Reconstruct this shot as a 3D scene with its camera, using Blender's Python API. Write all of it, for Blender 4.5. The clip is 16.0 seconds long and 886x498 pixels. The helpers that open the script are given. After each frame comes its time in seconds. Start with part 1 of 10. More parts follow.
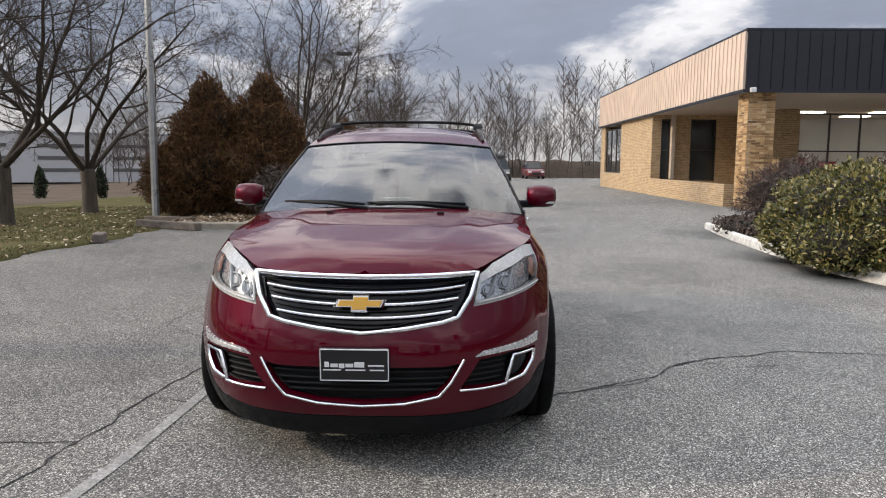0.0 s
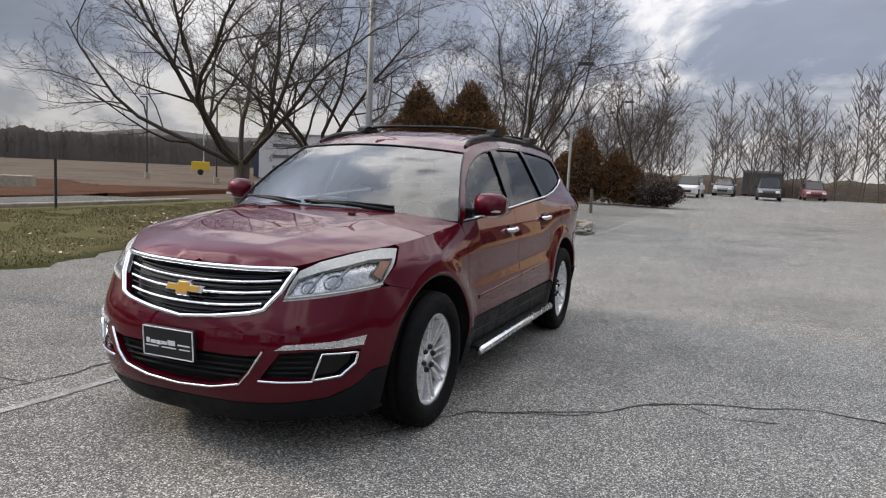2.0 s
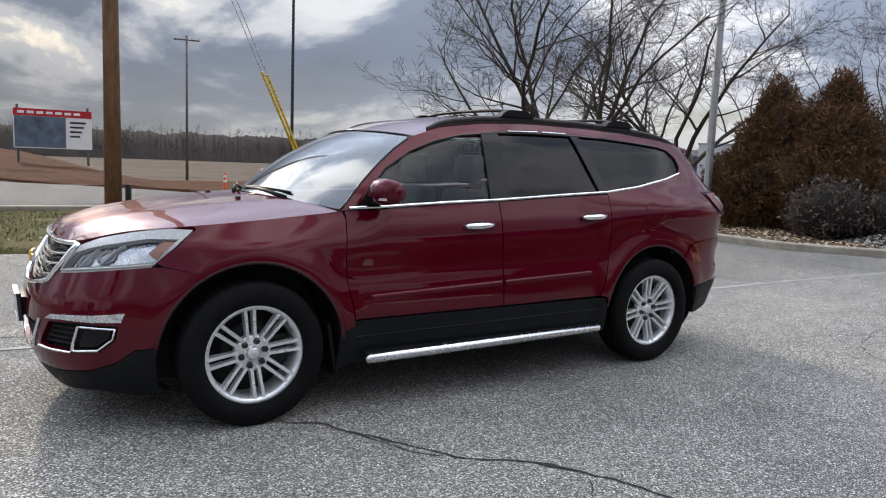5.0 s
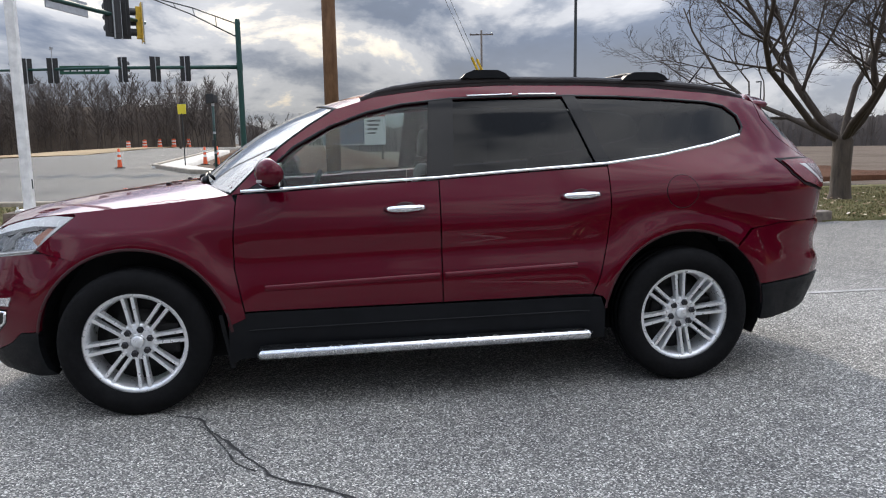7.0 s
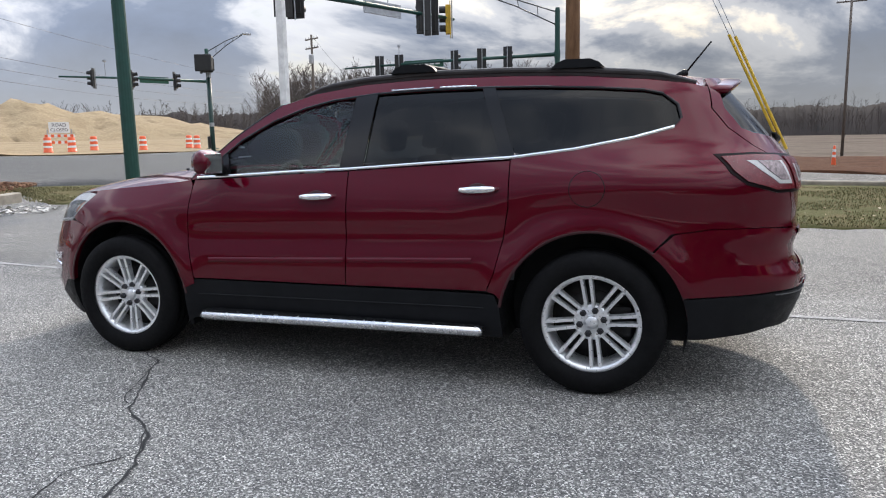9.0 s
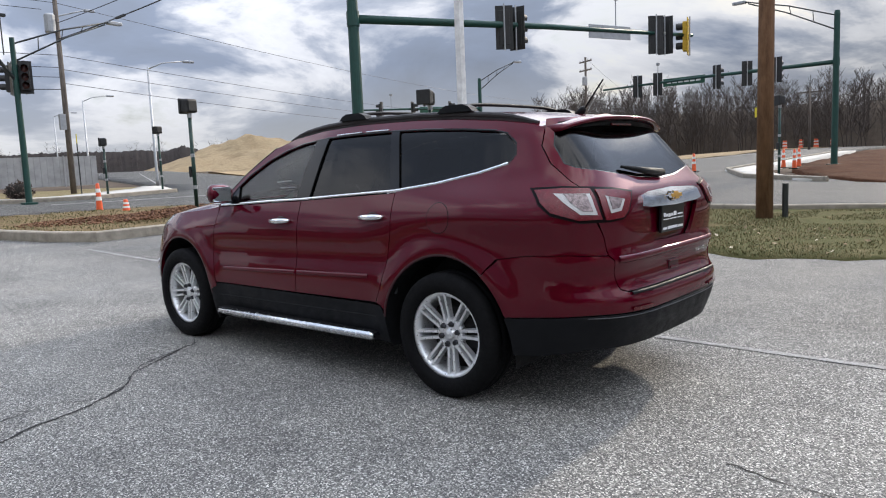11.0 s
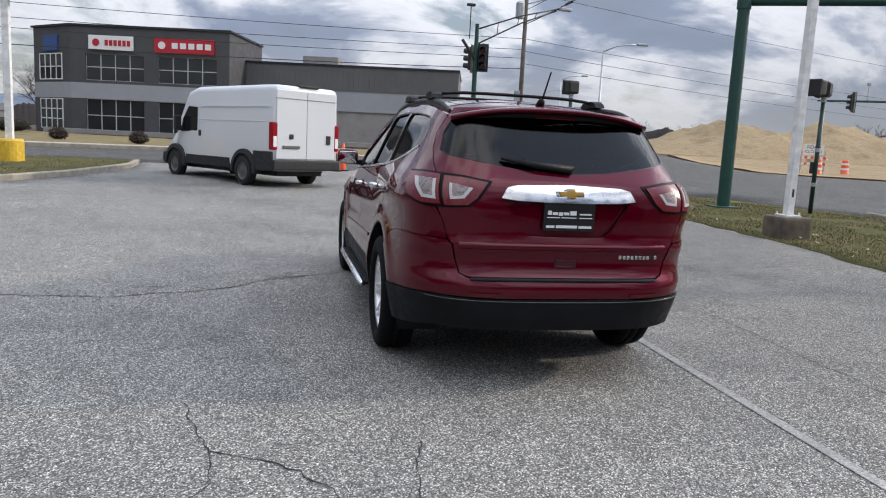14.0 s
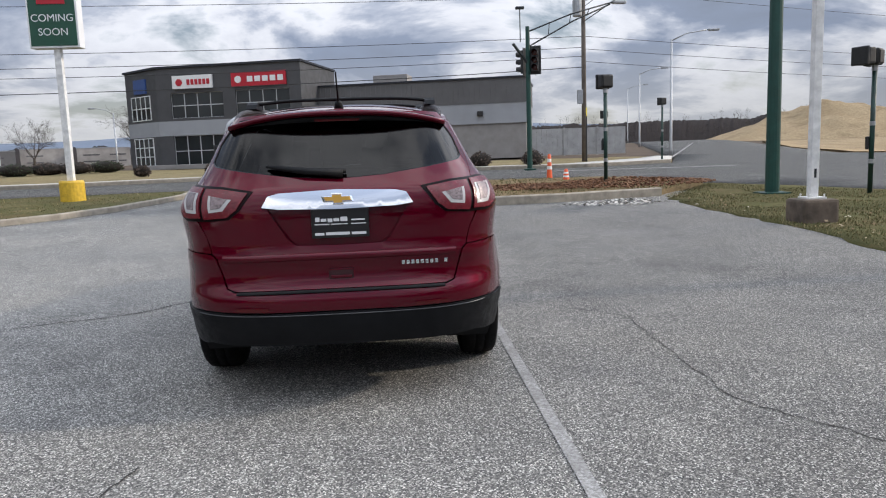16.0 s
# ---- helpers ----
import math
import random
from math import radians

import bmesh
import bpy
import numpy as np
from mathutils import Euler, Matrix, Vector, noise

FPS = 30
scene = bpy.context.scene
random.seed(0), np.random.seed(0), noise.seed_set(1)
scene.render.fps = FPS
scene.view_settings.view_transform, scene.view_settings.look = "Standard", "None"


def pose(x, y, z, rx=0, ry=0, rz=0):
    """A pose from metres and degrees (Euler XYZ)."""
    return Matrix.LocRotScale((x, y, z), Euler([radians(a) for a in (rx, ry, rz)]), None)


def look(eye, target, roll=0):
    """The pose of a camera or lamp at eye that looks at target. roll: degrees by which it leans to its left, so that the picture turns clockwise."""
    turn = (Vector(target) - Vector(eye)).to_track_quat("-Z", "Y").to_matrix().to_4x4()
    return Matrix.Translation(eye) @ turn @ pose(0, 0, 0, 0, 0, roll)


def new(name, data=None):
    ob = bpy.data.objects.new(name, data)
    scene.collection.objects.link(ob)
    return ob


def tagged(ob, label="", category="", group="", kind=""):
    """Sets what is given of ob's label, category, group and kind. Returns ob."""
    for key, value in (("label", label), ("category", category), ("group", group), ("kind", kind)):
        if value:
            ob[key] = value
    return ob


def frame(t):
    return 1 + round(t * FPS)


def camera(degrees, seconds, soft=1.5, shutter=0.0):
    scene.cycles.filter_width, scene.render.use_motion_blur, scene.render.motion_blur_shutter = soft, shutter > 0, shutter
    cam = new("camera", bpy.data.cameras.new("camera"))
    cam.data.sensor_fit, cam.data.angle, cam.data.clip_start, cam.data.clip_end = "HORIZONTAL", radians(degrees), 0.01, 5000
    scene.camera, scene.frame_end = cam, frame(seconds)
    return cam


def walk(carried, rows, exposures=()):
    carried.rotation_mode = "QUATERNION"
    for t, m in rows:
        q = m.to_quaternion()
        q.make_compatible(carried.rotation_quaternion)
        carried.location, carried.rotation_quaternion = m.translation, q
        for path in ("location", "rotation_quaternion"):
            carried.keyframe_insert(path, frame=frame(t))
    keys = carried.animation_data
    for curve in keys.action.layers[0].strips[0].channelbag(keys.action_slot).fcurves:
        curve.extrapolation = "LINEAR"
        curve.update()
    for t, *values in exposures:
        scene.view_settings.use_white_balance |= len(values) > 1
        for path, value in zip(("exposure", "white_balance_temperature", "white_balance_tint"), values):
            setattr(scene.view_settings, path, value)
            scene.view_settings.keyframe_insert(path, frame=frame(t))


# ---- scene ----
cam = camera(62.4, 16.0, soft=1.1)
PATH = [
    (0, (0.445, -5.769, 1.474), (0.4, -3.783, 1.241), 0.4),
    (0.5, (0.907, -5.693, 1.492), (0.79, -3.711, 1.254), 1.8),
    (1, (1.447, -5.626, 1.492), (1.173, -3.659, 1.252), 2.7),
    (1.5, (1.982, -5.486, 1.503), (1.461, -3.569, 1.269), 2.9),
    (2, (2.539, -5.288, 1.487), (1.779, -3.452, 1.263), 2.7),
    (2.5, (3.039, -4.973, 1.469), (2.091, -3.226, 1.244), 2.7),
    (3, (3.521, -4.619, 1.467), (2.416, -2.967, 1.245), 2.6),
    (3.5, (3.931, -4.178, 1.466), (2.661, -2.649, 1.251), 2.5),
    (4, (4.261, -3.716, 1.464), (2.819, -2.348, 1.242), 2.6),
    (6.5, (4.789, -1.071, 1.406), (2.889, -0.511, 1.129), 0.1),
    (7, (4.823, -0.474, 1.401), (2.866, -0.181, 1.109), -0.9),
    (7.5, (4.832, 0.133, 1.401), (2.855, 0.149, 1.096), -1.6),
    (8, (4.842, 0.742, 1.399), (2.879, 0.519, 1.082), -1.7),
    (10.5, (4.385, 3.803, 1.434), (2.773, 2.65, 1.167), -1.5),
    (11, (4.21, 4.381, 1.439), (2.718, 3.071, 1.2), -2.4),
    (11.5, (3.94, 4.942, 1.431), (2.585, 3.489, 1.207), -2.8),
    (12, (3.619, 5.449, 1.429), (2.443, 3.849, 1.191), -2.5),
    (12.5, (3.257, 5.884, 1.444), (2.302, 4.146, 1.185), -1.4),
    (13, (2.763, 6.162, 1.456), (2.024, 4.324, 1.181), 0.7),
    (13.5, (2.225, 6.394, 1.444), (1.661, 4.497, 1.158), 2.7),
    (14, (1.635, 6.509, 1.441), (1.199, 4.579, 1.152), 2.9),
    (14.5, (1.054, 6.585, 1.436), (0.703, 4.636, 1.153), 1.6),
    (15, (0.534, 6.57, 1.441), (0.252, 4.609, 1.169), 0.2),
    (15.5, (0.088, 6.583, 1.432), (-0.131, 4.613, 1.165), -0.9),
    (16, (-0.246, 6.568, 1.417), (-0.404, 4.592, 1.152), -2.0),
]
walk(cam, [(t, look(eye, target, roll)) for t, eye, target, roll in PATH], [(0, -0.08, 6650, 10), (1, -0.12, 6650, 10), (3, -0.06, 6600, 10), (4, -0.02, 6450, 10), (6.5, 0.24, 6200, 10), (8, 0.28, 6200, 10), (10.5, 0.16, 6200, 10), (12.5, -0.05, 6200, 10), (16, -0.12, 6200, 10)])

# ---- world, sun, exposure ----
SUN_EL, SUN_AZ = 25.0, 91.0          # degrees; azimuth counter-clockwise from +y
world = bpy.data.worlds.new("winter_sky")
scene.world = world
world.use_nodes = True
wt = world.node_tree
wt.nodes.clear()


def wnode(kind, operation="", data_type="", blend_type=""):
    nd = wt.nodes.new(kind)
    if data_type:
        nd.data_type = data_type
    if operation:
        nd.operation = operation
    if blend_type:
        nd.blend_type = blend_type
    return nd


def wmath(op, a, b=None, clamp=False):
    nd = wnode("ShaderNodeMath", operation=op)
    nd.use_clamp = clamp
    for i, v in enumerate((a, b)):
        if v is None:
            continue
        if isinstance(v, (int, float)):
            nd.inputs[i].default_value = v
        else:
            wt.links.new(v, nd.inputs[i])
    return nd.outputs[0]


w_out = wnode("ShaderNodeOutputWorld")
w_bg = wnode("ShaderNodeBackground")
w_sky = wnode("ShaderNodeTexSky")
w_sky.sky_type, w_sky.sun_disc = "NISHITA", False
w_sky.sun_elevation, w_sky.sun_rotation = radians(SUN_EL), radians(-SUN_AZ)
w_sky.air_density, w_sky.dust_density = 1.0, 1.5
w_co = wnode("ShaderNodeTexCoord")
w_sep = wnode("ShaderNodeSeparateXYZ")
wt.links.new(w_co.outputs["Generated"], w_sep.inputs[0])
up = wmath("MAXIMUM", w_sep.outputs[2], 0.0)
den = wmath("ADD", up, 0.33)
px = wmath("DIVIDE", w_sep.outputs[0], den)
py = wmath("DIVIDE", w_sep.outputs[1], den)
w_comb = wnode("ShaderNodeCombineXYZ")
wt.links.new(px, w_comb.inputs[0])
wt.links.new(py, w_comb.inputs[1])
w_n1 = wnode("ShaderNodeTexNoise")
w_n1.inputs["Scale"].default_value = 1.55
w_n1.inputs["Detail"].default_value = 7.0
w_n1.inputs["Roughness"].default_value = 0.58
w_n1.inputs["Distortion"].default_value = 0.35
wt.links.new(w_comb.outputs[0], w_n1.inputs["Vector"])
w_n2 = wnode("ShaderNodeTexNoise")
w_n2.inputs["Scale"].default_value = 0.70
w_n2.inputs["Detail"].default_value = 3.0
wt.links.new(w_comb.outputs[0], w_n2.inputs["Vector"])
mixn = wmath("ADD", wmath("MULTIPLY", w_n1.outputs["Fac"], 0.68), wmath("MULTIPLY", w_n2.outputs["Fac"], 0.32))
w_ramp = wnode("ShaderNodeValToRGB")            # cloud brightness, thick to thin
wt.links.new(mixn, w_ramp.inputs[0])
els = w_ramp.color_ramp.elements
els[0].position, els[0].color = 0.41, (1.45, 1.45, 1.49, 1)
els[1].position, els[1].color = 0.64, (0.39, 0.44, 0.54, 1)
for pos, col in ((0.462, (1.20, 1.21, 1.27, 1)), (0.488, (0.78, 0.83, 0.95, 1)), (0.525, (0.46, 0.53, 0.68, 1))):
    e = els.new(pos)
    e.color = col
# thin spots let the blue through
w_gap = wnode("ShaderNodeMapRange")
w_gap.inputs["From Min"].default_value = 0.435
w_gap.inputs["From Max"].default_value = 0.385
wt.links.new(mixn, w_gap.inputs["Value"])
w_mix = wnode("ShaderNodeMix", data_type="RGBA")
w_skyk = wnode("ShaderNodeVectorMath", operation="SCALE")
w_skyk.inputs["Scale"].default_value = 0.12
wt.links.new(w_sky.outputs[0], w_skyk.inputs[0])
wt.links.new(wmath("MULTIPLY", w_gap.outputs[0], 0.8, True), w_mix.inputs["Factor"])
wt.links.new(w_ramp.outputs[0], w_mix.inputs["A"])
wt.links.new(w_skyk.outputs[0], w_mix.inputs["B"])
# a pale band low over the horizon, brighter and warmer towards the sun
w_low = wnode("ShaderNodeMapRange")
w_low.inputs["From Min"].default_value = 0.13
w_low.inputs["From Max"].default_value = 0.0
wt.links.new(w_sep.outputs[2], w_low.inputs["Value"])
w_mix2 = wnode("ShaderNodeMix", data_type="RGBA")
wt.links.new(wmath("MULTIPLY", w_low.outputs[0], 0.6, True), w_mix2.inputs["Factor"])
wt.links.new(w_mix.outputs["Result"], w_mix2.inputs["A"])
w_mix2.inputs["B"].default_value = (1.0, 0.97, 0.90, 1)
glow = wmath("ABSOLUTE", w_sep.outputs[1])          # brighter to the north and south than across
w_tint = wnode("ShaderNodeMix", data_type="RGBA", blend_type="MULTIPLY")
w_tint.inputs["Factor"].default_value = 1.0
wt.links.new(w_mix2.outputs["Result"], w_tint.inputs["A"])
w_gl = wnode("ShaderNodeMix", data_type="RGBA")
wt.links.new(glow, w_gl.inputs["Factor"])
w_gl.inputs["A"].default_value = (0.70, 0.69, 0.665, 1)
w_gl.inputs["B"].default_value = (1.27, 1.27, 1.28, 1)
wt.links.new(w_gl.outputs["Result"], w_tint.inputs["B"])
# the clouds glow where the sun stands behind them
w_sd = wnode("ShaderNodeVectorMath", operation="DOT_PRODUCT")
w_sd.inputs[1].default_value = (-math.sin(radians(SUN_AZ)) * math.cos(radians(SUN_EL)), math.cos(radians(SUN_AZ)) * math.cos(radians(SUN_EL)), math.sin(radians(SUN_EL)))
wt.links.new(w_co.outputs["Generated"], w_sd.inputs[0])
w_high = wnode("ShaderNodeMapRange")
w_high.inputs["From Min"].default_value, w_high.inputs["From Max"].default_value = 0.22, 0.50
wt.links.new(up, w_high.inputs["Value"])
w_sun_glow = wmath("MULTIPLY", wmath("POWER", wmath("MAXIMUM", w_sd.outputs["Value"], 0.0), 6.0), wmath("MULTIPLY", w_high.outputs[0], 3.4))
# a cloudy sky grows brighter overhead
w_dome = wnode("ShaderNodeVectorMath", operation="SCALE")
wt.links.new(w_tint.outputs["Result"], w_dome.inputs[0])
w_rise = wmath("ADD", wmath("ADD", 0.55, wmath("MULTIPLY", up, 0.6)), wmath("MULTIPLY", wmath("MULTIPLY", up, up), 2.1))
wt.links.new(wmath("MULTIPLY", w_rise, wmath("ADD", 1.0, w_sun_glow)), w_dome.inputs["Scale"])
wt.links.new(w_dome.outputs[0], w_bg.inputs["Color"])
w_bg.inputs["Strength"].default_value = 0.86
wt.links.new(w_bg.outputs[0], w_out.inputs[0])

sun = new("sun", bpy.data.lights.new("sun", "SUN"))
sun.data.energy, sun.data.angle, sun.data.color = 2.4, radians(2.0), (1.0, 0.85, 0.66)
sun.matrix_world = look((0, 0, 0), (math.sin(radians(SUN_AZ)) * math.cos(radians(SUN_EL)), -math.cos(radians(SUN_AZ)) * math.cos(radians(SUN_EL)), -math.sin(radians(SUN_EL))))
scene.view_settings.exposure = 0.0

# ---- materials ----
from mathutils import geometry
import collections


class Mat:
    """A small builder of node materials."""

    def __init__(self, name, color, rough=0.6, metal=0.0, spec=0.5):
        self.m = bpy.data.materials.new(name)
        self.m.use_nodes = True
        self.t = self.m.node_tree
        self.b = self.t.nodes["Principled BSDF"]
        self.b.inputs["Base Color"].default_value = (*color, 1)
        self.b.inputs["Roughness"].default_value = rough
        self.b.inputs["Metallic"].default_value = metal
        self.b.inputs["Specular IOR Level"].default_value = spec
        self.co = None

    def node(self, kind, data_type="", blend_type="", feature=""):
        nd = self.t.nodes.new(kind)
        if data_type:
            nd.data_type = data_type
        if blend_type:
            nd.blend_type = blend_type
        if feature:
            nd.feature = feature
        return nd

    def coords(self, world_space=True):
        if self.co is None:
            if world_space:
                self.co = self.node("ShaderNodeNewGeometry").outputs["Position"]
            else:
                self.co = self.node("ShaderNodeTexCoord").outputs["Object"]
        return self.co

    def noise(self, scale, detail=3.0, rough=0.55, stretch=None, distort=0.0):
        nd = self.node("ShaderNodeTexNoise")
        nd.inputs["Scale"].default_value, nd.inputs["Detail"].default_value = scale, detail
        nd.inputs["Roughness"].default_value, nd.inputs["Distortion"].default_value = rough, distort
        src = self.coords()
        if stretch:
            mp = self.node("ShaderNodeMapping")
            mp.inputs["Scale"].default_value = stretch
            self.t.links.new(src, mp.inputs["Vector"])
            src = mp.outputs[0]
        self.t.links.new(src, nd.inputs["Vector"])
        return nd.outputs["Fac"]

    def voronoi(self, scale, feature="F1"):
        nd = self.node("ShaderNodeTexVoronoi", feature=feature)
        nd.inputs["Scale"].default_value = scale
        self.t.links.new(self.coords(), nd.inputs["Vector"])
        return nd

    def ramp(self, fac, stops):
        nd = self.node("ShaderNodeValToRGB")
        self.t.links.new(fac, nd.inputs[0])
        els = nd.color_ramp.elements
        els[0].position, els[0].color = stops[0][0], (*stops[0][1], 1)
        els[1].position, els[1].color = stops[-1][0], (*stops[-1][1], 1)
        for pos, col in stops[1:-1]:
            els.new(pos).color = (*col, 1)
        return nd.outputs[0]

    def mix(self, a, b, fac, blend="MIX"):
        nd = self.node("ShaderNodeMix", data_type="RGBA", blend_type=blend)
        for key, v in (("Factor", fac), ("A", a), ("B", b)):
            if isinstance(v, (int, float)):
                nd.inputs[key].default_value = v
            elif isinstance(v, tuple):
                nd.inputs[key].default_value = (*v, 1)
            else:
                self.t.links.new(v, nd.inputs[key])
        return nd.outputs["Result"]

    def range(self, fac, a, b, c, d):
        nd = self.node("ShaderNodeMapRange")
        for key, v in zip(("From Min", "From Max", "To Min", "To Max"), (a, b, c, d)):
            nd.inputs[key].default_value = v
        self.t.links.new(fac, nd.inputs["Value"])
        return nd.outputs[0]

    def color(self, sock):
        self.t.links.new(sock, self.b.inputs["Base Color"])
        return self

    def rough(self, sock):
        self.t.links.new(sock, self.b.inputs["Roughness"])
        return self

    def bump(self, sock, strength=0.3, dist=0.01):
        nd = self.node("ShaderNodeBump")
        nd.inputs["Strength"].default_value, nd.inputs["Distance"].default_value = strength, dist
        self.t.links.new(sock, nd.inputs["Height"])
        self.t.links.new(nd.outputs[0], self.b.inputs["Normal"])
        return self

    def random(self):
        return self.node("ShaderNodeObjectInfo").outputs["Random"]

    def island(self):
        return self.node("ShaderNodeNewGeometry").outputs["Random Per Island"]

    def set(self, **values):
        for key, v in values.items():
            self.b.inputs[key.replace("_", " ")].default_value = v
        return self


def worn(name, color, rough=0.6, metal=0.0, amount=0.25, scale=6.0, bump=0.15, fine=60.0, spec=0.5):
    """Paint, plastic or metal with grain and a little dirt."""
    k = Mat(name, color, rough, metal, spec)
    dark = tuple(c * (1 - amount) for c in color)
    light = tuple(min(1, c * (1 + amount * 0.6)) for c in color)
    k.color(k.ramp(k.noise(scale, 5), [(0.3, dark), (0.7, light)]))
    k.rough(k.range(k.noise(scale * 2.3, 4), 0.3, 0.7, max(0.02, rough - 0.1), min(1, rough + 0.12)))
    if bump:
        k.bump(k.noise(fine, 3), bump, 0.004)
    return k.m


def smooth_curve(pairs, blur=0.03):
    """A smooth function through rough (place, value) pairs."""
    xs, ys = np.array(pairs, float).T
    grid = np.linspace(xs[0] - 0.4, xs[-1] + 0.4, 1500)
    vals = np.interp(grid, xs, ys)
    half = max(1, int(2.5 * blur / (grid[1] - grid[0])))
    kern = np.exp(-0.5 * (np.arange(-half, half + 1) * (grid[1] - grid[0]) / blur) ** 2)
    vals = np.convolve(np.pad(vals, half, mode="edge"), kern / kern.sum(), mode="valid")
    return lambda v: np.interp(v, grid, vals)


def mesh_of(name, verts, faces, material, smooth=True):
    me = bpy.data.meshes.new(name)
    me.from_pydata([tuple(map(float, v)) for v in verts], [], [tuple(map(int, fc)) for fc in faces])
    me.materials.append(material)
    if smooth:
        me.polygons.foreach_set("use_smooth", [True] * len(me.polygons))
    me.update()
    return me


def child(name, me, parent, label="", m=None):
    ob = new(name, me)
    ob.parent = parent
    if m is not None:
        ob.matrix_basis = m
    if label:
        tagged(ob, label)
    return ob


def part(name, bm, material, parent=None, label="", smooth=False, m=None):
    me = bpy.data.meshes.new(name)
    bmesh.ops.recalc_face_normals(bm, faces=bm.faces)
    bm.to_mesh(me)
    bm.free()
    me.materials.append(material)
    if smooth:
        me.polygons.foreach_set("use_smooth", [True] * len(me.polygons))
    return child(name, me, parent, label, m)


def thing(name, m, label, category, group="", kind=""):
    ob = new(name)
    ob.matrix_basis = m
    ob.empty_display_size = 0.1
    return tagged(ob, label, category, group, kind)


def box(bm, x0, x1, y0, y1, z0, z1, bevel=0.0, m=None):
    made = bmesh.ops.create_cube(bm, size=1.0)
    vs = made["verts"]
    for v in vs:
        v.co = Vector(((x0 + x1) / 2 + v.co.x * (x1 - x0), (y0 + y1) / 2 + v.co.y * (y1 - y0), (z0 + z1) / 2 + v.co.z * (z1 - z0)))
    if bevel:
        es = list({e for v in vs for e in v.link_edges})
        out = bmesh.ops.bevel(bm, geom=es, offset=bevel, segments=2, affect="EDGES", profile=0.6)
        vs = list({v for fc in out["faces"] for v in fc.verts} | {v for v in vs if v.is_valid})
    if m is not None:
        bmesh.ops.transform(bm, matrix=m, verts=vs)
    return vs


def tube(bm, pts, radii, sides=8, caps=True):
    """A round bar along points."""
    pts = [Vector(p) for p in pts]
    if isinstance(radii, (int, float)):
        radii = [radii] * len(pts)
    radii = [float(r) for r in radii]
    rings, side = [], None
    for i, p in enumerate(pts):
        d = (pts[min(i + 1, len(pts) - 1)] - pts[max(i - 1, 0)]).normalized()
        if side is None:
            side = d.orthogonal().normalized()
        side = (side - d * side.dot(d)).normalized()
        other = d.cross(side)
        rings.append([bm.verts.new(p + radii[i] * (math.cos(a) * side + math.sin(a) * other)) for a in (2 * math.pi * k / sides for k in range(sides))])
    for a, b in zip(rings, rings[1:]):
        for k in range(sides):
            bm.faces.new((a[k], a[(k + 1) % sides], b[(k + 1) % sides], b[k]))
    if caps:
        bm.faces.new(rings[0][::-1])
        bm.faces.new(rings[-1])


def turned(bm, profile, sides=32, axis="z", m=None):
    """A body of revolution from (radius, height) pairs."""
    rings = []
    for r, h in profile:
        ring = []
        for k in range(sides):
            a = 2 * math.pi * k / sides
            c, s = r * math.cos(a), r * math.sin(a)
            co = Vector((c, s, h)) if axis == "z" else Vector((h, c, s))
            ring.append(bm.verts.new(m @ co if m is not None else co))
        rings.append(ring)
    for a, b in zip(rings, rings[1:]):
        for k in range(sides):
            bm.faces.new((a[k], a[(k + 1) % sides], b[(k + 1) % sides], b[k]))
    return rings


def prism(bm, outline, z0, z1, m=None):
    """An upright block over a flat outline."""
    lo = [bm.verts.new((x, y, z0)) for x, y in outline]
    hi = [bm.verts.new((x, y, z1)) for x, y in outline]
    bm.faces.new(lo[::-1])
    bm.faces.new(hi)
    n = len(outline)
    for k in range(n):
        bm.faces.new((lo[k], lo[(k + 1) % n], hi[(k + 1) % n], hi[k]))
    if m is not None:
        bmesh.ops.transform(bm, matrix=m, verts=lo + hi)


def inside(px, py, loop):
    """Which points lie inside a closed outline."""
    loop = np.asarray(loop, float)
    res = np.zeros(len(px), bool)
    x1, y1 = loop[-1]
    for x2, y2 in loop:
        hit = (y1 > py) != (y2 > py)
        with np.errstate(divide="ignore", invalid="ignore"):
            cut = (x2 - x1) * (py - y1) / (y2 - y1) + x1
        res ^= hit & (px < cut)
        x1, y1 = x2, y2
    return res


def dense(loop, step):
    out = []
    for (x1, y1), (x2, y2) in zip(loop, list(loop[1:]) + [loop[0]]):
        n = max(1, int(math.hypot(x2 - x1, y2 - y1) / step))
        out += [(x1 + (x2 - x1) * k / n, y1 + (y2 - y1) * k / n) for k in range(n)]
    return out


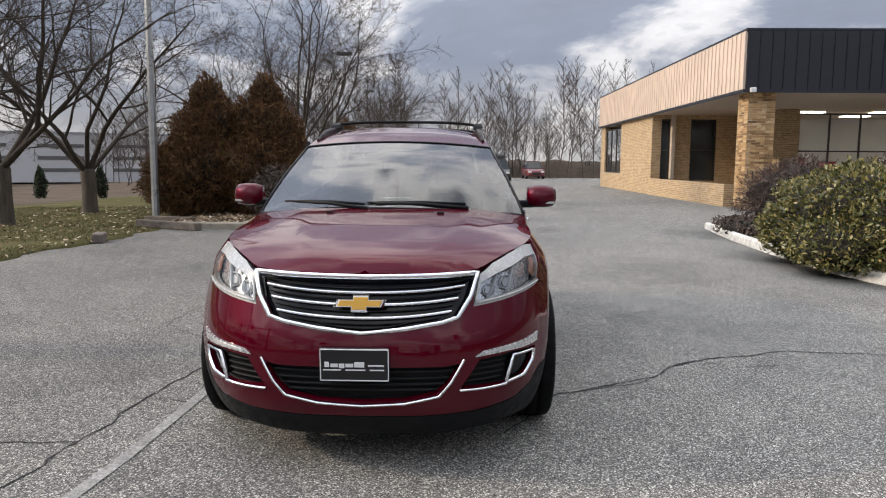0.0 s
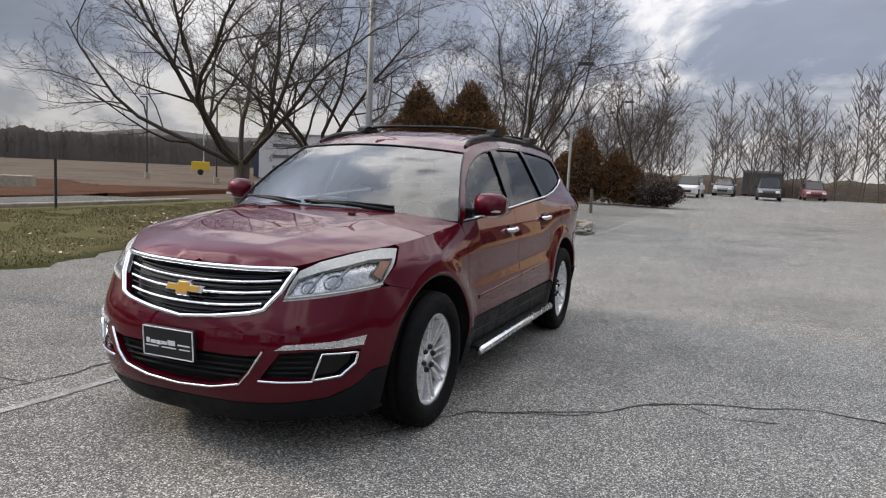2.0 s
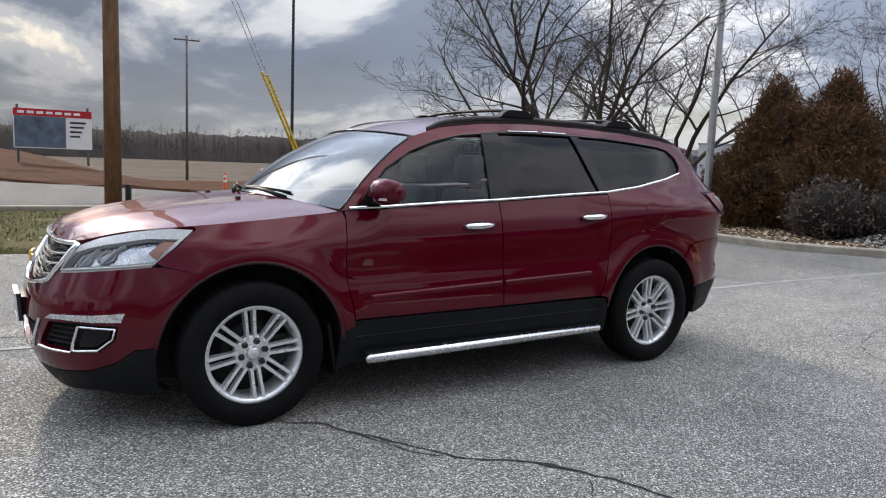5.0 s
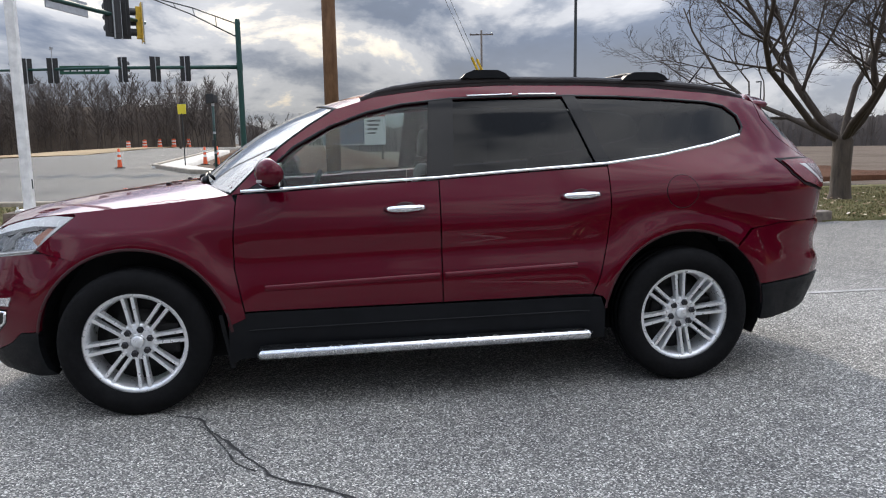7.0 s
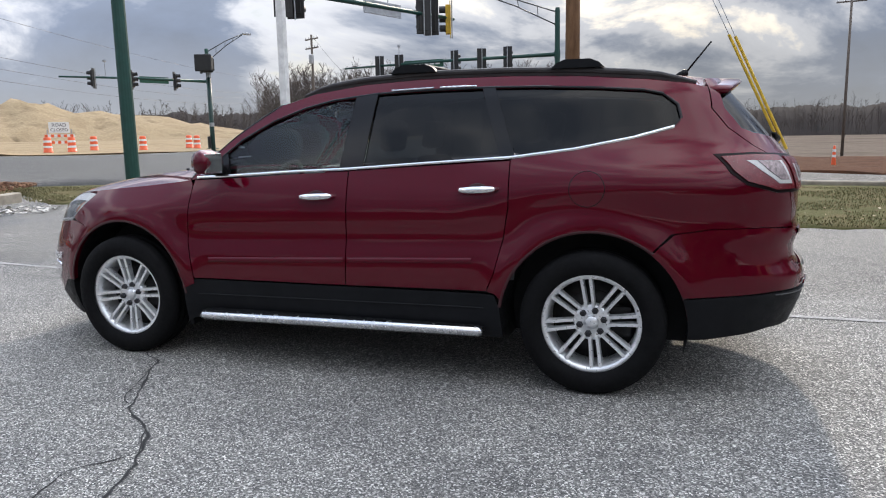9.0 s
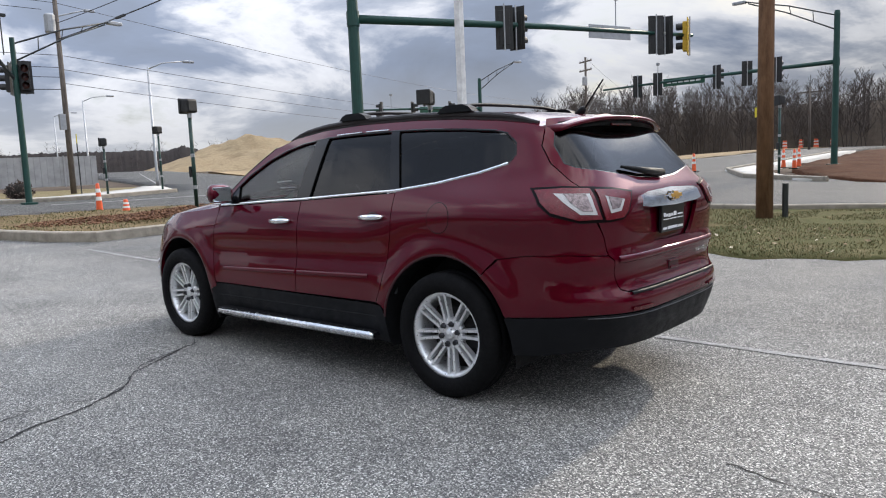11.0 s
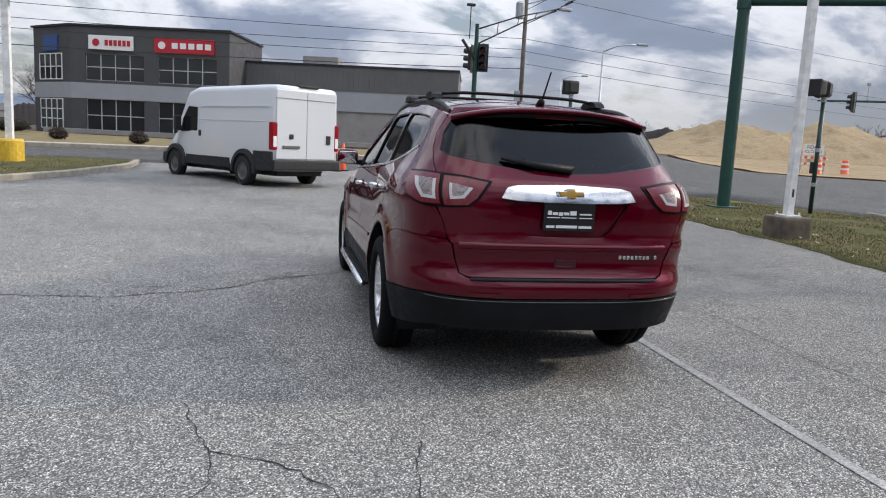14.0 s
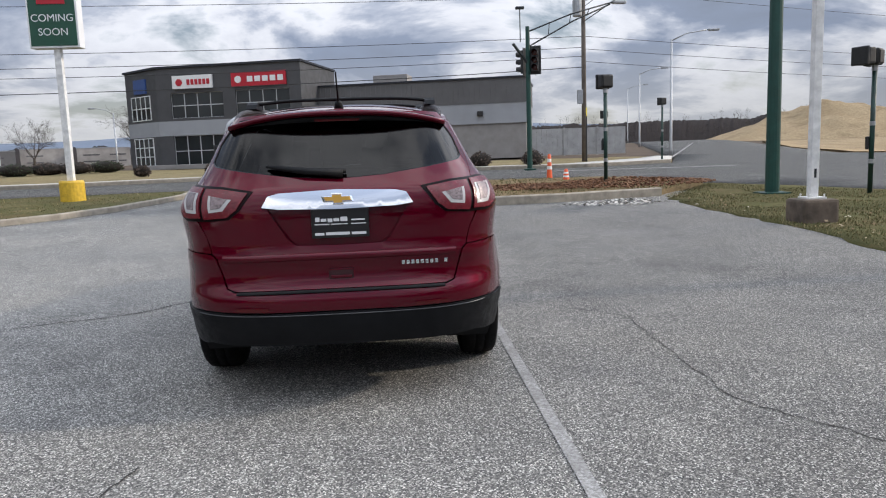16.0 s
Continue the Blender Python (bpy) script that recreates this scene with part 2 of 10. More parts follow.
def sheet_2d(loop, step, holes=(), edge_step=None):
    """Points and triangles that fill an outline less its holes."""
    loops = [dense(lp, edge_step or step) for lp in (loop, *holes)]
    pts, edges = [], []
    for lp in loops:
        base = len(pts)
        pts += lp
        edges += [(base + k, base + (k + 1) % len(lp)) for k in range(len(lp))]
    ring = np.array(pts)
    lo, hi = ring.min(0), ring.max(0)
    gx, gy = np.meshgrid(np.arange(lo[0] + step / 2, hi[0], step), np.arange(lo[1] + step / 2, hi[1], step * 0.87))
    gx = gx + (np.arange(gx.shape[0]) % 2)[:, None] * step / 2
    gx, gy = gx.ravel(), gy.ravel()
    ok = inside(gx, gy, loops[0])
    for lp in loops[1:]:
        ok &= ~inside(gx, gy, lp)
    gx, gy = gx[ok], gy[ok]
    if len(gx):
        near = np.full(len(gx), 9e9)
        for q in ring:
            near = np.minimum(near, (gx - q[0]) ** 2 + (gy - q[1]) ** 2)
        ok = near > (0.45 * step) ** 2
        gx, gy = gx[ok], gy[ok]
    allp = [Vector(p) for p in pts] + [Vector(p) for p in zip(gx.tolist(), gy.tolist())]
    vs, _, fs, *_ = geometry.delaunay_2d_cdt(allp, edges, [], 0, 1e-6)
    vs = np.array([tuple(v) for v in vs])
    tri = np.array([tuple(fc) for fc in fs if len(fc) == 3])
    cx, cy = vs[tri].mean(1).T
    ok = inside(cx, cy, loops[0])
    for lp in loops[1:]:
        ok &= ~inside(cx, cy, lp)
    # drop slivers between points of one straight edge
    a, b, c = (vs[tri[:, i]] for i in range(3))
    long2 = np.maximum(np.maximum(((a - b) ** 2).sum(1), ((b - c) ** 2).sum(1)), ((c - a) ** 2).sum(1))
    area2 = np.abs((b[:, 0] - a[:, 0]) * (c[:, 1] - a[:, 1]) - (b[:, 1] - a[:, 1]) * (c[:, 0] - a[:, 0]))
    return vs, tri[ok & (area2 > 0.03 * long2)]


def rim_of(tri):
    """Edges that belong to one triangle alone, in their order."""
    seen = {}
    for a, b, c in tri.tolist():
        for e in ((a, b), (b, c), (c, a)):
            key = (min(e), max(e))
            seen[key] = None if key in seen else e
    return [e for e in seen.values() if e]


def glass_material(name, tint, alpha, ior=1.75):
    """Tinted car glass: a clear sheet that dims what lies behind it."""
    m = bpy.data.materials.new(name)
    m.use_nodes = True
    t = m.node_tree
    t.nodes.clear()
    out, mix, fr = t.nodes.new("ShaderNodeOutputMaterial"), t.nodes.new("ShaderNodeMixShader"), t.nodes.new("ShaderNodeFresnel")
    tr, gl = t.nodes.new("ShaderNodeBsdfTransparent"), t.nodes.new("ShaderNodeBsdfGlossy")
    fr.inputs["IOR"].default_value = ior
    tr.inputs["Color"].default_value = (*tint, 1)
    gl.inputs["Roughness"].default_value = 0.03
    gl.inputs["Color"].default_value = (alpha, alpha, alpha, 1)
    t.links.new(fr.outputs[0], mix.inputs[0])
    t.links.new(tr.outputs[0], mix.inputs[1])
    t.links.new(gl.outputs[0], mix.inputs[2])
    t.links.new(mix.outputs[0], out.inputs[0])
    return m



# ---- ground ----
def step01(a, b, v):
    t = np.clip((np.asarray(v, float) - a) / (b - a), 0, 1)
    return t * t * (3 - 2 * t)


def eased(v, k=3.0):
    return k * np.log1p(np.exp(np.clip(np.asarray(v, float) / k, -30, 30)))


def lie(x, y):
    """The height of the land: level round the car, rising to the street, falling to the fields."""
    south = 0.02 * (eased(-np.asarray(y, float) - 9) - float(eased(-9.0)))
    west = 0.018 * np.minimum(eased(-np.asarray(x, float) - 15), 55) * step01(7, -2, y) * step01(-34, -20, y)
    north_west = -0.040 * np.minimum(eased(-np.asarray(x, float) - 15), 36) * step01(1, 12, y)
    south_east = -4.6 * step01(-52, -190, y) * step01(14, 45, x)
    return np.minimum(south, 2.2) + west + north_west + south_east


def asphalt_material(name, tone=1.0, patch=1.0, darker_west=False):
    k = Mat(name, (0.17, 0.17, 0.165), 0.9, 0.0, 0.22)
    cells = k.voronoi(150)
    fine = k.ramp(cells.outputs["Color"], [(0.08, (0.045 * tone, 0.045 * tone, 0.046 * tone)), (0.40, (0.125 * tone, 0.122 * tone, 0.116 * tone)), (0.60, (0.20 * tone, 0.195 * tone, 0.181 * tone)), (0.76, (0.40 * tone, 0.388 * tone, 0.358 * tone)), (0.92, (0.80 * tone, 0.78 * tone, 0.73 * tone))])
    grain = k.ramp(k.noise(60, 4, 0.75), [(0.25, (0.70, 0.70, 0.70)), (0.75, (1.0, 1.0, 1.0))])
    big = k.ramp(k.noise(0.35, 6, 0.62), [(0.28, (0.56, 0.56, 0.565)), (0.48, (0.86, 0.86, 0.85)), (0.70, (1.0, 0.99, 0.955))])
    mid = k.ramp(k.noise(2.6, 5, 0.6), [(0.32, (0.82, 0.82, 0.83)), (0.65, (1.0, 1.0, 1.0))])
    if darker_west:          # asphalt darker towards -x, from about the bay line on
        sep = k.node("ShaderNodeSeparateXYZ")
        k.t.links.new(k.coords(), sep.inputs[0])
        wob = k.node("ShaderNodeMath")
        wob.operation = "MULTIPLY_ADD"
        k.t.links.new(k.noise(0.8, 5, 0.65), wob.inputs[0])
        wob.inputs[1].default_value = 2.4
        k.t.links.new(sep.outputs[0], wob.inputs[2])
        mid = k.mix(mid, (0.76, 0.755, 0.75), k.range(wob.outputs[0], 0.5, -0.9, 0.0, 1.0), "MULTIPLY")
    c = k.mix(k.mix(k.mix(fine, grain, 1.0, "MULTIPLY"), big, patch, "MULTIPLY"), mid, 1.0, "MULTIPLY")
    k.color(c)
    k.rough(k.range(k.noise(1.1, 4), 0.3, 0.7, 0.78, 0.95))
    h = k.mix(k.range(cells.outputs["Distance"], 0.0, 0.006, 0.0, 1.0), k.noise(40, 4), 0.4)
    k.bump(h, 0.55, 0.006)
    return k.m


def soil_material(name, a, b, c, scale=1.0, relief=0.7):
    k = Mat(name, a, 1.0, 0.0, 0.06)
    base = k.ramp(k.noise(0.5 * scale, 6, 0.65), [(0.3, a), (0.52, b), (0.72, c)])
    spots_ = k.ramp(k.noise(9 * scale, 5, 0.7), [(0.3, (0.6, 0.6, 0.6)), (0.7, (1, 1, 1))])
    k.color(k.mix(base, spots_, 0.9, "MULTIPLY"))
    k.bump(k.noise(14 * scale, 6, 0.7), relief, 0.05)
    return k.m


ASPHALT = asphalt_material("lot_asphalt", 1.28, 1.0, True)
ROAD = asphalt_material("road_asphalt", 0.50, 0.6)
TURF = soil_material("winter_turf", (0.150, 0.112, 0.058), (0.098, 0.098, 0.040), (0.205, 0.158, 0.086), 1.6, 0.4)
FIELD = soil_material("fallow_field", (0.060, 0.044, 0.033), (0.135, 0.106, 0.082), (0.078, 0.056, 0.042), 0.14)
RED_SOIL = soil_material("red_soil", (0.055, 0.024, 0.014), (0.098, 0.046, 0.026), (0.056, 0.034, 0.022), 1.0)
SAND = soil_material("sandy_soil", (0.29, 0.212, 0.125), (0.37, 0.285, 0.175), (0.19, 0.135, 0.080), 0.4)
STRAW = soil_material("straw_verge", (0.215, 0.175, 0.095), (0.275, 0.225, 0.125), (0.150, 0.135, 0.070), 1.2)
ISLAND_SOIL = soil_material("island_soil", (0.15, 0.105, 0.060), (0.225, 0.17, 0.092), (0.12, 0.082, 0.050), 1.5)
MULCH = soil_material("leaf_mulch", (0.085, 0.060, 0.042), (0.14, 0.105, 0.075), (0.24, 0.20, 0.15), 3.0)
CONCRETE = worn("kerb_concrete", (0.31, 0.275, 0.22), 0.9, 0, 0.3, 5, 0.4, 60)
WALK = worn("pavement_concrete", (0.47, 0.45, 0.41), 0.9, 0, 0.16, 2, 0.25, 60)
WHITE_KERB = worn("painted_kerb", (0.62, 0.61, 0.58), 0.8, 0, 0.35, 9, 0.35, 50)


def line_paint():
    k = Mat("worn_line_paint", (0.50, 0.50, 0.48), 0.9)
    wear = k.mix(k.range(k.noise(42, 6, 0.85), 0.42, 0.64, 0.0, 1.0), k.range(k.noise(3.5, 4, 0.6), 0.30, 0.62, 0.25, 1.0), 1.0, "MULTIPLY")
    k.color(k.mix((0.16, 0.156, 0.148), (0.48, 0.475, 0.46), wear))
    k.bump(k.noise(60, 3), 0.4, 0.004)
    return k.m


LINE_PAINT = line_paint()
CRACK = Mat("crack_dirt", (0.022, 0.021, 0.02), 0.98).m
CRACK_EDGE = worn("crack_edge", (0.065, 0.064, 0.062), 0.95, 0, 0.4, 30, 0.3, 80)


def drape(name, loop, off, step, material, label, category="ground", holes=(), bumpy=0.0):
    """A sheet that follows the land."""
    vs, tri = sheet_2d(loop, step, holes)
    z = lie(vs[:, 0], vs[:, 1]) + off
    if bumpy:
        z = z + [bumpy * noise.fractal((x * 0.7, y * 0.7, 0), 1.0, 2.0, 4) for x, y in vs.tolist()]
    a, b, c = (np.column_stack([vs, z])[tri[0][i]] for i in range(3))
    if np.cross(b - a, c - a)[2] < 0:
        tri = tri[:, ::-1]
    # the rim turns down into the land
    count = collections.Counter(tuple(sorted(e)) for f in np.asarray(tri).tolist() for e in zip(f, f[1:] + f[:1]))
    rim = [e for e in count if count[e] == 1]
    low = {v: len(vs) + i for i, v in enumerate(sorted({v for e in rim for v in e}))}
    top = np.column_stack([vs, z])
    skirt = [top[v] - (0, 0, 0.40) for v in low]
    faces = np.asarray(tri).tolist() + [(a, b, low[b], low[a]) for a, b in rim]
    ob = new(name, mesh_of(name, np.vstack([top, skirt]), faces, material))
    return tagged(ob, label, category, kind="structure")


def sweep(name, line, material, width=0.16, height=0.15, base=-0.06, label="", category="kerb", off=0.0):
    """A kerb along a line."""
    closed_line = dense(line + [line[-1]], 0.5)
    pts = [p for i, p in enumerate(closed_line) if i == 0 or math.dist(p, closed_line[i - 1]) > 1e-4]
    while len(pts) > 1 and math.dist(pts[-1], line[-1]) > 0.6:
        pts.pop()
    if math.dist(pts[-1], line[-1]) > 1e-3:
        pts.append(line[-1])
    p = np.array(pts)
    d = np.gradient(p, axis=0)
    d /= np.maximum(np.linalg.norm(d, axis=1, keepdims=True), 1e-9)
    nrm = np.column_stack([-d[:, 1], d[:, 0]])
    z = lie(p[:, 0], p[:, 1]) + off
    prof = [(-width / 2, base), (-width / 2, height - 0.025), (-width / 2 + 0.025, height), (width / 2 - 0.025, height), (width / 2, height - 0.025), (width / 2, base)]
    verts, faces, m = [], [], len(prof)
    for i in range(len(p)):
        wob = 0.008 * noise.noise((p[i][0] * 1.3, p[i][1] * 1.3, 0))
        verts += [(p[i][0] + nrm[i][0] * a, p[i][1] + nrm[i][1] * a, z[i] + h + (wob if h > 0 else 0)) for a, h in prof]
    for i in range(len(p) - 1):
        for j in range(m - 1):
            faces.append((i * m + j, (i + 1) * m + j, (i + 1) * m + j + 1, i * m + j + 1))
    faces += [tuple(range(m - 1, -1, -1)), tuple(range((len(p) - 1) * m, len(p) * m))]
    return tagged(new(name, mesh_of(name, verts, faces, material, False)), label, category, kind="structure")


def build_terrain():
    t = np.linspace(-1, 1, 191)
    ax = 1400 * np.sinh(6.2 * t) / math.sinh(6.2)
    X, Y = np.meshgrid(ax, ax)
    Z = lie(X, Y) - 0.10 - 0.07 * step01(10, 18, np.hypot(X, Y))
    n = len(ax)
    verts = np.column_stack([X.ravel(), Y.ravel(), Z.ravel()])
    faces = [(i * n + j, i * n + j + 1, (i + 1) * n + j + 1, (i + 1) * n + j) for i in range(n - 1) for j in range(n - 1)]
    tagged(new("ground", mesh_of("ground", verts, faces, FIELD)), "brown fallow winter field reaching to the horizon", "ground", kind="structure")


build_terrain()
WEST_EDGE = [(-6.2, 13), (-6.15, 9), (-6.05, 7.5), (-6.4, 5.5), (-6.2, 3.2), (-5.6, 1.2), (-6.3, -1), (-6.7, -3.6), (-6.85, -6), (-7.0, -9), (-7.4, -11.6)]
ISLAND = [(-2.5, -11.1), (-1.95, -12.2), (-1.2, -15.5), (-1.6, -19.0), (-4, -19.8), (-8, -18.9), (-10.2, -15.5), (-7.4, -11.9), (-4.5, -11.3)]
SIGN_ISLAND = [(10.5, -9.6), (8.6, -10.8), (7.7, -12), (7.0, -13.7), (6.2, -17.5), (6.3, -19.6), (12, -19.3), (30, -17), (30, -9)]
BED = [(-6.2, 10.4), (-3.6, 10.3), (-2.1, 11.2), (-1.45, 13.2), (-1.55, 15.3), (-3.5, 16.8), (-6.5, 16.5)]
SHRUB_BED = [(6.25, 11.4), (5.9, 8.8), (5.72, 6.6), (5.68, 4.2), (5.85, 3.1), (6.6, 2.3), (12.5, 2.3), (12.5, 12.0), (7.0, 12.0)]
lot_loop = [(-2.5, -11.15), (-4.5, -12.6), (-8.8, -13.2)] + [(x - 0.7, y) for x, y in WEST_EDGE[::-1][1:]] + [(-6.3, 17), (-5.6, 22), (-5.2, 30), (-6, 44), (-16, 60), (-16, 72), (42, 72), (42, -9), (30, -9), (10.5, -9.6), (8.6, -10.8), (7.7, -12), (7.0, -13.7), (6.2, -17.5), (6.3, -20.6), (-1.6, -20.6), (-1.6, -19.0), (-1.2, -15.5), (-1.95, -12.2)]
drape("parking_lot", lot_loop, 0.0, 1.2, ASPHALT, "worn grey asphalt parking lot with cracks", "asphalt", (BED, SHRUB_BED))
road_loop = [(-15, 16), (-14.3, 2), (-13.3, -1), (-13.3, -10), (-11.5, -14.5), (-9.6, -19), (-6, -20.7), (6, -20.6), (12, -21), (70, -17), (70, -27), (14, -28.5), (7, -30.2), (-6, -30.2), (-10.5, -29.3), (-15.5, -31), (-18.5, -38), (-30, -75), (-50, -140), (-64, -140), (-42, -75), (-32, -48), (-28, -36), (-35, -25.5), (-52, -17.8), (-220, -15.5), (-220, -10), (-60, -10), (-33, -9), (-29, -5), (-25.5, -0.5), (-23.5, 5), (-24, 16)]
drape("road", road_loop, -0.03, 2.5, ROAD, "grey asphalt street and wide junction", "road")
turf_loop = WEST_EDGE + [(-10.3, -15.6), (-11.6, -13.5), (-13.2, -9.5), (-13.2, -1), (-14.2, 2), (-14.8, 14), (-14, 26), (-5.4, 26), (-5.6, 22), (-6.3, 17)]
rag = random.Random(5)
turf_loop = [(x + rag.uniform(-0.10, 0.12), y) for (xa, ya), (xb, yb) in zip(WEST_EDGE, WEST_EDGE[1:]) for x, y in [(xa + (xb - xa) * q / 6, ya + (yb - ya) * q / 6) for q in range(6)]] + turf_loop[len(WEST_EDGE):]
drape("grass_verge", turf_loop, 0.016, 0.7, TURF, "patchy green and straw winter grass verge", "grass", bumpy=0.010)
drape("soil_island", [(x, y) for x, y in ISLAND], 0.13, 0.5, ISLAND_SOIL, "kerbed island of bare soil and straw", "soil", bumpy=0.05)
drape("sign_island", SIGN_ISLAND, 0.13, 0.8, TURF, "kerbed grass island under the sign", "grass", bumpy=0.02)
drape("planting_bed", BED, 0.10, 0.4, MULCH, "leaf-strewn planting bed", "soil", bumpy=0.04)
drape("shrub_bed", SHRUB_BED, 0.10, 0.5, MULCH, "mulched bed beside the building", "soil", bumpy=0.03)
drape("red_soil_strip", [(-21.8, 16), (-21.6, 5), (-24.2, -1.5), (-27, -3.4), (-33.5, -6.2), (-38, -7.0), (-60, -8.4), (-70, -4), (-66, 30), (-58, 46), (-40, 34), (-24, 30)], 0.03, 1.4, RED_SOIL, "strip of bare reddish soil beyond the road", "soil", bumpy=0.12)
drape("far_verge", [(-6, -30.3), (7, -30.3), (14, -28.6), (70, -27.1), (70, -40), (22, -52), (17, -47.6), (5, -44.5), (-10, -42), (-16.5, -40), (-18.3, -38), (-15.5, -31.1), (-10.5, -29.4)], 0.02, 1.5, STRAW, "straw-coloured verge across the street", "grass", bumpy=0.02)
drape("far_pavement", [(-12, -30.4), (-6, -31.3), (7, -31.3), (14, -29.7), (60, -28.2), (60, -29.6), (14, -31.2), (7, -32.8), (-6, -32.8), (-10, -32.3), (-15.4, -36), (-17.6, -39), (-18.3, -38), (-15.5, -31.2)], 0.07, 1.2, WALK, "pale concrete pavement across the street", "pavement")
drape("corner_pavement", [(-27.5, -6.4), (-33, -9.2), (-60, -10.2), (-60, -9.0), (-38, -7.9), (-33.5, -7.6), (-29, -5.6), (-26, -4.0), (-24.6, -3.0)], 0.06, 1.0, WALK, "pale concrete pavement at the junction", "pavement")
drape("sand_verge", [(-35, -25.6), (-52, -18.0), (-130, -16.9), (-130, -60), (-70, -70), (-44, -75), (-33, -50), (-29, -36)], 0.0, 3.0, SAND, "bare sandy building land", "soil", bumpy=0.06)
sweep("kerb_island", ISLAND[-2:] + ISLAND[:4], CONCRETE, 0.22, 0.21, label="concrete kerb of the soil island")
sweep("kerb_sign_island", SIGN_ISLAND[:6], CONCRETE, label="pale concrete kerb of the grass island")
sweep("kerb_bed", BED[:6], CONCRETE, 0.2, 0.14, label="weathered kerb of the planting bed")
sweep("kerb_shrub_bed", SHRUB_BED[:7], WHITE_KERB, label="white painted kerb of the shrub bed")
sweep("kerb_street", [(-15.4, -31.1), (-10.5, -29.4), (-6, -30.2), (7, -30.2), (14, -28.5), (60, -27.0)], CONCRETE, label="concrete street kerb")
sweep("kerb_west", [(-14.8, 14), (-14.2, 2), (-13.2, -1), (-13.2, -9.5)], CONCRETE, 0.2, 0.12, label="concrete road kerb")
sweep("kerb_corner", [(-60, -10.1), (-33, -9.1), (-27.3, -6.3), (-24.4, -2.5)], CONCRETE, label="concrete road kerb")


def ribbon(name, pts, widths, off, material, label, category, jitter=0.0, seed=1):
    """A thin flat mark that follows the land."""
    rng = random.Random(seed)
    line = []
    for (x1, y1), (x2, y2) in zip(pts, pts[1:]):
        n = max(1, int(math.dist((x1, y1), (x2, y2)) / 0.05))
        line += [(x1 + (x2 - x1) * k / n, y1 + (y2 - y1) * k / n) for k in range(n)]
    line.append(pts[-1])
    p = np.array(line)
    if jitter:
        walkx = np.cumsum([rng.gauss(0, 1) for _ in line])
        walkx -= np.convolve(np.pad(walkx, 6, mode="edge"), np.ones(13) / 13, mode="valid")
        d = np.gradient(p, axis=0)
        d /= np.linalg.norm(d, axis=1, keepdims=True)
        p = p + np.column_stack([-d[:, 1], d[:, 0]]) * (walkx * jitter)[:, None]
    d = np.gradient(p, axis=0)
    d /= np.maximum(np.linalg.norm(d, axis=1, keepdims=True), 1e-9)
    nrm = np.column_stack([-d[:, 1], d[:, 0]])
    w = np.interp(np.linspace(0, 1, len(p)), np.linspace(0, 1, len(widths)), widths) / 2
    if jitter:
        w = w * np.array([rng.uniform(0.35, 1.5) for _ in line])
    a, b = p + nrm * w[:, None], p - nrm * w[:, None]
    va = [(x, y, z) for (x, y), z in zip(a.tolist(), (lie(a[:, 0], a[:, 1]) + off).tolist())]
    vb = [(x, y, z) for (x, y), z in zip(b.tolist(), (lie(b[:, 0], b[:, 1]) + off).tolist())]
    n = len(p)
    faces = [(i, n + i, n + i + 1, i + 1) for i in range(n - 1)]
    return tagged(new(name, mesh_of(name, va + vb, faces, material)), label, category, kind="structure")


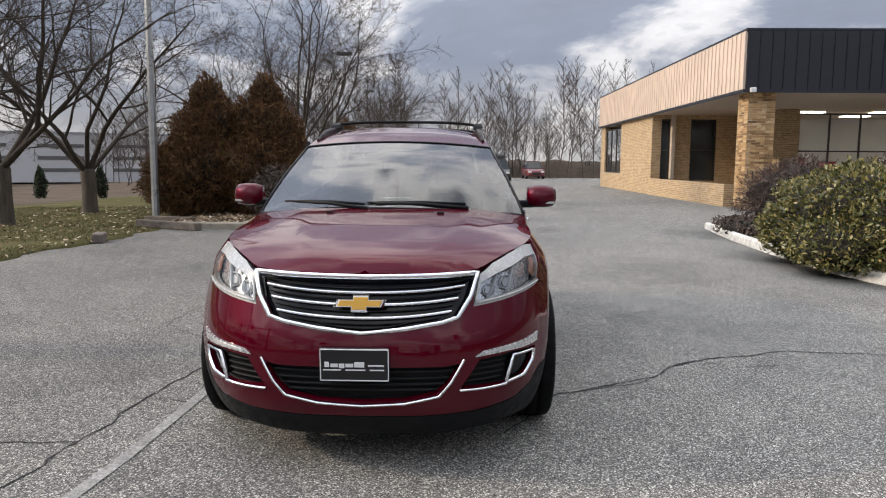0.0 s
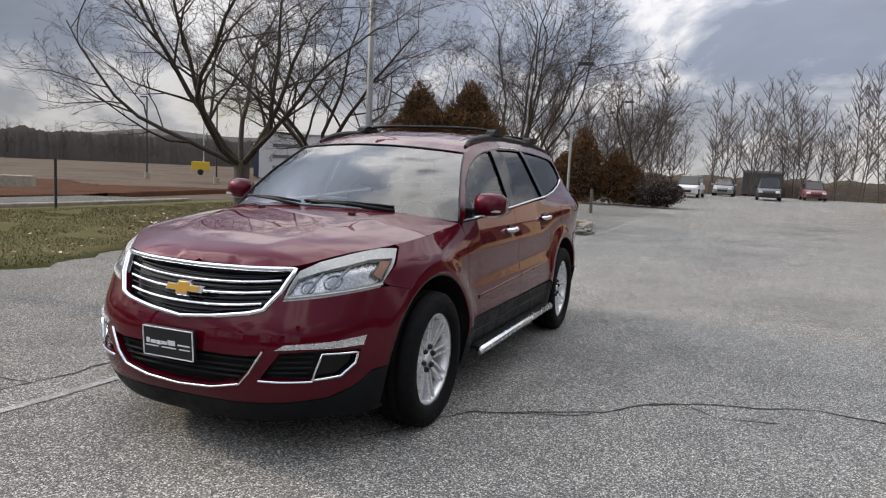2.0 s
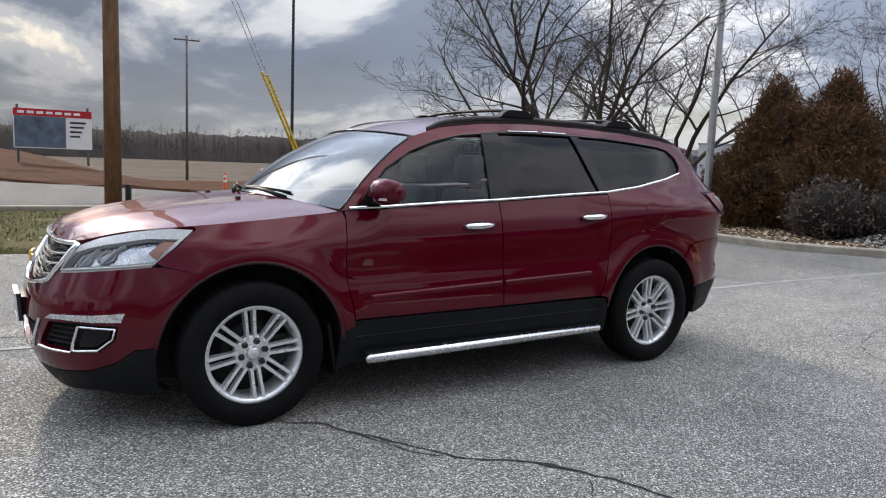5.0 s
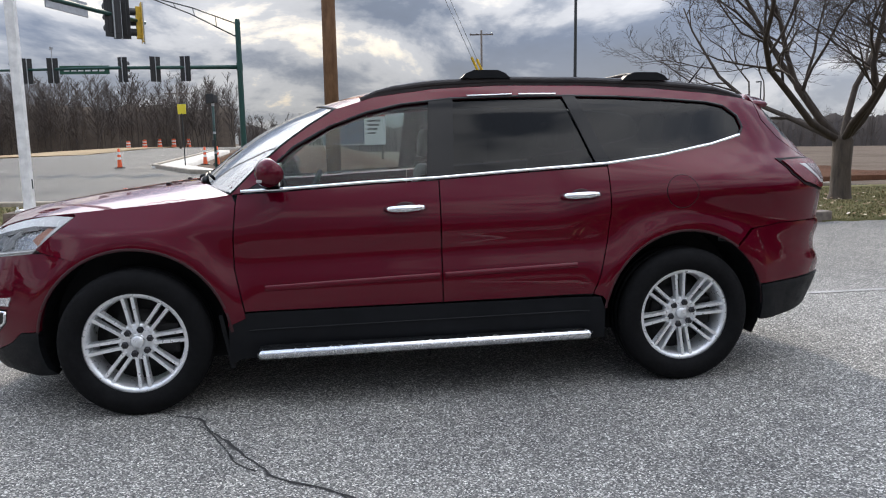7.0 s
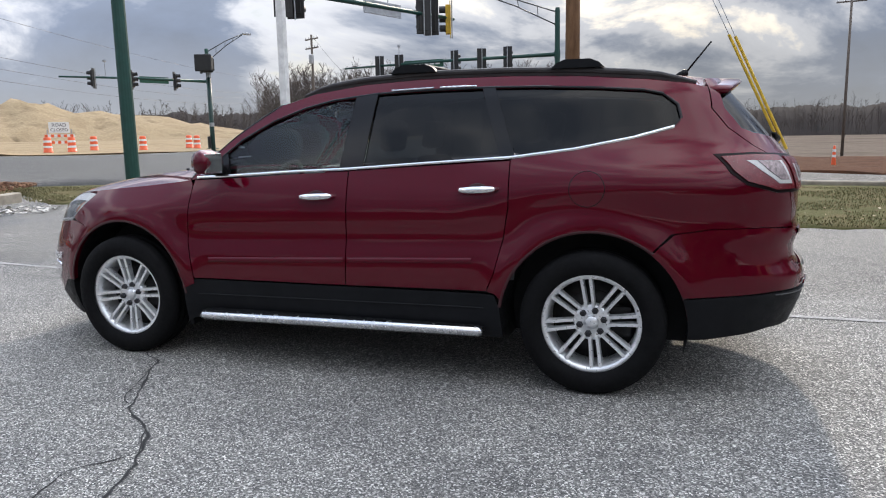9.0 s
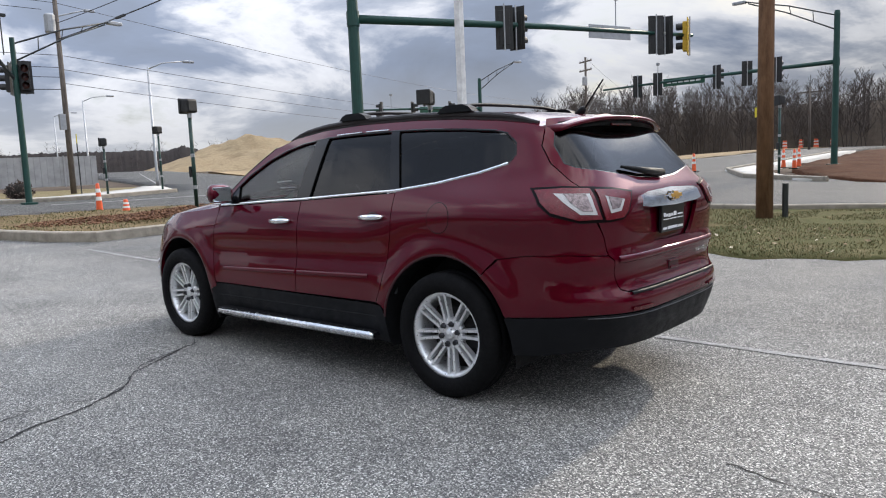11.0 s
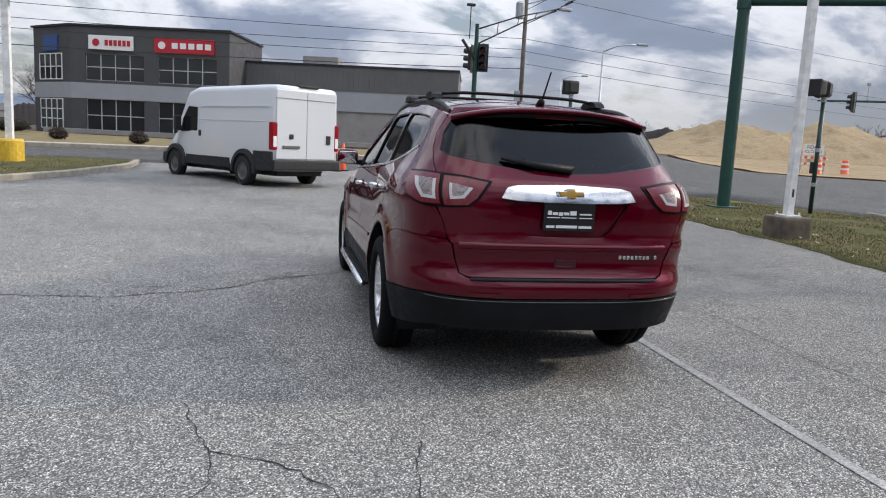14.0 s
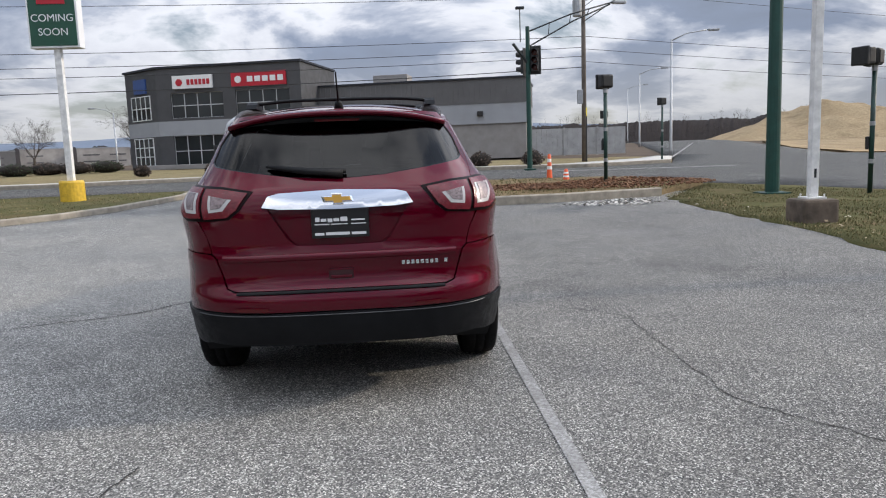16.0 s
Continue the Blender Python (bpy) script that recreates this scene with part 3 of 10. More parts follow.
ribbon("bay_line", [(-1.74, -9.8), (-1.52, -5.8), (-1.21, -2.3), (-1.12, 0.8), (-1.06, 3.8), (-1.08, 6.4), (-0.98, 9.5), (-0.84, 14.5), (-0.86, 21), (-0.9, 28), (-2.2, 36)], [0.072, 0.068], 0.005, LINE_PAINT, "worn white painted bay line", "road marking")
ribbon("stop_line", [(-7.5, -26.5), (-16, -25)], [0.35, 0.35], 0.0, LINE_PAINT, "worn white line across the street", "road marking")
ribbon("lane_line", [(-16, -33), (-38, -80)], [0.14, 0.14], 0.0, LINE_PAINT, "white lane line", "road marking")
cracks = [
    ([(0.7, -1.9), (0.97, -1.38), (1.12, -1.17), (1.58, -0.90), (1.80, -0.80), (2.04, -0.45), (2.44, -0.23), (2.78, -0.12), (3.06, -0.01), (3.43, -0.04), (3.85, -0.08), (4.6, 0.1), (6, -0.1)], [0.03, 0.035, 0.028, 0.02]),
    ([(1.15, -1.17), (1.45, -1.05), (1.75, -0.85)], [0.012, 0.02]),
    ([(2.02, -0.47), (2.24, -0.36), (2.5, -0.52), (2.9, -0.40)], [0.015, 0.008]),
    ([(-1.64, -2.9), (-1.55, -2.15), (-1.50, -1.37), (-1.42, -0.81), (-1.2, -0.1), (-0.6, 0.4), (0.2, 0.1)], [0.028, 0.022, 0.02]),
    ([(-1.47, -1.40), (-1.12, -1.45), (-0.4, -1.7)], [0.012, 0.008]),
    ([(-1.64, -2.9), (-2.1, -3.4), (-2.6, -4.4), (-4.0, -5.2)], [0.024, 0.016]),
    ([(-1.34, -0.21), (-2.23, 0.74), (-2.17, 1.94), (-2.13, 2.74), (-2.7, 3.8)], [0.007, 0.009, 0.006]),
    ([(2.12, 2.60), (2.07, 2.78), (1.93, 3.19), (1.91, 3.53), (2.2, 4.3)], [0.011, 0.009]),
    ([(1.93, 3.22), (1.66, 3.35), (1.40, 3.64), (1.1, 4.6)], [0.010, 0.008]),
    ([(0.95, 3.2), (1.1, 3.9), (1.5, 4.5), (1.45, 5.4)], [0.006, 0.006]),
    ([(-1.6, -9.2), (-0.6, -8.9), (1.2, -8.2), (2.9, -8.4)], [0.016, 0.012]),
    ([(4.2, 8), (2.5, 11), (2.9, 16), (1.0, 22)], [0.016, 0.02, 0.012]),
    ([(-5.9, -2.2), (-4.0, -1.8), (-2.2, -2.2), (-1.55, -2.1)], [0.014, 0.016]),
]
for i, (pts, w) in enumerate(cracks):
    w = [max(v * 0.85, 0.013) for v in w]
    ribbon("crack_edge", pts, [v * 0.62 for v in w], 0.003, CRACK_EDGE, "frayed dark edge of a crack in the asphalt", "crack", 0.011, 7 + i)
    ribbon("crack", pts, [v * 0.34 for v in w], 0.005, CRACK, "dark branching crack in the asphalt", "crack", 0.011, 7 + i)


def blade_field(name, loop, count, tall, material, label, category, seed, off=0.03, lean=0.7, wide=0.012):
    """Many blades in one mesh."""
    rng = np.random.default_rng(seed)
    lo, hi = np.array(loop).min(0), np.array(loop).max(0)
    p = rng.uniform(lo, hi, (count * 3, 2))
    p = p[inside(p[:, 0], p[:, 1], loop)][:count]
    clump = np.array([noise.noise((x * 0.9, y * 0.9, 3)) for x, y in p.tolist()])
    p = p[clump > -0.25]
    n = len(p)
    z = lie(p[:, 0], p[:, 1]) + off
    a = rng.uniform(0, 2 * np.pi, n)
    h = tall * rng.uniform(0.4, 1.3, n)
    ln = h * lean * rng.uniform(0.2, 1.4, n)
    w = wide * rng.uniform(0.6, 1.5, n)
    b0 = np.column_stack([p[:, 0] - w * np.sin(a), p[:, 1] + w * np.cos(a), z])
    b1 = np.column_stack([p[:, 0] + w * np.sin(a), p[:, 1] - w * np.cos(a), z])
    tp = np.column_stack([p[:, 0] + ln * np.cos(a), p[:, 1] + ln * np.sin(a), z + h])
    verts = np.stack([b0, b1, tp], 1).reshape(-1, 3)
    faces = np.arange(3 * n).reshape(-1, 3)
    return tagged(new(name, mesh_of(name, verts, faces, material, False)), label, category, kind="stuff")


def island_material(name, stops, rough=0.8, spec=0.3):
    k = Mat(name, stops[0][1], rough, 0, spec)
    k.color(k.ramp(k.island(), stops))
    return k.m


GRASS_BLADE = island_material("grass_blades", [(0.0, (0.062, 0.072, 0.024)), (0.40, (0.118, 0.112, 0.044)), (0.8, (0.185, 0.152, 0.072)), (1.0, (0.31, 0.245, 0.135))])
LITTER = island_material("leaf_litter", [(0.0, (0.10, 0.06, 0.035)), (0.4, (0.24, 0.16, 0.09)), (0.75, (0.42, 0.34, 0.23)), (1.0, (0.60, 0.54, 0.44))])
near_turf = WEST_EDGE + [(-10.3, -15.4), (-13, -9.5), (-13, -1), (-13.6, 2), (-13.6, 18), (-6.5, 18)]
blade_field("grass", near_turf, 120000, 0.04, GRASS_BLADE, "short patchy winter grass on the verge", "grass", 3, 0.012, 0.7, 0.007)
blade_field("grass", SIGN_ISLAND, 9000, 0.04, GRASS_BLADE, "short winter grass on the sign island", "grass", 4, 0.13)
blade_field("straw_grass", ISLAND, 5000, 0.06, GRASS_BLADE, "thin straw on the soil island", "grass", 5, 0.13)


def litter(name, loop, count, size, material, label, category, seed, off=0.04, thick=0.0):
    """Loose flat bits (leaves, chips) in one mesh."""
    rng = np.random.default_rng(seed)
    lo, hi = np.array(loop).min(0), np.array(loop).max(0)
    p = rng.uniform(lo, hi, (count * 4, 2))
    p = p[inside(p[:, 0], p[:, 1], loop)][:count]
    n = len(p)
    z = lie(p[:, 0], p[:, 1]) + off + rng.uniform(0, 0.02, n) + thick * rng.uniform(0, 1, n)
    s = size * rng.uniform(0.4, 1.3, n)
    a = rng.uniform(0, 2 * np.pi, n)
    tilt = rng.uniform(-0.5, 0.5, (n, 2))
    corners = []
    for da, k in ((0, 1.0), (1.5, 0.6), (3.1, 1.0), (4.7, 0.6)):
        dx, dy = s * k * np.cos(a + da), s * k * np.sin(a + da)
        corners.append(np.column_stack([p[:, 0] + dx, p[:, 1] + dy, z + dx * tilt[:, 0] + dy * tilt[:, 1]]))
    verts = np.stack(corners, 1).reshape(-1, 3)
    return tagged(new(name, mesh_of(name, verts, np.arange(4 * n).reshape(-1, 4), material, False)), label, category, kind="stuff")


litter("leaf_litter", [(-6.1, 5), (-6.0, 13), (-6.3, 18), (-11.5, 18), (-11.5, 8), (-8, 5)], 1000, 0.045, LITTER, "pale dry leaves scattered under the trees", "leaves", 6, 0.05)
litter("leaf_litter", BED, 2600, 0.05, LITTER, "pale dry leaves on the planting bed", "leaves", 7, 0.12)
litter("leaf_litter", WEST_EDGE + [(-9, -11), (-9, 13)], 450, 0.035, LITTER, "dry leaves along the edge of the verge", "leaves", 8, 0.05)
CHIPS = island_material("pale_rubble", [(0.0, (0.30, 0.28, 0.25)), (0.5, (0.50, 0.47, 0.42)), (1.0, (0.70, 0.67, 0.62))], 0.9)
litter("asphalt_chips", [(-7.0, -10.2), (-5.9, -9.4), (-4.6, -9.9), (-4.4, -10.6), (-6.4, -11.2)], 240, 0.06, CHIPS, "pale broken chips on the asphalt", "rubble", 9, 0.02)


def stone_heap(name, m, count, spread, tall, size, material, label, category, seed):
    """A heap of broken lumps, each with its own faces, in one mesh."""
    rng = random.Random(seed)
    bm = bmesh.new()
    for _ in range(count):
        r, a = spread * math.sqrt(rng.random()), rng.uniform(0, 6.28)
        h = tall * max(0, 1 - r / spread) ** 0.9
        s = size * rng.uniform(0.4, 1.5)
        vs = bmesh.ops.create_icosphere(bm, subdivisions=1, radius=s)["verts"]
        for v in vs:
            v.co = Vector((v.co.x * rng.uniform(0.8, 1.5), v.co.y * rng.uniform(0.8, 1.5), v.co.z * rng.uniform(0.4, 0.8)))
        bmesh.ops.transform(bm, matrix=pose(r * math.cos(a) * 1.5, r * math.sin(a), h * rng.uniform(0.2, 1.0), rng.uniform(-30, 30), rng.uniform(-30, 30), rng.uniform(0, 360)), verts=vs)
    ob = part(name, bm, material, None)
    ob.matrix_basis = m
    return tagged(ob, label, category, kind="stuff")


RUBBLE = island_material("bed_rubble", [(0.0, (0.07, 0.065, 0.06)), (0.5, (0.20, 0.18, 0.155)), (1.0, (0.36, 0.33, 0.29))], 0.95)
stone_heap("rubble_heap", pose(-2.3, 12.6, 0.08), 1100, 0.95, 0.36, 0.036, RUBBLE, "heap of broken grey mulch and stone on the bed", "rubble", 3)
CLODS = island_material("red_clods", [(0.0, (0.075, 0.036, 0.021)), (0.5, (0.145, 0.07, 0.038)), (1.0, (0.22, 0.125, 0.07))], 0.95)
stone_heap("soil_heap", pose(-7.2, -14.6, 0.30, 0, 0, 12), 2200, 2.0, 0.22, 0.030, CLODS, "low heap of reddish clods on the island", "soil", 4)
stone_heap("soil_heap", pose(-4.6, -15.2, 0.26, 0, 0, -6), 1400, 1.5, 0.13, 0.028, CLODS, "low heap of reddish clods on the island", "soil", 5)

# ---- trees, shrubs, woods ----
def bark_material(name, a, b):
    k = Mat(name, a, 0.9)
    k.color(k.ramp(k.noise(9, 6, 0.7, (1, 1, 0.25)), [(0.3, a), (0.7, b)]))
    k.bump(k.noise(22, 5, 0.7, (1, 1, 0.2)), 0.7, 0.03)
    return k.m


BARK = bark_material("grey_bark", (0.042, 0.032, 0.024), (0.112, 0.088, 0.066))
TWIG = bark_material("twig_bark", (0.026, 0.019, 0.0145), (0.068, 0.050, 0.037))


class Wood:
    """Collects tapered round branches into one mesh."""

    def __init__(self):
        self.v, self.f = [], []

    def limb(self, pts, radii, sides):
        base, prev_side = len(self.v), None
        for i, p in enumerate(pts):
            d = pts[min(i + 1, len(pts) - 1)] - pts[max(i - 1, 0)]
            d = d.normalized() if d.length > 1e-9 else Vector((0, 0, 1))
            s = d.orthogonal().normalized() if prev_side is None else (prev_side - d * prev_side.dot(d)).normalized()
            prev_side = s
            o = d.cross(s)
            for k in range(sides):
                a = 2 * math.pi * k / sides
                self.v.append(p + radii[i] * (math.cos(a) * s + math.sin(a) * o))
        for i in range(len(pts) - 1):
            for k in range(sides):
                a, b = base + i * sides + k, base + i * sides + (k + 1) % sides
                self.f.append((a, b, b + sides, a + sides))
        self.f.append(tuple(base + (len(pts) - 1) * sides + k for k in range(sides)))


def grow(wood, rng, p, d, length, r, level, last, rise, kids, droop=0.0):
    """A branch with its side branches."""
    n = (8, 6, 5, 3, 2)[min(level, 4)]
    pts, radii, seg = [p.copy()], [r], length / n
    for i in range(n):
        d = (d + Vector((rng.gauss(0, 0.19), rng.gauss(0, 0.19), rng.gauss(0, 0.13) + rise - droop * i / n))).normalized()
        p = p + d * seg
        pts.append(p.copy())
        radii.append(r * (1 - 0.78 * (i + 1) / n))
    wood.limb(pts, radii, (8, 6, 5, 3, 3)[min(level, 4)])
    if level >= last:
        return
    for j in range(kids[min(level, len(kids) - 1)]):
        f = 0.22 + 0.78 * (j + rng.random()) / kids[min(level, len(kids) - 1)]
        i = min(n - 1, int(f * n))
        q = pts[i].lerp(pts[i + 1], f * n - i)
        along = (pts[i + 1] - pts[i]).normalized()
        side = along.orthogonal().normalized()
        side.rotate(Matrix.Rotation(rng.uniform(0, 2 * math.pi), 3, along))
        side.z = side.z * 0.6 + 0.12
        dd = (along * rng.uniform(0.5, 0.9) + side * rng.uniform(0.65, 1.1)).normalized()
        grow(wood, rng, q, dd, length * rng.uniform(0.40, 0.66) * (1 - 0.38 * f), max(0.0052, radii[i] * rng.uniform(0.40, 0.60)), level + 1, last, rise * 0.8, kids, droop)


def bare_tree(name, x, y, limbs, fork, girth, seed, label, last=4, kids=(9, 7, 5, 4), rise=0.045, group=""):
    """A leafless tree. limbs: rows of heading, elevation (degrees) and length."""
    rng = random.Random(seed)
    ob = thing(name, pose(x, y, float(lie(x, y))), label, "tree", group)
    w = Wood()
    pts = [Vector((0, 0, -0.1)), Vector((0.02, 0.01, 0.12)), Vector((0.03, -0.01, fork * 0.5)), Vector((0.0, 0.02, fork)), Vector((0, 0.02, fork + 0.12))]
    w.limb(pts, [girth * 1.5, girth * 1.12, girth, girth * 1.05, girth * 0.8], 12)
    child("trunk", mesh_of("trunk", w.v, w.f, BARK), ob)
    w = Wood()
    for az, el, ln in limbs:
        d = Vector((-math.sin(radians(az)) * math.cos(radians(el)), math.cos(radians(az)) * math.cos(radians(el)), math.sin(radians(el))))
        grow(w, rng, Vector((0, 0, fork - 0.05)), d, ln, girth * rng.uniform(0.34, 0.46), 0, last, rise, kids)
    child("crown", mesh_of("crown", w.v, w.f, TWIG), ob, "dense crown of bare twigs")
    return ob


bare_tree("bare_tree", -10.0, 10.7, [(100, 38, 6.2), (150, 40, 6.2), (20, 58, 5.8), (290, 52, 5.4), (235, 40, 5.4), (180, 24, 6.8), (330, 45, 5.0), (130, 66, 6.0)], 1.3, 0.20, 11, "spreading leafless tree on the grass verge", group="verge trees")
bare_tree("bare_tree", -10.2, 15.0, [(70, 50, 5.4), (160, 48, 5.2), (250, 50, 5.6), (320, 58, 5.4), (205, 62, 5.4), (10, 50, 5.0)], 1.15, 0.20, 12, "leafless tree with a low fork on the verge", group="verge trees")
bare_tree("bare_tree", -6.0, 22.4, [(30, 74, 7.4), (110, 62, 7.2), (190, 64, 7.2), (270, 62, 7.4), (330, 70, 7.2), (70, 54, 6.2), (235, 52, 6.2), (150, 78, 7.8), (300, 48, 6.0), (10, 56, 6.4), (215, 70, 7.4)], 0.7, 0.17, 13, "tall vase-shaped leafless tree", rise=0.05, group="verge trees")
for i, (x, y, s) in enumerate(((-4.6, 44, 1.0), (-9, 52, 1.1), (-15, 46, 1.0))):
    bare_tree("bare_tree", x, y, [(a + 20 * i, 62 + 5 * (k % 2), 6.2 * s) for k, a in enumerate(range(0, 360, 60))], 1.6, 0.17, 20 + i, "leafless tree behind the lot", 3, (10, 8, 6), 0.03, "lot trees")


def leaf_cloud(centres, count, size, seed, shell=0.55, ground=0.0, flat=0.5, cone=False, slim=0.42):
    """Leaf-shaped quads spread through lumpy masses. centres: rows of x, y, z, and radii rx, ry, rz."""
    rng = np.random.default_rng(seed)
    out = []
    vol = np.array([c[3] * c[4] * c[5] for c in centres]) ** 0.7
    for c, n in zip(centres, (count * vol / vol.sum()).astype(int)):
        u = rng.normal(size=(n, 3))
        u /= np.linalg.norm(u, axis=1, keepdims=True)
        r = shell + (1 - shell) * rng.random(n) ** 0.6
        lump = np.array([1 + 0.22 * noise.noise((a * 2.4 + c[0], b * 2.4 + c[1], e * 2.4)) + 0.12 * noise.noise((a * 6 + c[0], b * 6, e * 6)) for a, b, e in u.tolist()])
        p = u * (r * lump)[:, None]
        if cone:
            taper = np.clip(1.0 - 0.62 * (p[:, 2] + 1) / 2, 0.1, 1.2) * 1.25
            p[:, 0] *= taper
            p[:, 1] *= taper
        p = p * c[3:6] + c[:3]
        keep = p[:, 2] > ground + 0.03
        p, u = p[keep], u[keep]
        n = len(p)
        a = rng.normal(size=(n, 3)) * flat + u * 0.5 + (0, 0, 0.25)
        a /= np.linalg.norm(a, axis=1, keepdims=True)
        b = np.cross(a, rng.normal(size=(n, 3)))
        b /= np.linalg.norm(b, axis=1, keepdims=True)
        s = (size * rng.uniform(0.6, 1.4, n))[:, None]
        out.append(np.stack([p - a * s, p + b * s * slim, p + a * s, p - b * s * slim], 1))
    q = np.concatenate(out)
    return q.reshape(-1, 3), np.arange(4 * len(q)).reshape(-1, 4)


def core_mesh(centres, k, name, material, seed=0, cone=False):
    """Near-black lumps that stand for the shade deep inside a bush."""
    bm = bmesh.new()
    for c in centres:
        vs = bmesh.ops.create_icosphere(bm, subdivisions=3, radius=1.0)["verts"]
        for v in vs:
            f = k * (1 + 0.15 * noise.noise((v.co.x * 3 + c[0], v.co.y * 3, v.co.z * 3 + seed)))
            t = float(np.clip(1.0 - 0.62 * (v.co.z + 1) / 2, 0.1, 1.2)) * 1.25 if cone else 1.0
            v.co = Vector((c[0] + v.co.x * c[3] * f * t, c[1] + v.co.y * c[4] * f * t, max(0.0, c[2] + v.co.z * c[5] * f)))
    return bm


RUSTY = island_material("rusty_juniper", [(0.0, (0.040, 0.021, 0.011)), (0.4, (0.100, 0.048, 0.020)), (0.8, (0.165, 0.080, 0.030)), (1.0, (0.085, 0.070, 0.026))])
HOLLY = island_material("glossy_leaves", [(0.0, (0.036, 0.044, 0.016)), (0.40, (0.085, 0.090, 0.026)), (0.75, (0.180, 0.160, 0.044)), (1.0, (0.32, 0.25, 0.095))], 0.38, 0.5)
DULL = island_material("brown_shrub", [(0.0, (0.040, 0.028, 0.022)), (0.6, (0.085, 0.062, 0.050)), (1.0, (0.14, 0.105, 0.085))])
PURPLE_BROWN = island_material("purple_twigs", [(0.0, (0.034, 0.022, 0.020)), (0.6, (0.082, 0.056, 0.050)), (1.0, (0.14, 0.10, 0.088))])
DARK_GREEN = island_material("dark_conifer", [(0.0, (0.012, 0.022, 0.012)), (0.6, (0.030, 0.048, 0.022)), (1.0, (0.060, 0.075, 0.035))])
# almost black: the shade between the leaves is put into this colour
CORE = Mat("bush_inner_shade", (0.014, 0.011, 0.008), 1.0).m


def bush(name, x, y, centres, count, size, material, label, category, seed, cone=False, shell=0.55, group="", core=0.72, slim=0.42):
    ob = thing(name, pose(x, y, float(lie(x, y)) + 0.04), label, category, group)
    v, fc = leaf_cloud(centres, count, size, seed, shell, cone=cone, slim=slim)
    child("foliage", mesh_of("foliage", v, fc, material, False), ob)
    part("shade_core", core_mesh(centres, core, "shade_core", CORE, seed, cone), CORE, ob, smooth=True)
    return ob


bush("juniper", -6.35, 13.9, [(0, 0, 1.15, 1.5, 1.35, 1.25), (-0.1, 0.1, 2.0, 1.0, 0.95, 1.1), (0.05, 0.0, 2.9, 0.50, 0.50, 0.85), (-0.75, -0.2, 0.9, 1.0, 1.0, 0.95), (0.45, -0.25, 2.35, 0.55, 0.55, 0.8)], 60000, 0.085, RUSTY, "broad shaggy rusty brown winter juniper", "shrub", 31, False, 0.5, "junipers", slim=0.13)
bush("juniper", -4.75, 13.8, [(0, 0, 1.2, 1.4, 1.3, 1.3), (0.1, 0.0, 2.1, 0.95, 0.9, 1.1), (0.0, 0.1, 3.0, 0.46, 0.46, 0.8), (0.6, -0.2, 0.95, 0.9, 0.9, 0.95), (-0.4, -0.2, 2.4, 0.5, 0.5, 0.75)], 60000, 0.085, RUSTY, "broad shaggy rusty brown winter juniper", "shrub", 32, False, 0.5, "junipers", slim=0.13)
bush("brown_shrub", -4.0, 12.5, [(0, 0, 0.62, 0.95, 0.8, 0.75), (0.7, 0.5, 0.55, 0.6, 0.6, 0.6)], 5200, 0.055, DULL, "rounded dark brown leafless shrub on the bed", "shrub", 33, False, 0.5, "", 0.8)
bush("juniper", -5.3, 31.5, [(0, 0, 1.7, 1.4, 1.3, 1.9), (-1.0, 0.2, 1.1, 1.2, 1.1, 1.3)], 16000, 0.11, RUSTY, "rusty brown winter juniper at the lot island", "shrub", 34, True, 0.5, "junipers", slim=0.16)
bush("juniper", -3.6, 31.9, [(0, 0, 1.25, 1.3, 1.2, 1.4), (0.8, -0.2, 0.9, 1.0, 1.0, 1.0)], 14000, 0.11, RUSTY, "rusty brown winter juniper at the lot island", "shrub", 35, True, 0.5, "junipers", slim=0.16)
bush("brown_shrub", -1.6, 31.2, [(0, 0, 0.7, 1.25, 1.0, 0.8)], 4500, 0.07, DULL, "clipped rounded brown shrub at the lot island", "shrub", 36, False, 0.5, "", 0.85)
bush("evergreen_shrub", 6.45, 5.0, [(0, 0, 0.70, 1.35, 1.7, 0.78), (0.55, 1.2, 0.76, 1.1, 1.0, 0.72), (0.1, -1.2, 0.62, 1.15, 1.1, 0.66), (-0.75, -0.75, 0.36, 0.72, 0.95, 0.42), (-0.70, 0.5, 0.45, 0.70, 0.9, 0.48)], 52000, 0.036, HOLLY, "broad clipped evergreen shrub with yellow-green leaves", "shrub", 37, False, 0.66, "", 0.80)
bush("brown_shrub", 7.9, 10.3, [(0, 0, 0.72, 1.35, 1.3, 0.88), (1.6, -0.6, 0.76, 1.2, 1.2, 0.90)], 30000, 0.07, PURPLE_BROWN, "dense dark brown hedge beside the building", "shrub", 38, False, 0.5, "", 0.8, 0.10)
bush("low_juniper", 6.4, 9.4, [(0, 0, 0.14, 0.6, 0.9, 0.24), (0.2, 1.2, 0.13, 0.5, 0.8, 0.2), (0.1, -1.0, 0.13, 0.5, 0.7, 0.2)], 3600, 0.045, DULL, "low dark ground-cover shrub behind the kerb", "shrub", 39, False, 0.4, "", 0.8)
for i, (x, y) in enumerate(((-11.3, 22.0), (-13.8, 23.0), (-16.8, 24.0))):
    bush("small_conifer", x, y, [(0, 0, 0.62, 0.30, 0.30, 0.72)], 900, 0.06, DARK_GREEN, "small dark pointed conifer", "shrub", 40 + i, True, 0.5, "small conifers")
for i in range(7):
    bush("small_conifer", -11.4 + 0.85 * i, 31.5 + 1.2 * i, [(0, 0, 0.55, 0.32, 0.32, 0.62)], 500, 0.07, DARK_GREEN, "small dark pointed conifer", "shrub", 50 + i, True, 0.5, "small conifers")
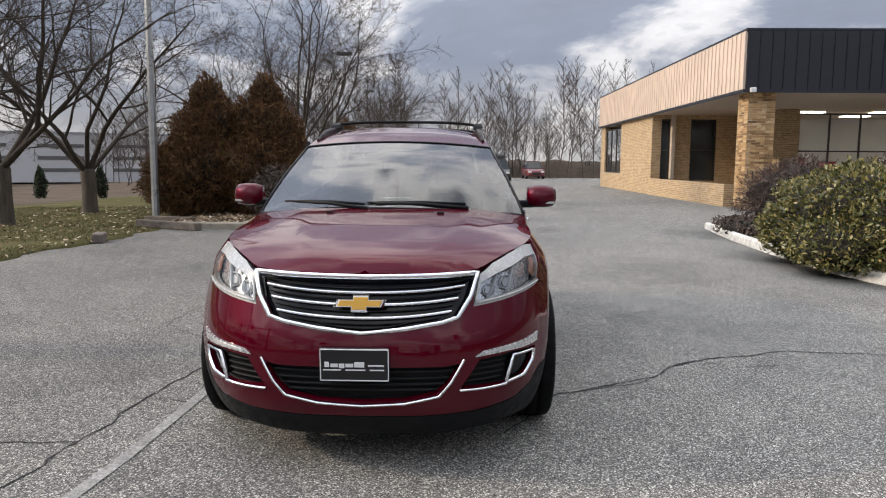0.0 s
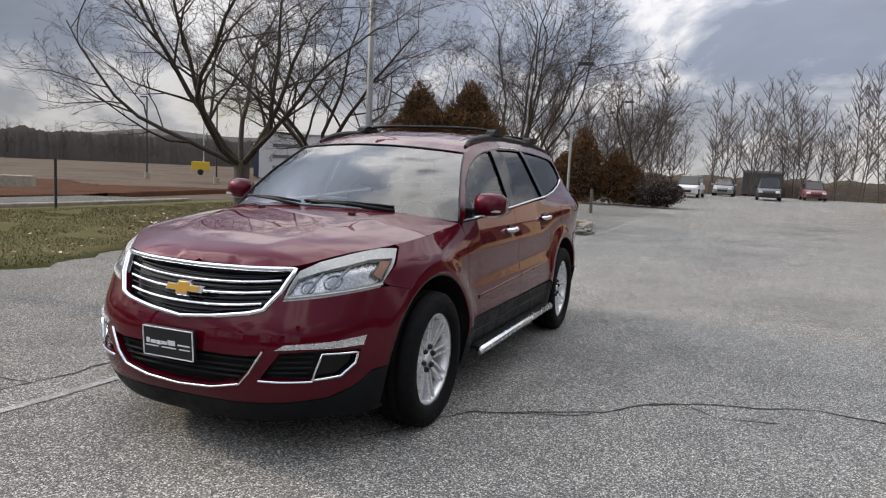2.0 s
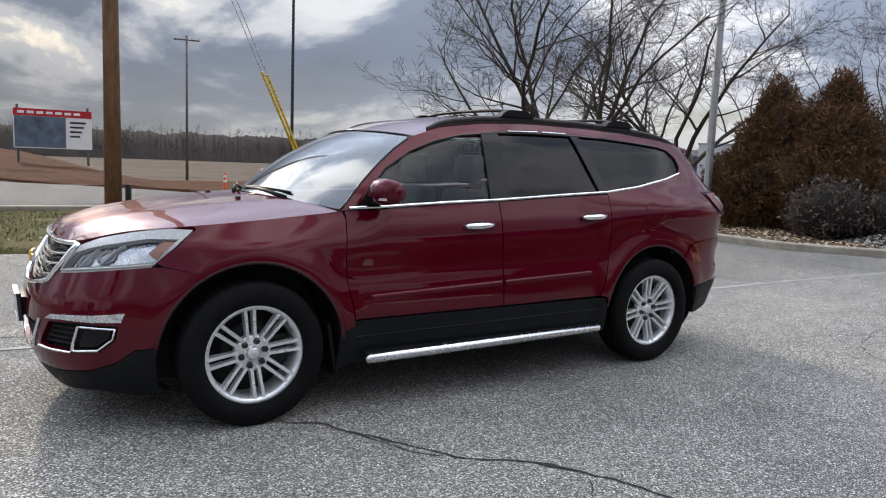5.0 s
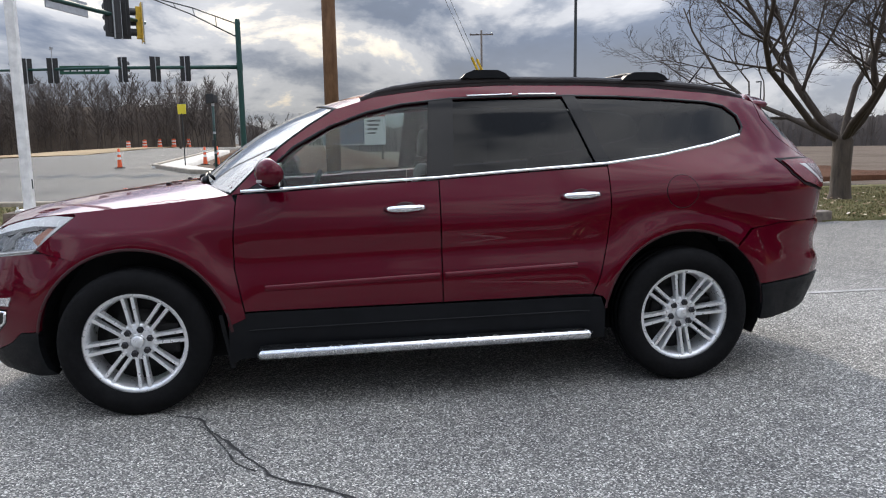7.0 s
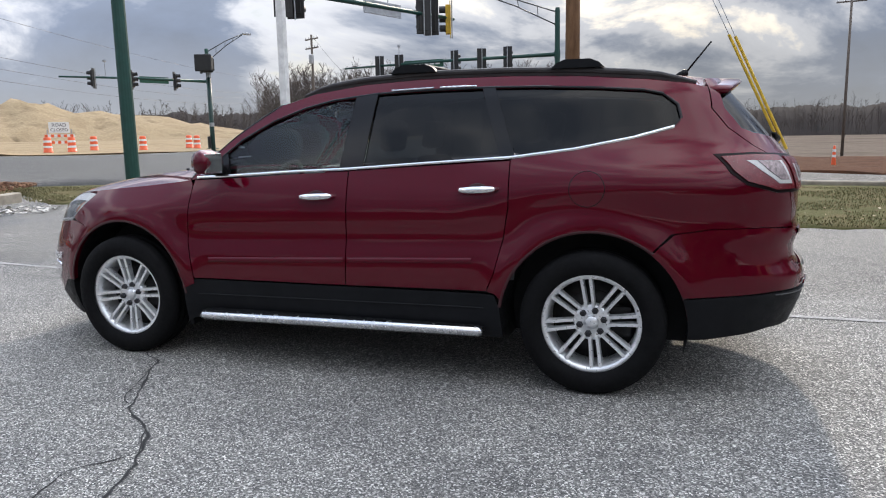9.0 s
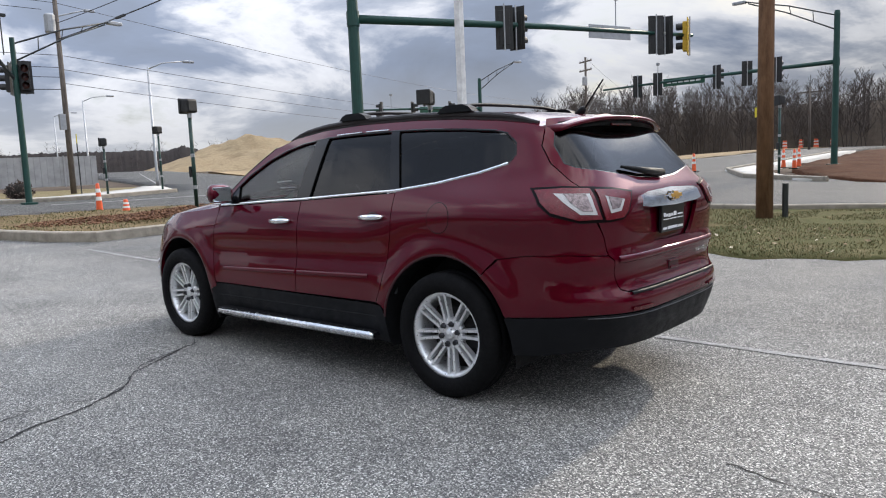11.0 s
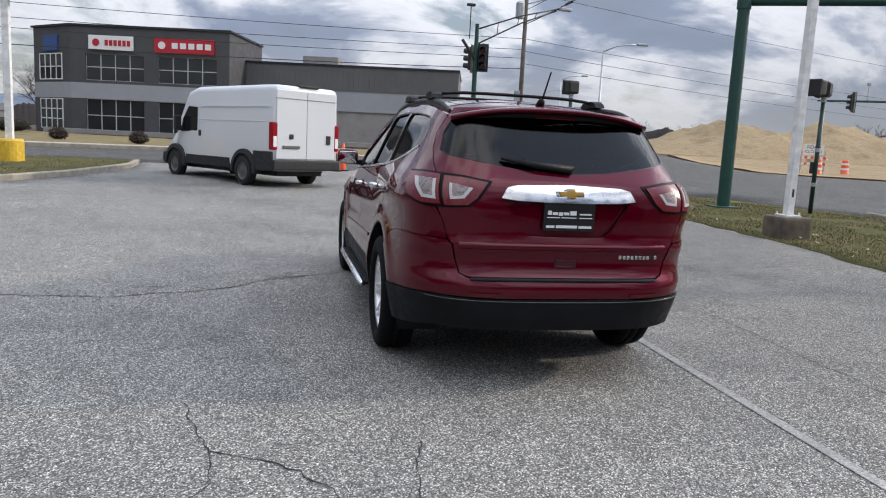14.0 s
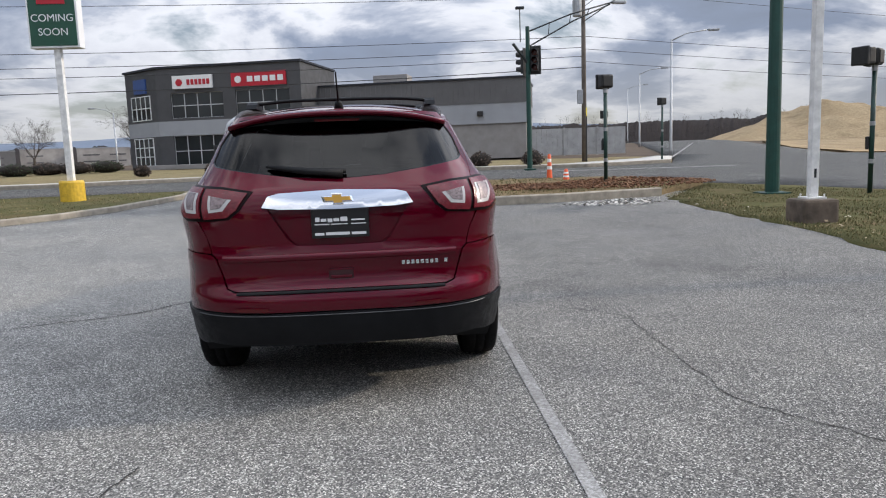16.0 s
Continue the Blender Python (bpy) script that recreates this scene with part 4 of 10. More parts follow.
for i, (x, y, s) in enumerate(((3.6, -33.4, 1.0), (0.4, -33.8, 0.8), (-5.6, -33.0, 1.0), (-8.3, -32.2, 1.0), (9.0, -35.0, 0.8), (13.2, -36.2, 0.8))):
    bush("brown_shrub", x, y, [(0, 0, 0.35 * s, 0.6 * s, 0.55 * s, 0.45 * s)], 700, 0.07, DULL, "small clipped brown shrub across the street", "shrub", 60 + i, False, 0.5, "street shrubs", 0.85)


FAR_TWIG = bark_material("wood_twigs", (0.042, 0.034, 0.030), (0.092, 0.074, 0.064))


def far_woods(name, az0, az1, dist, tall, count, seed, label, base=0.0, deep=25, eye=(2.0, 0.0), twigs=26, thin=1.0):
    """A belt of bare trees far off, in one mesh."""
    rng = random.Random(seed)
    w = Wood()
    for _ in range(count):
        a, r = radians(rng.uniform(az0, az1)), dist + rng.uniform(0, deep)
        x, y = eye[0] - r * math.sin(a), eye[1] + r * math.cos(a)
        h = tall * rng.uniform(0.55, 1.1)
        p = Vector((x, y, base - 0.3))
        d = Vector((rng.gauss(0, 0.07), rng.gauss(0, 0.07), 1)).normalized()
        r0 = (0.008 * h + 0.035) * thin
        bend = Vector((rng.gauss(0, 0.03 * h), rng.gauss(0, 0.03 * h), 0))
        pts = [p, p + d * h * 0.35 + bend, p + d * h * 0.7 + bend * 0.4, p + d * h]
        w.limb(pts, [r0 * 0.55, r0 * 0.42, r0 * 0.25, 0.006], 3)
        for _ in range(twigs):
            f = rng.uniform(0.16, 0.96)
            i = min(2, int(f * 3))
            q = pts[i].lerp(pts[i + 1], f * 3 - i)
            b = rng.uniform(0, 6.283)
            ln = h * rng.uniform(0.16, 0.34) * (1.2 - f)
            e = q + Vector((math.cos(b) * ln * 0.75, math.sin(b) * ln * 0.75, ln * rng.uniform(0.6, 1.3)))
            w.limb([q, q.lerp(e, 0.5) + Vector((0, 0, -0.05 * ln)), e], [r0 * 0.30, r0 * 0.2, 0.006 + 0.05 * r0], 3)
            for _ in range(4):
                b2 = rng.uniform(0, 6.283)
                g = q.lerp(e, rng.uniform(0.3, 0.95))
                e2 = g + Vector((math.cos(b2) * 0.7, math.sin(b2) * 0.7, rng.uniform(0.3, 1.2))) * ln * rng.uniform(0.25, 0.5)
                w.limb([g, e2], [r0 * 0.13, 0.005 + 0.04 * r0], 3)
    return tagged(new(name, mesh_of(name, w.v, w.f, FAR_TWIG, False)), label, "woods", kind="stuff")


def scrub_bank(name, az0, az1, dist, tall, seed, label, material, base=0.0, deep=18, eye=(2.0, 0.0)):
    """The dense lower growth of a wood: an uneven bank."""
    n, rows = int((az1 - az0) * 9) + 2, 5
    verts, faces = [], []
    for i in range(n):
        a = radians(az0 + (az1 - az0) * i / (n - 1))
        ht = tall * (0.80 + 0.16 * noise.noise((i * 0.07, seed, 0)) + 0.06 * noise.noise((i * 0.61, seed, 2)) + 0.05 * noise.noise((i * 1.9, seed, 4)))
        for j in range(rows):
            t = j / (rows - 1)
            r = dist + deep * t
            z = base + ht * math.sin(min(1.0, 1.25 * t) * math.pi / 2) * (1 + 0.05 * noise.noise((i * 2.3, j * 1.9, seed))) - (0.5 if j == 0 else 0)
            verts.append((eye[0] - r * math.sin(a), eye[1] + r * math.cos(a), z))
    for i in range(n - 1):
        for j in range(rows - 1):
            faces.append((i * rows + j, i * rows + j + 1, (i + 1) * rows + j + 1, (i + 1) * rows + j))
    return tagged(new(name, mesh_of(name, verts, faces, material)), label, "woods", kind="stuff")


SCRUB = soil_material("wood_scrub", (0.060, 0.046, 0.036), (0.095, 0.075, 0.058), (0.045, 0.042, 0.030), 0.25)
HAZE_WOOD = soil_material("far_wood", (0.027, 0.023, 0.022), (0.040, 0.034, 0.032), (0.022, 0.020, 0.019), 0.3)
scrub_bank("far_wood_bank", 24, 97, 225, 10.2, 1, "dense bare woods beyond the field", HAZE_WOOD, -1.2, 40)
far_woods("far_woods", 24, 97, 222, 10.2, 800, 2, "bare winter woods beyond the field", -1.4, 14, twigs=12, thin=0.7)
scrub_bank("wood_scrub", 97.5, 121, 98, 7.2, 3, "brushy undergrowth of the near wood", SCRUB, 0.9, 14)
far_woods("winter_wood", 97.5, 122, 93, 9.4, 520, 4, "bare winter wood behind the junction", 0.9, 26, twigs=26, thin=1.0)
far_woods("winter_wood", 90, 98, 120, 6.0, 70, 14, "low bare trees along the road", 0.6, 30, twigs=18, thin=1.2)
far_woods("winter_wood", 119, 137, 150, 7.5, 150, 15, "bare trees beyond the junction", 1.2, 30, twigs=16, thin=1.3)
scrub_bank("far_wood_bank", 121, 178, 260, 10.4, 5, "distant bare woods", HAZE_WOOD, 1.6, 40)
far_woods("far_woods", 121, 178, 256, 10.4, 260, 6, "distant bare woods", 1.6, 14, twigs=12, thin=0.8)
scrub_bank("wood_scrub", -14, 16, 82, 2.6, 7, "brushy undergrowth behind the lot", SCRUB, -0.2, 12)
far_woods("lot_woods", -14, 16, 70, 12.5, 70, 8, "row of tall bare trees behind the lot", -0.2, 18, twigs=30)
far_woods("lot_woods", 5, 30, 62, 10.5, 46, 9, "bare trees behind the lot", -0.5, 20, twigs=30)
scrub_bank("wood_scrub", -147, -38, 62, 8.5, 31, "dark winter wood beyond the street side", SCRUB, 0.0, 14)
far_woods("winter_wood", -147, -38, 60, 10.0, 150, 32, "bare trees beyond the street side", 0.0, 14, twigs=14, thin=1.2)
scrub_bank("far_wood_bank", -230, -182, 420, 10, 10, "distant dark woods", HAZE_WOOD, 2.0, 60)


def ridge(name, az0, az1, dist, tall, seed, color, label):
    n = 60
    verts, faces = [], []
    for i in range(n):
        a = radians(az0 + (az1 - az0) * i / (n - 1))
        edge = math.sin(math.pi * i / (n - 1)) ** 0.5
        h = tall * edge * (0.8 + 0.35 * noise.noise((i * 0.11, seed, 0)))
        for r, z in ((dist - 150, -5), (dist, h * 0.8), (dist + 120, h), (dist + 400, -5)):
            verts.append((-r * math.sin(a), r * math.cos(a), z))
    for i in range(n - 1):
        for j in range(3):
            faces.append((i * 4 + j, i * 4 + j + 1, i * 4 + j + 5, i * 4 + j + 4))
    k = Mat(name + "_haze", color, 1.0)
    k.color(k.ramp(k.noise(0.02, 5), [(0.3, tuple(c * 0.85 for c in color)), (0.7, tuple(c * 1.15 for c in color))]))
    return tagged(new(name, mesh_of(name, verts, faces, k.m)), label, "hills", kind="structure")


# the blue of distance haze is painted into this ridge's colour
ridge("backdrop_hill", -232, -118, 1000, 46, 1, (0.12, 0.15, 0.20), "wooded ridge on the horizon, haze painted in as blue")
ridge("backdrop_hill", 10, 60, 520, 24, 2, (0.034, 0.030, 0.031), "low wooded hill on the horizon")


def sand_mound():
    """A long graded bank of sandy soil with a higher hump at one end."""
    line = [(2 - d * math.sin(radians(a)), 5 + d * math.cos(radians(a))) for a, d in ((155, 118), (151, 119), (147, 121), (143.5, 124), (138, 128), (130, 134), (121, 140))]
    height = [-0.6, 2.0, 4.3, 4.2, 4.3, 2.6, -0.6]
    n, m = 60, 15
    verts, faces = [], []
    xs = np.interp(np.linspace(0, 1, n), np.linspace(0, 1, 7), [p[0] for p in line])
    ys = np.interp(np.linspace(0, 1, n), np.linspace(0, 1, 7), [p[1] for p in line])
    hs = np.interp(np.linspace(0, 1, n), np.linspace(0, 1, 7), height)
    p = np.column_stack([xs, ys])
    d = np.gradient(p, axis=0)
    d /= np.linalg.norm(d, axis=1, keepdims=True)
    for i in range(n):
        for j in range(m):
            t = j / (m - 1) * 2 - 1
            q = p[i] + np.array([-d[i][1], d[i][0]]) * t * 17
            z = hs[i] * max(0.0, 1 - abs(t) ** 1.6) * (1 + 0.34 * noise.fractal((q[0] * 0.16, q[1] * 0.16, 0), 0.8, 2.1, 6))
            verts.append((q[0], q[1], float(lie(q[0], q[1])) + z + 0.1 - 0.6 * abs(t)))
    for i in range(n - 1):
        for j in range(m - 1):
            faces.append((i * m + j, i * m + j + 1, (i + 1) * m + j + 1, (i + 1) * m + j))
    tagged(new("sand_mound", mesh_of("sand_mound", verts, faces, SAND)), "long graded mound of pale sandy soil", "soil", kind="structure")


sand_mound()
for x, y, ang, ln in ((-6.0, 10.2, 62, 1.9), (-6.15, 7.4, 20, 0.55), (-6.5, 11.6, 75, 1.3)):
    bm = bmesh.new()
    box(bm, -0.10, 0.10, -ln / 2, ln / 2, 0, 0.17, 0.025)
    for v in bm.verts:
        v.co += Vector((noise.noise(v.co * 4), noise.noise(v.co * 5 + Vector((3, 0, 0))), 0)) * 0.02
    ob = part("parking_block", bm, worn("weathered_block", (0.15, 0.125, 0.105), 0.95, 0, 0.4, 8, 0.6, 40))
    ob.matrix_basis = pose(x, y, float(lie(x, y)) + 0.0, 0, 2, ang)
    tagged(ob, "weathered brown parking block lying at the edge of the verge", "parking block", "parking blocks")

# ---- buildings ----
def brick_material(name, a, b, mortar):
    k = Mat(name, a, 0.88)
    mp = k.node("ShaderNodeMapping")
    tc = k.node("ShaderNodeTexCoord")
    k.t.links.new(tc.outputs["UV"], mp.inputs["Vector"])
    br = k.node("ShaderNodeTexBrick")
    k.t.links.new(mp.outputs[0], br.inputs["Vector"])
    br.inputs["Color1"].default_value, br.inputs["Color2"].default_value, br.inputs["Mortar"].default_value = (*a, 1), (*b, 1), (*mortar, 1)
    br.inputs["Scale"].default_value, br.inputs["Mortar Size"].default_value = 1.0, 0.015
    br.inputs["Brick Width"].default_value, br.inputs["Row Height"].default_value = 0.215, 0.078
    k.color(k.mix(br.outputs["Color"], k.ramp(k.noise(5, 5), [(0.3, (0.72, 0.72, 0.72)), (0.7, (1, 1, 1))]), 1.0, "MULTIPLY"))
    k.bump(br.outputs["Fac"], -0.5, 0.01)
    return k.m


def wall_block(name, x0, x1, y0, y1, z0, z1, material, parent=None, label="", m=None):
    """A block of masonry with its faces laid out in metres."""
    me = bpy.data.meshes.new(name)
    c = [(x, y, z) for z in (z0, z1) for y in (y0, y1) for x in (x0, x1)]
    fs = [(0, 1, 5, 4), (3, 2, 6, 7), (2, 0, 4, 6), (1, 3, 7, 5), (4, 5, 7, 6), (2, 3, 1, 0)]
    me.from_pydata(c, [], fs)
    uv = me.uv_layers.new(name="UVMap")
    for p in me.polygons:
        for li in p.loop_indices:
            v = me.vertices[me.loops[li].vertex_index].co
            n = p.normal
            uv.data[li].uv = (v.x, v.z) if abs(n.y) > 0.5 else (v.y, v.z) if abs(n.x) > 0.5 else (v.x, v.y)
    me.materials.append(material)
    return child(name, me, parent, label, m)


TAN_BRICK = brick_material("tan_brick", (0.36, 0.205, 0.090), (0.61, 0.395, 0.185), (0.57, 0.47, 0.33))
CREAM_METAL = worn("cream_metal", (0.70, 0.56, 0.455), 0.5, 0, 0.10, 1.2, 0.1, 30)
NAVY_METAL = worn("navy_metal", (0.012, 0.014, 0.022), 0.45, 0, 0.15, 1.2, 0.1, 30)
SOFFIT = worn("soffit_paint", (0.56, 0.47, 0.38), 0.8, 0, 0.1, 1.5, 0.1, 40)
DARK_FRAME = worn("dark_window_frame", (0.022, 0.020, 0.019), 0.4, 0, 0.2, 5, 0.05, 100)
PALE_FRAME = worn("pale_window_frame", (0.45, 0.46, 0.47), 0.45, 0, 0.1, 5, 0.05, 100)
SHOP_GLASS = glass_material("shop_glass", (0.70, 0.73, 0.74), 0.9, 1.4)
GREY_CLAD = worn("grey_cladding", (0.115, 0.112, 0.112), 0.6, 0, 0.12, 0.8, 0.1, 20)
DARK_CLAD = worn("dark_cladding_panel", (0.060, 0.060, 0.063), 0.6, 0, 0.12, 0.8, 0.1, 20)
BAND_CLAD = worn("light_grey_band", (0.30, 0.31, 0.325), 0.6, 0, 0.08, 0.8, 0.1, 20)
BLOCK_WALL = worn("grey_block_wall", (0.27, 0.255, 0.24), 0.85, 0, 0.15, 1.5, 0.3, 12)
SIGN_RED = Mat("sign_red", (0.42, 0.012, 0.025), 0.35).m
SIGN_WHITE = worn("sign_white", (0.75, 0.75, 0.74), 0.4, 0, 0.06, 3, 0, 10)
SIGN_BLUE = Mat("sign_blue", (0.03, 0.07, 0.22), 0.4).m
SIGN_GREEN = worn("sign_green", (0.012, 0.070, 0.040), 0.4, 0, 0.12, 3, 0, 10)
LIT_PANEL = Mat("ceiling_light_panel", (0.9, 0.9, 0.9), 0.5).set(Emission_Color=(1, 0.97, 0.92, 1), Emission_Strength=7.0).m
SHOP_DARK = worn("dark_shop_glass", (0.02, 0.024, 0.026), 0.08, 0, 0.2, 0.6, 0, 10)
INNER_WALL = worn("room_wall", (0.62, 0.60, 0.57), 0.9, 0, 0.1, 1, 0, 10)


def window_unit(parent, x0, x1, z0, z1, cols, rows, frame, glass, m, name="window", bar=0.06, depth=0.08, skip=()):
    """A framed window in the x-z plane of m: frame, and a pane for each bay."""
    win = child(name, None, parent, m=m)
    bm = bmesh.new()
    for k in range(cols + 1):
        x = x0 + (x1 - x0) * k / cols
        box(bm, x - bar / 2, x + bar / 2, -depth / 2, depth / 2, z0 - bar / 2, z1 + bar / 2)
    for k in range(rows + 1):
        z = z0 + (z1 - z0) * k / rows
        for j in range(cols):
            a, b = x0 + (x1 - x0) * j / cols + bar / 2, x0 + (x1 - x0) * (j + 1) / cols - bar / 2
            box(bm, a, b, -depth / 2, depth / 2, z - bar / 2, z + bar / 2)
    part("window_frame", bm, frame, win)
    for k in range(cols):
        for j in range(rows):
            xa, xb = x0 + (x1 - x0) * k / cols + bar / 2, x0 + (x1 - x0) * (k + 1) / cols - bar / 2
            za, zb = z0 + (z1 - z0) * j / rows + bar / 2, z0 + (z1 - z0) * (j + 1) / rows - bar / 2
            child("pane", mesh_of("pane", [(xa, 0, za), (xb, 0, za), (xb, 0, zb), (xa, 0, zb)], [(0, 1, 2, 3)], glass, False), win)
    return win


def dealership():
    """A low brick showroom with a deep metal fascia."""
    b = thing("showroom_building", pose(9.8, 19.0, 0.0), "low tan brick showroom with a cream and navy metal fascia", "building")
    H0, H1, L, W = 3.9, 5.9, 25.5, 24.0
    C, G = 4.45, 7.5          # depth of the planter court, line of the front glazing
    for y0, y1 in ((12.0, 17.0), (17.0, 19.0), (23.8, L - 0.4)):
        wall_block("wall", 0.1, 0.4, y0, y1, 0, H0, TAN_BRICK, b)
    wall_block("wall", 0.1, 0.4, 19.0, 23.8, 0, 0.95, TAN_BRICK, b)
    # shaded end wall of the court, with two tall windows
    for x0, x1, z0, z1 in ((0.4, 0.55, 0, H0), (1.0, 2.0, 0, H0), (3.25, C, 0, H0), (0.55, 1.0, 0, 0.7), (2.0, 3.25, 0, 0.7), (0.55, 1.0, 3.7, H0), (2.0, 3.25, 3.7, H0)):
        wall_block("court_wall", x0, x1, 12.0, 12.3, z0, z1, TAN_BRICK, b)
    wall_block("court_post", 1.0, 1.16, 11.7, 12.0, 0.8, H0, SOFFIT, b)
    wall_block("court_side", C, C + 0.3, G, 12.3, 0, H0, TAN_BRICK, b)
    wall_block("wall", 0.4, W, L - 0.4, L - 0.1, 0, H0, TAN_BRICK, b)
    wall_block("planter_wall", 0.0, 0.25, 1.5, 12.0, 0, 0.80, TAN_BRICK, b)
    wall_block("planter_wall", 0.25, 3.8, 1.5, 1.75, 0, 0.80, TAN_BRICK, b)
    wall_block("pillar", 0.25, 1.15, 0.30, 1.2, 0, H0, TAN_BRICK, b)
    for x in (C + 0.3, 10.6, 17.0):
        wall_block("pier", x, x + 0.5, G, G + 0.4, 0, H0, TAN_BRICK, b)
    wall_block("pillar", 12.0, 12.9, 0.30, 1.2, 0, H0, TAN_BRICK, b)
    wall_block("wall", C + 0.8, W, G + 0.05, G + 0.3, 0, 0.45, TAN_BRICK, b)
    bm = bmesh.new()
    box(bm, 0.0, W, 0.0, L, H0, H0 + 0.08)
    part("soffit", bm, SOFFIT, b)
    bm = bmesh.new()
    box(bm, 0.03, W, 0.03, L, H0 + 0.08, H1 - 0.05)
    part("parapet_core", bm, SOFFIT, b)
    bm = bmesh.new()
    box(bm, -0.05, W, -0.05, L, H1 - 0.05, H1 + 0.02)
    part("roof", bm, NAVY_METAL, b)
    # fascia panels with standing seams
    bm = bmesh.new()
    box(bm, -0.055, 0.0, 0.004, 0.396, 0, H1 - H0 - 0.06)
    box(bm, -0.085, -0.055, 0.0, 0.03, 0, H1 - H0 - 0.06)
    me = part("fascia_panel", bm, CREAM_METAL, b, m=pose(0.0, 0.0, H0)).data
    for k in range(1, 63):
        child("fascia_panel", me, b, m=pose(0.0, 0.4 * k, H0))
    bm = bmesh.new()
    box(bm, 0.004, 0.396, -0.055, 0.0, 0, H1 - H0 - 0.06)
    box(bm, 0.0, 0.03, -0.085, -0.055, 0, H1 - H0 - 0.06)
    me = part("fascia_panel", bm, NAVY_METAL, b, "navy standing-seam fascia panel", m=pose(0.0, 0.0, H0)).data
    for k in range(1, 58):
        child("fascia_panel", me, b, m=pose(0.4 * k, 0.0, H0))
    bm = bmesh.new()
    box(bm, -0.10, W, -0.10, -0.05, H0 - 0.05, H0 + 0.06)
    box(bm, -0.10, -0.05, -0.05, L, H0 - 0.05, H0 + 0.06)
    part("fascia_edge", bm, NAVY_METAL, b)
    # windows
    window_unit(b, 0.58, 0.97, 0.73, 3.67, 1, 2, DARK_FRAME, SHOP_DARK, pose(0, 12.12, 0))
    window_unit(b, 2.04, 3.21, 0.73, 3.67, 1, 2, DARK_FRAME, SHOP_DARK, pose(0, 12.12, 0))
    window_unit(b, 19.2, 23.6, 1.0, 3.6, 3, 1, DARK_FRAME, SHOP_GLASS, pose(0.2, 0, 0, 0, 0, 90))
    for x0, x1, n in ((C + 0.85, 10.55, 4), (11.15, 16.95, 4), (17.55, 23.4, 4)):
        window_unit(b, x0, x1, 0.5, 3.7, n, 2, DARK_FRAME, SHOP_GLASS, pose(0, G + 0.2, 0))
    # the room behind the glass
    wall_block("room_wall", C + 0.3, W, 14.4, 14.6, 0, H0, INNER_WALL, b)
    wall_block("room_wall", W - 0.2, W, G, 14.4, 0, H0, INNER_WALL, b)
    wall_block("room_wall", C + 0.31, C + 0.4, 12.3, 14.4, 0, H0, INNER_WALL, b)
    wall_block("room_floor", C + 0.4, W - 0.2, G + 0.3, 14.4, 0, 0.06, INNER_WALL, b)
    for i in range(5):
        for j in range(2):
            bm = bmesh.new()
            box(bm, -0.6, 0.6, -0.3, 0.3, -0.03, 0.0)
            part("ceiling_light", bm, LIT_PANEL, b, "lit ceiling panel", m=pose(6.4 + 3.4 * i, 9.2 + 2.6 * j, H0 - 0.03))
    bm = bmesh.new()
    box(bm, 7.0, 8.6, 14.1, 14.35, 1.5, 1.9)
    box(bm, 9.4, 10.2, 14.1, 14.35, 1.3, 1.7)
    part("display_board", bm, SIGN_RED, b)
    bm = bmesh.new()
    box(bm, 0.12, 0.30, -0.22, -0.06, 0.0, 0.16, 0.03)
    part("floodlight", bm, SIGN_WHITE, b, m=pose(0, 0, H0 - 0.05))
    return b


def pillar_bricks(building, x0, y0, wide, tall):
    """Single bricks on the two street faces of the pillar, a little proud of the joints."""
    k = Mat("pillar_brick", (0.5, 0.32, 0.15), 0.88)
    base = k.ramp(k.random(), [(0.0, (0.20, 0.115, 0.060)), (0.35, (0.40, 0.235, 0.11)), (0.7, (0.56, 0.36, 0.17)), (1.0, (0.66, 0.47, 0.26))])
    k.color(k.mix(base, k.ramp(k.noise(14, 4), [(0.3, (0.78, 0.78, 0.78)), (0.7, (1, 1, 1))]), 1.0, "MULTIPLY"))
    k.bump(k.noise(60, 4), 0.4, 0.004)
    length, rise = wide / 3, 0.080
    bm = bmesh.new()
    box(bm, 0.007, length - 0.007, -0.012, 0.004, 0.007, rise - 0.007, 0.004)
    pillar = child("pillar_face", None, building, "weathered tan brick facing", pose(x0, y0, 0))
    first = part("brick", bm, k.m, pillar)
    for row in range(int(tall / rise)):
        cuts = [0.0, 1.0, 2.0] if row % 2 == 0 else [0.5, 1.5, 2.0]
        for c in cuts:
            for m in (pose(c * length, 0, row * rise), pose(0, wide - c * length, row * rise, 0, 0, -90)):
                child("brick", first.data, pillar, m=m)
    bpy.data.objects.remove(first)


showroom = dealership()


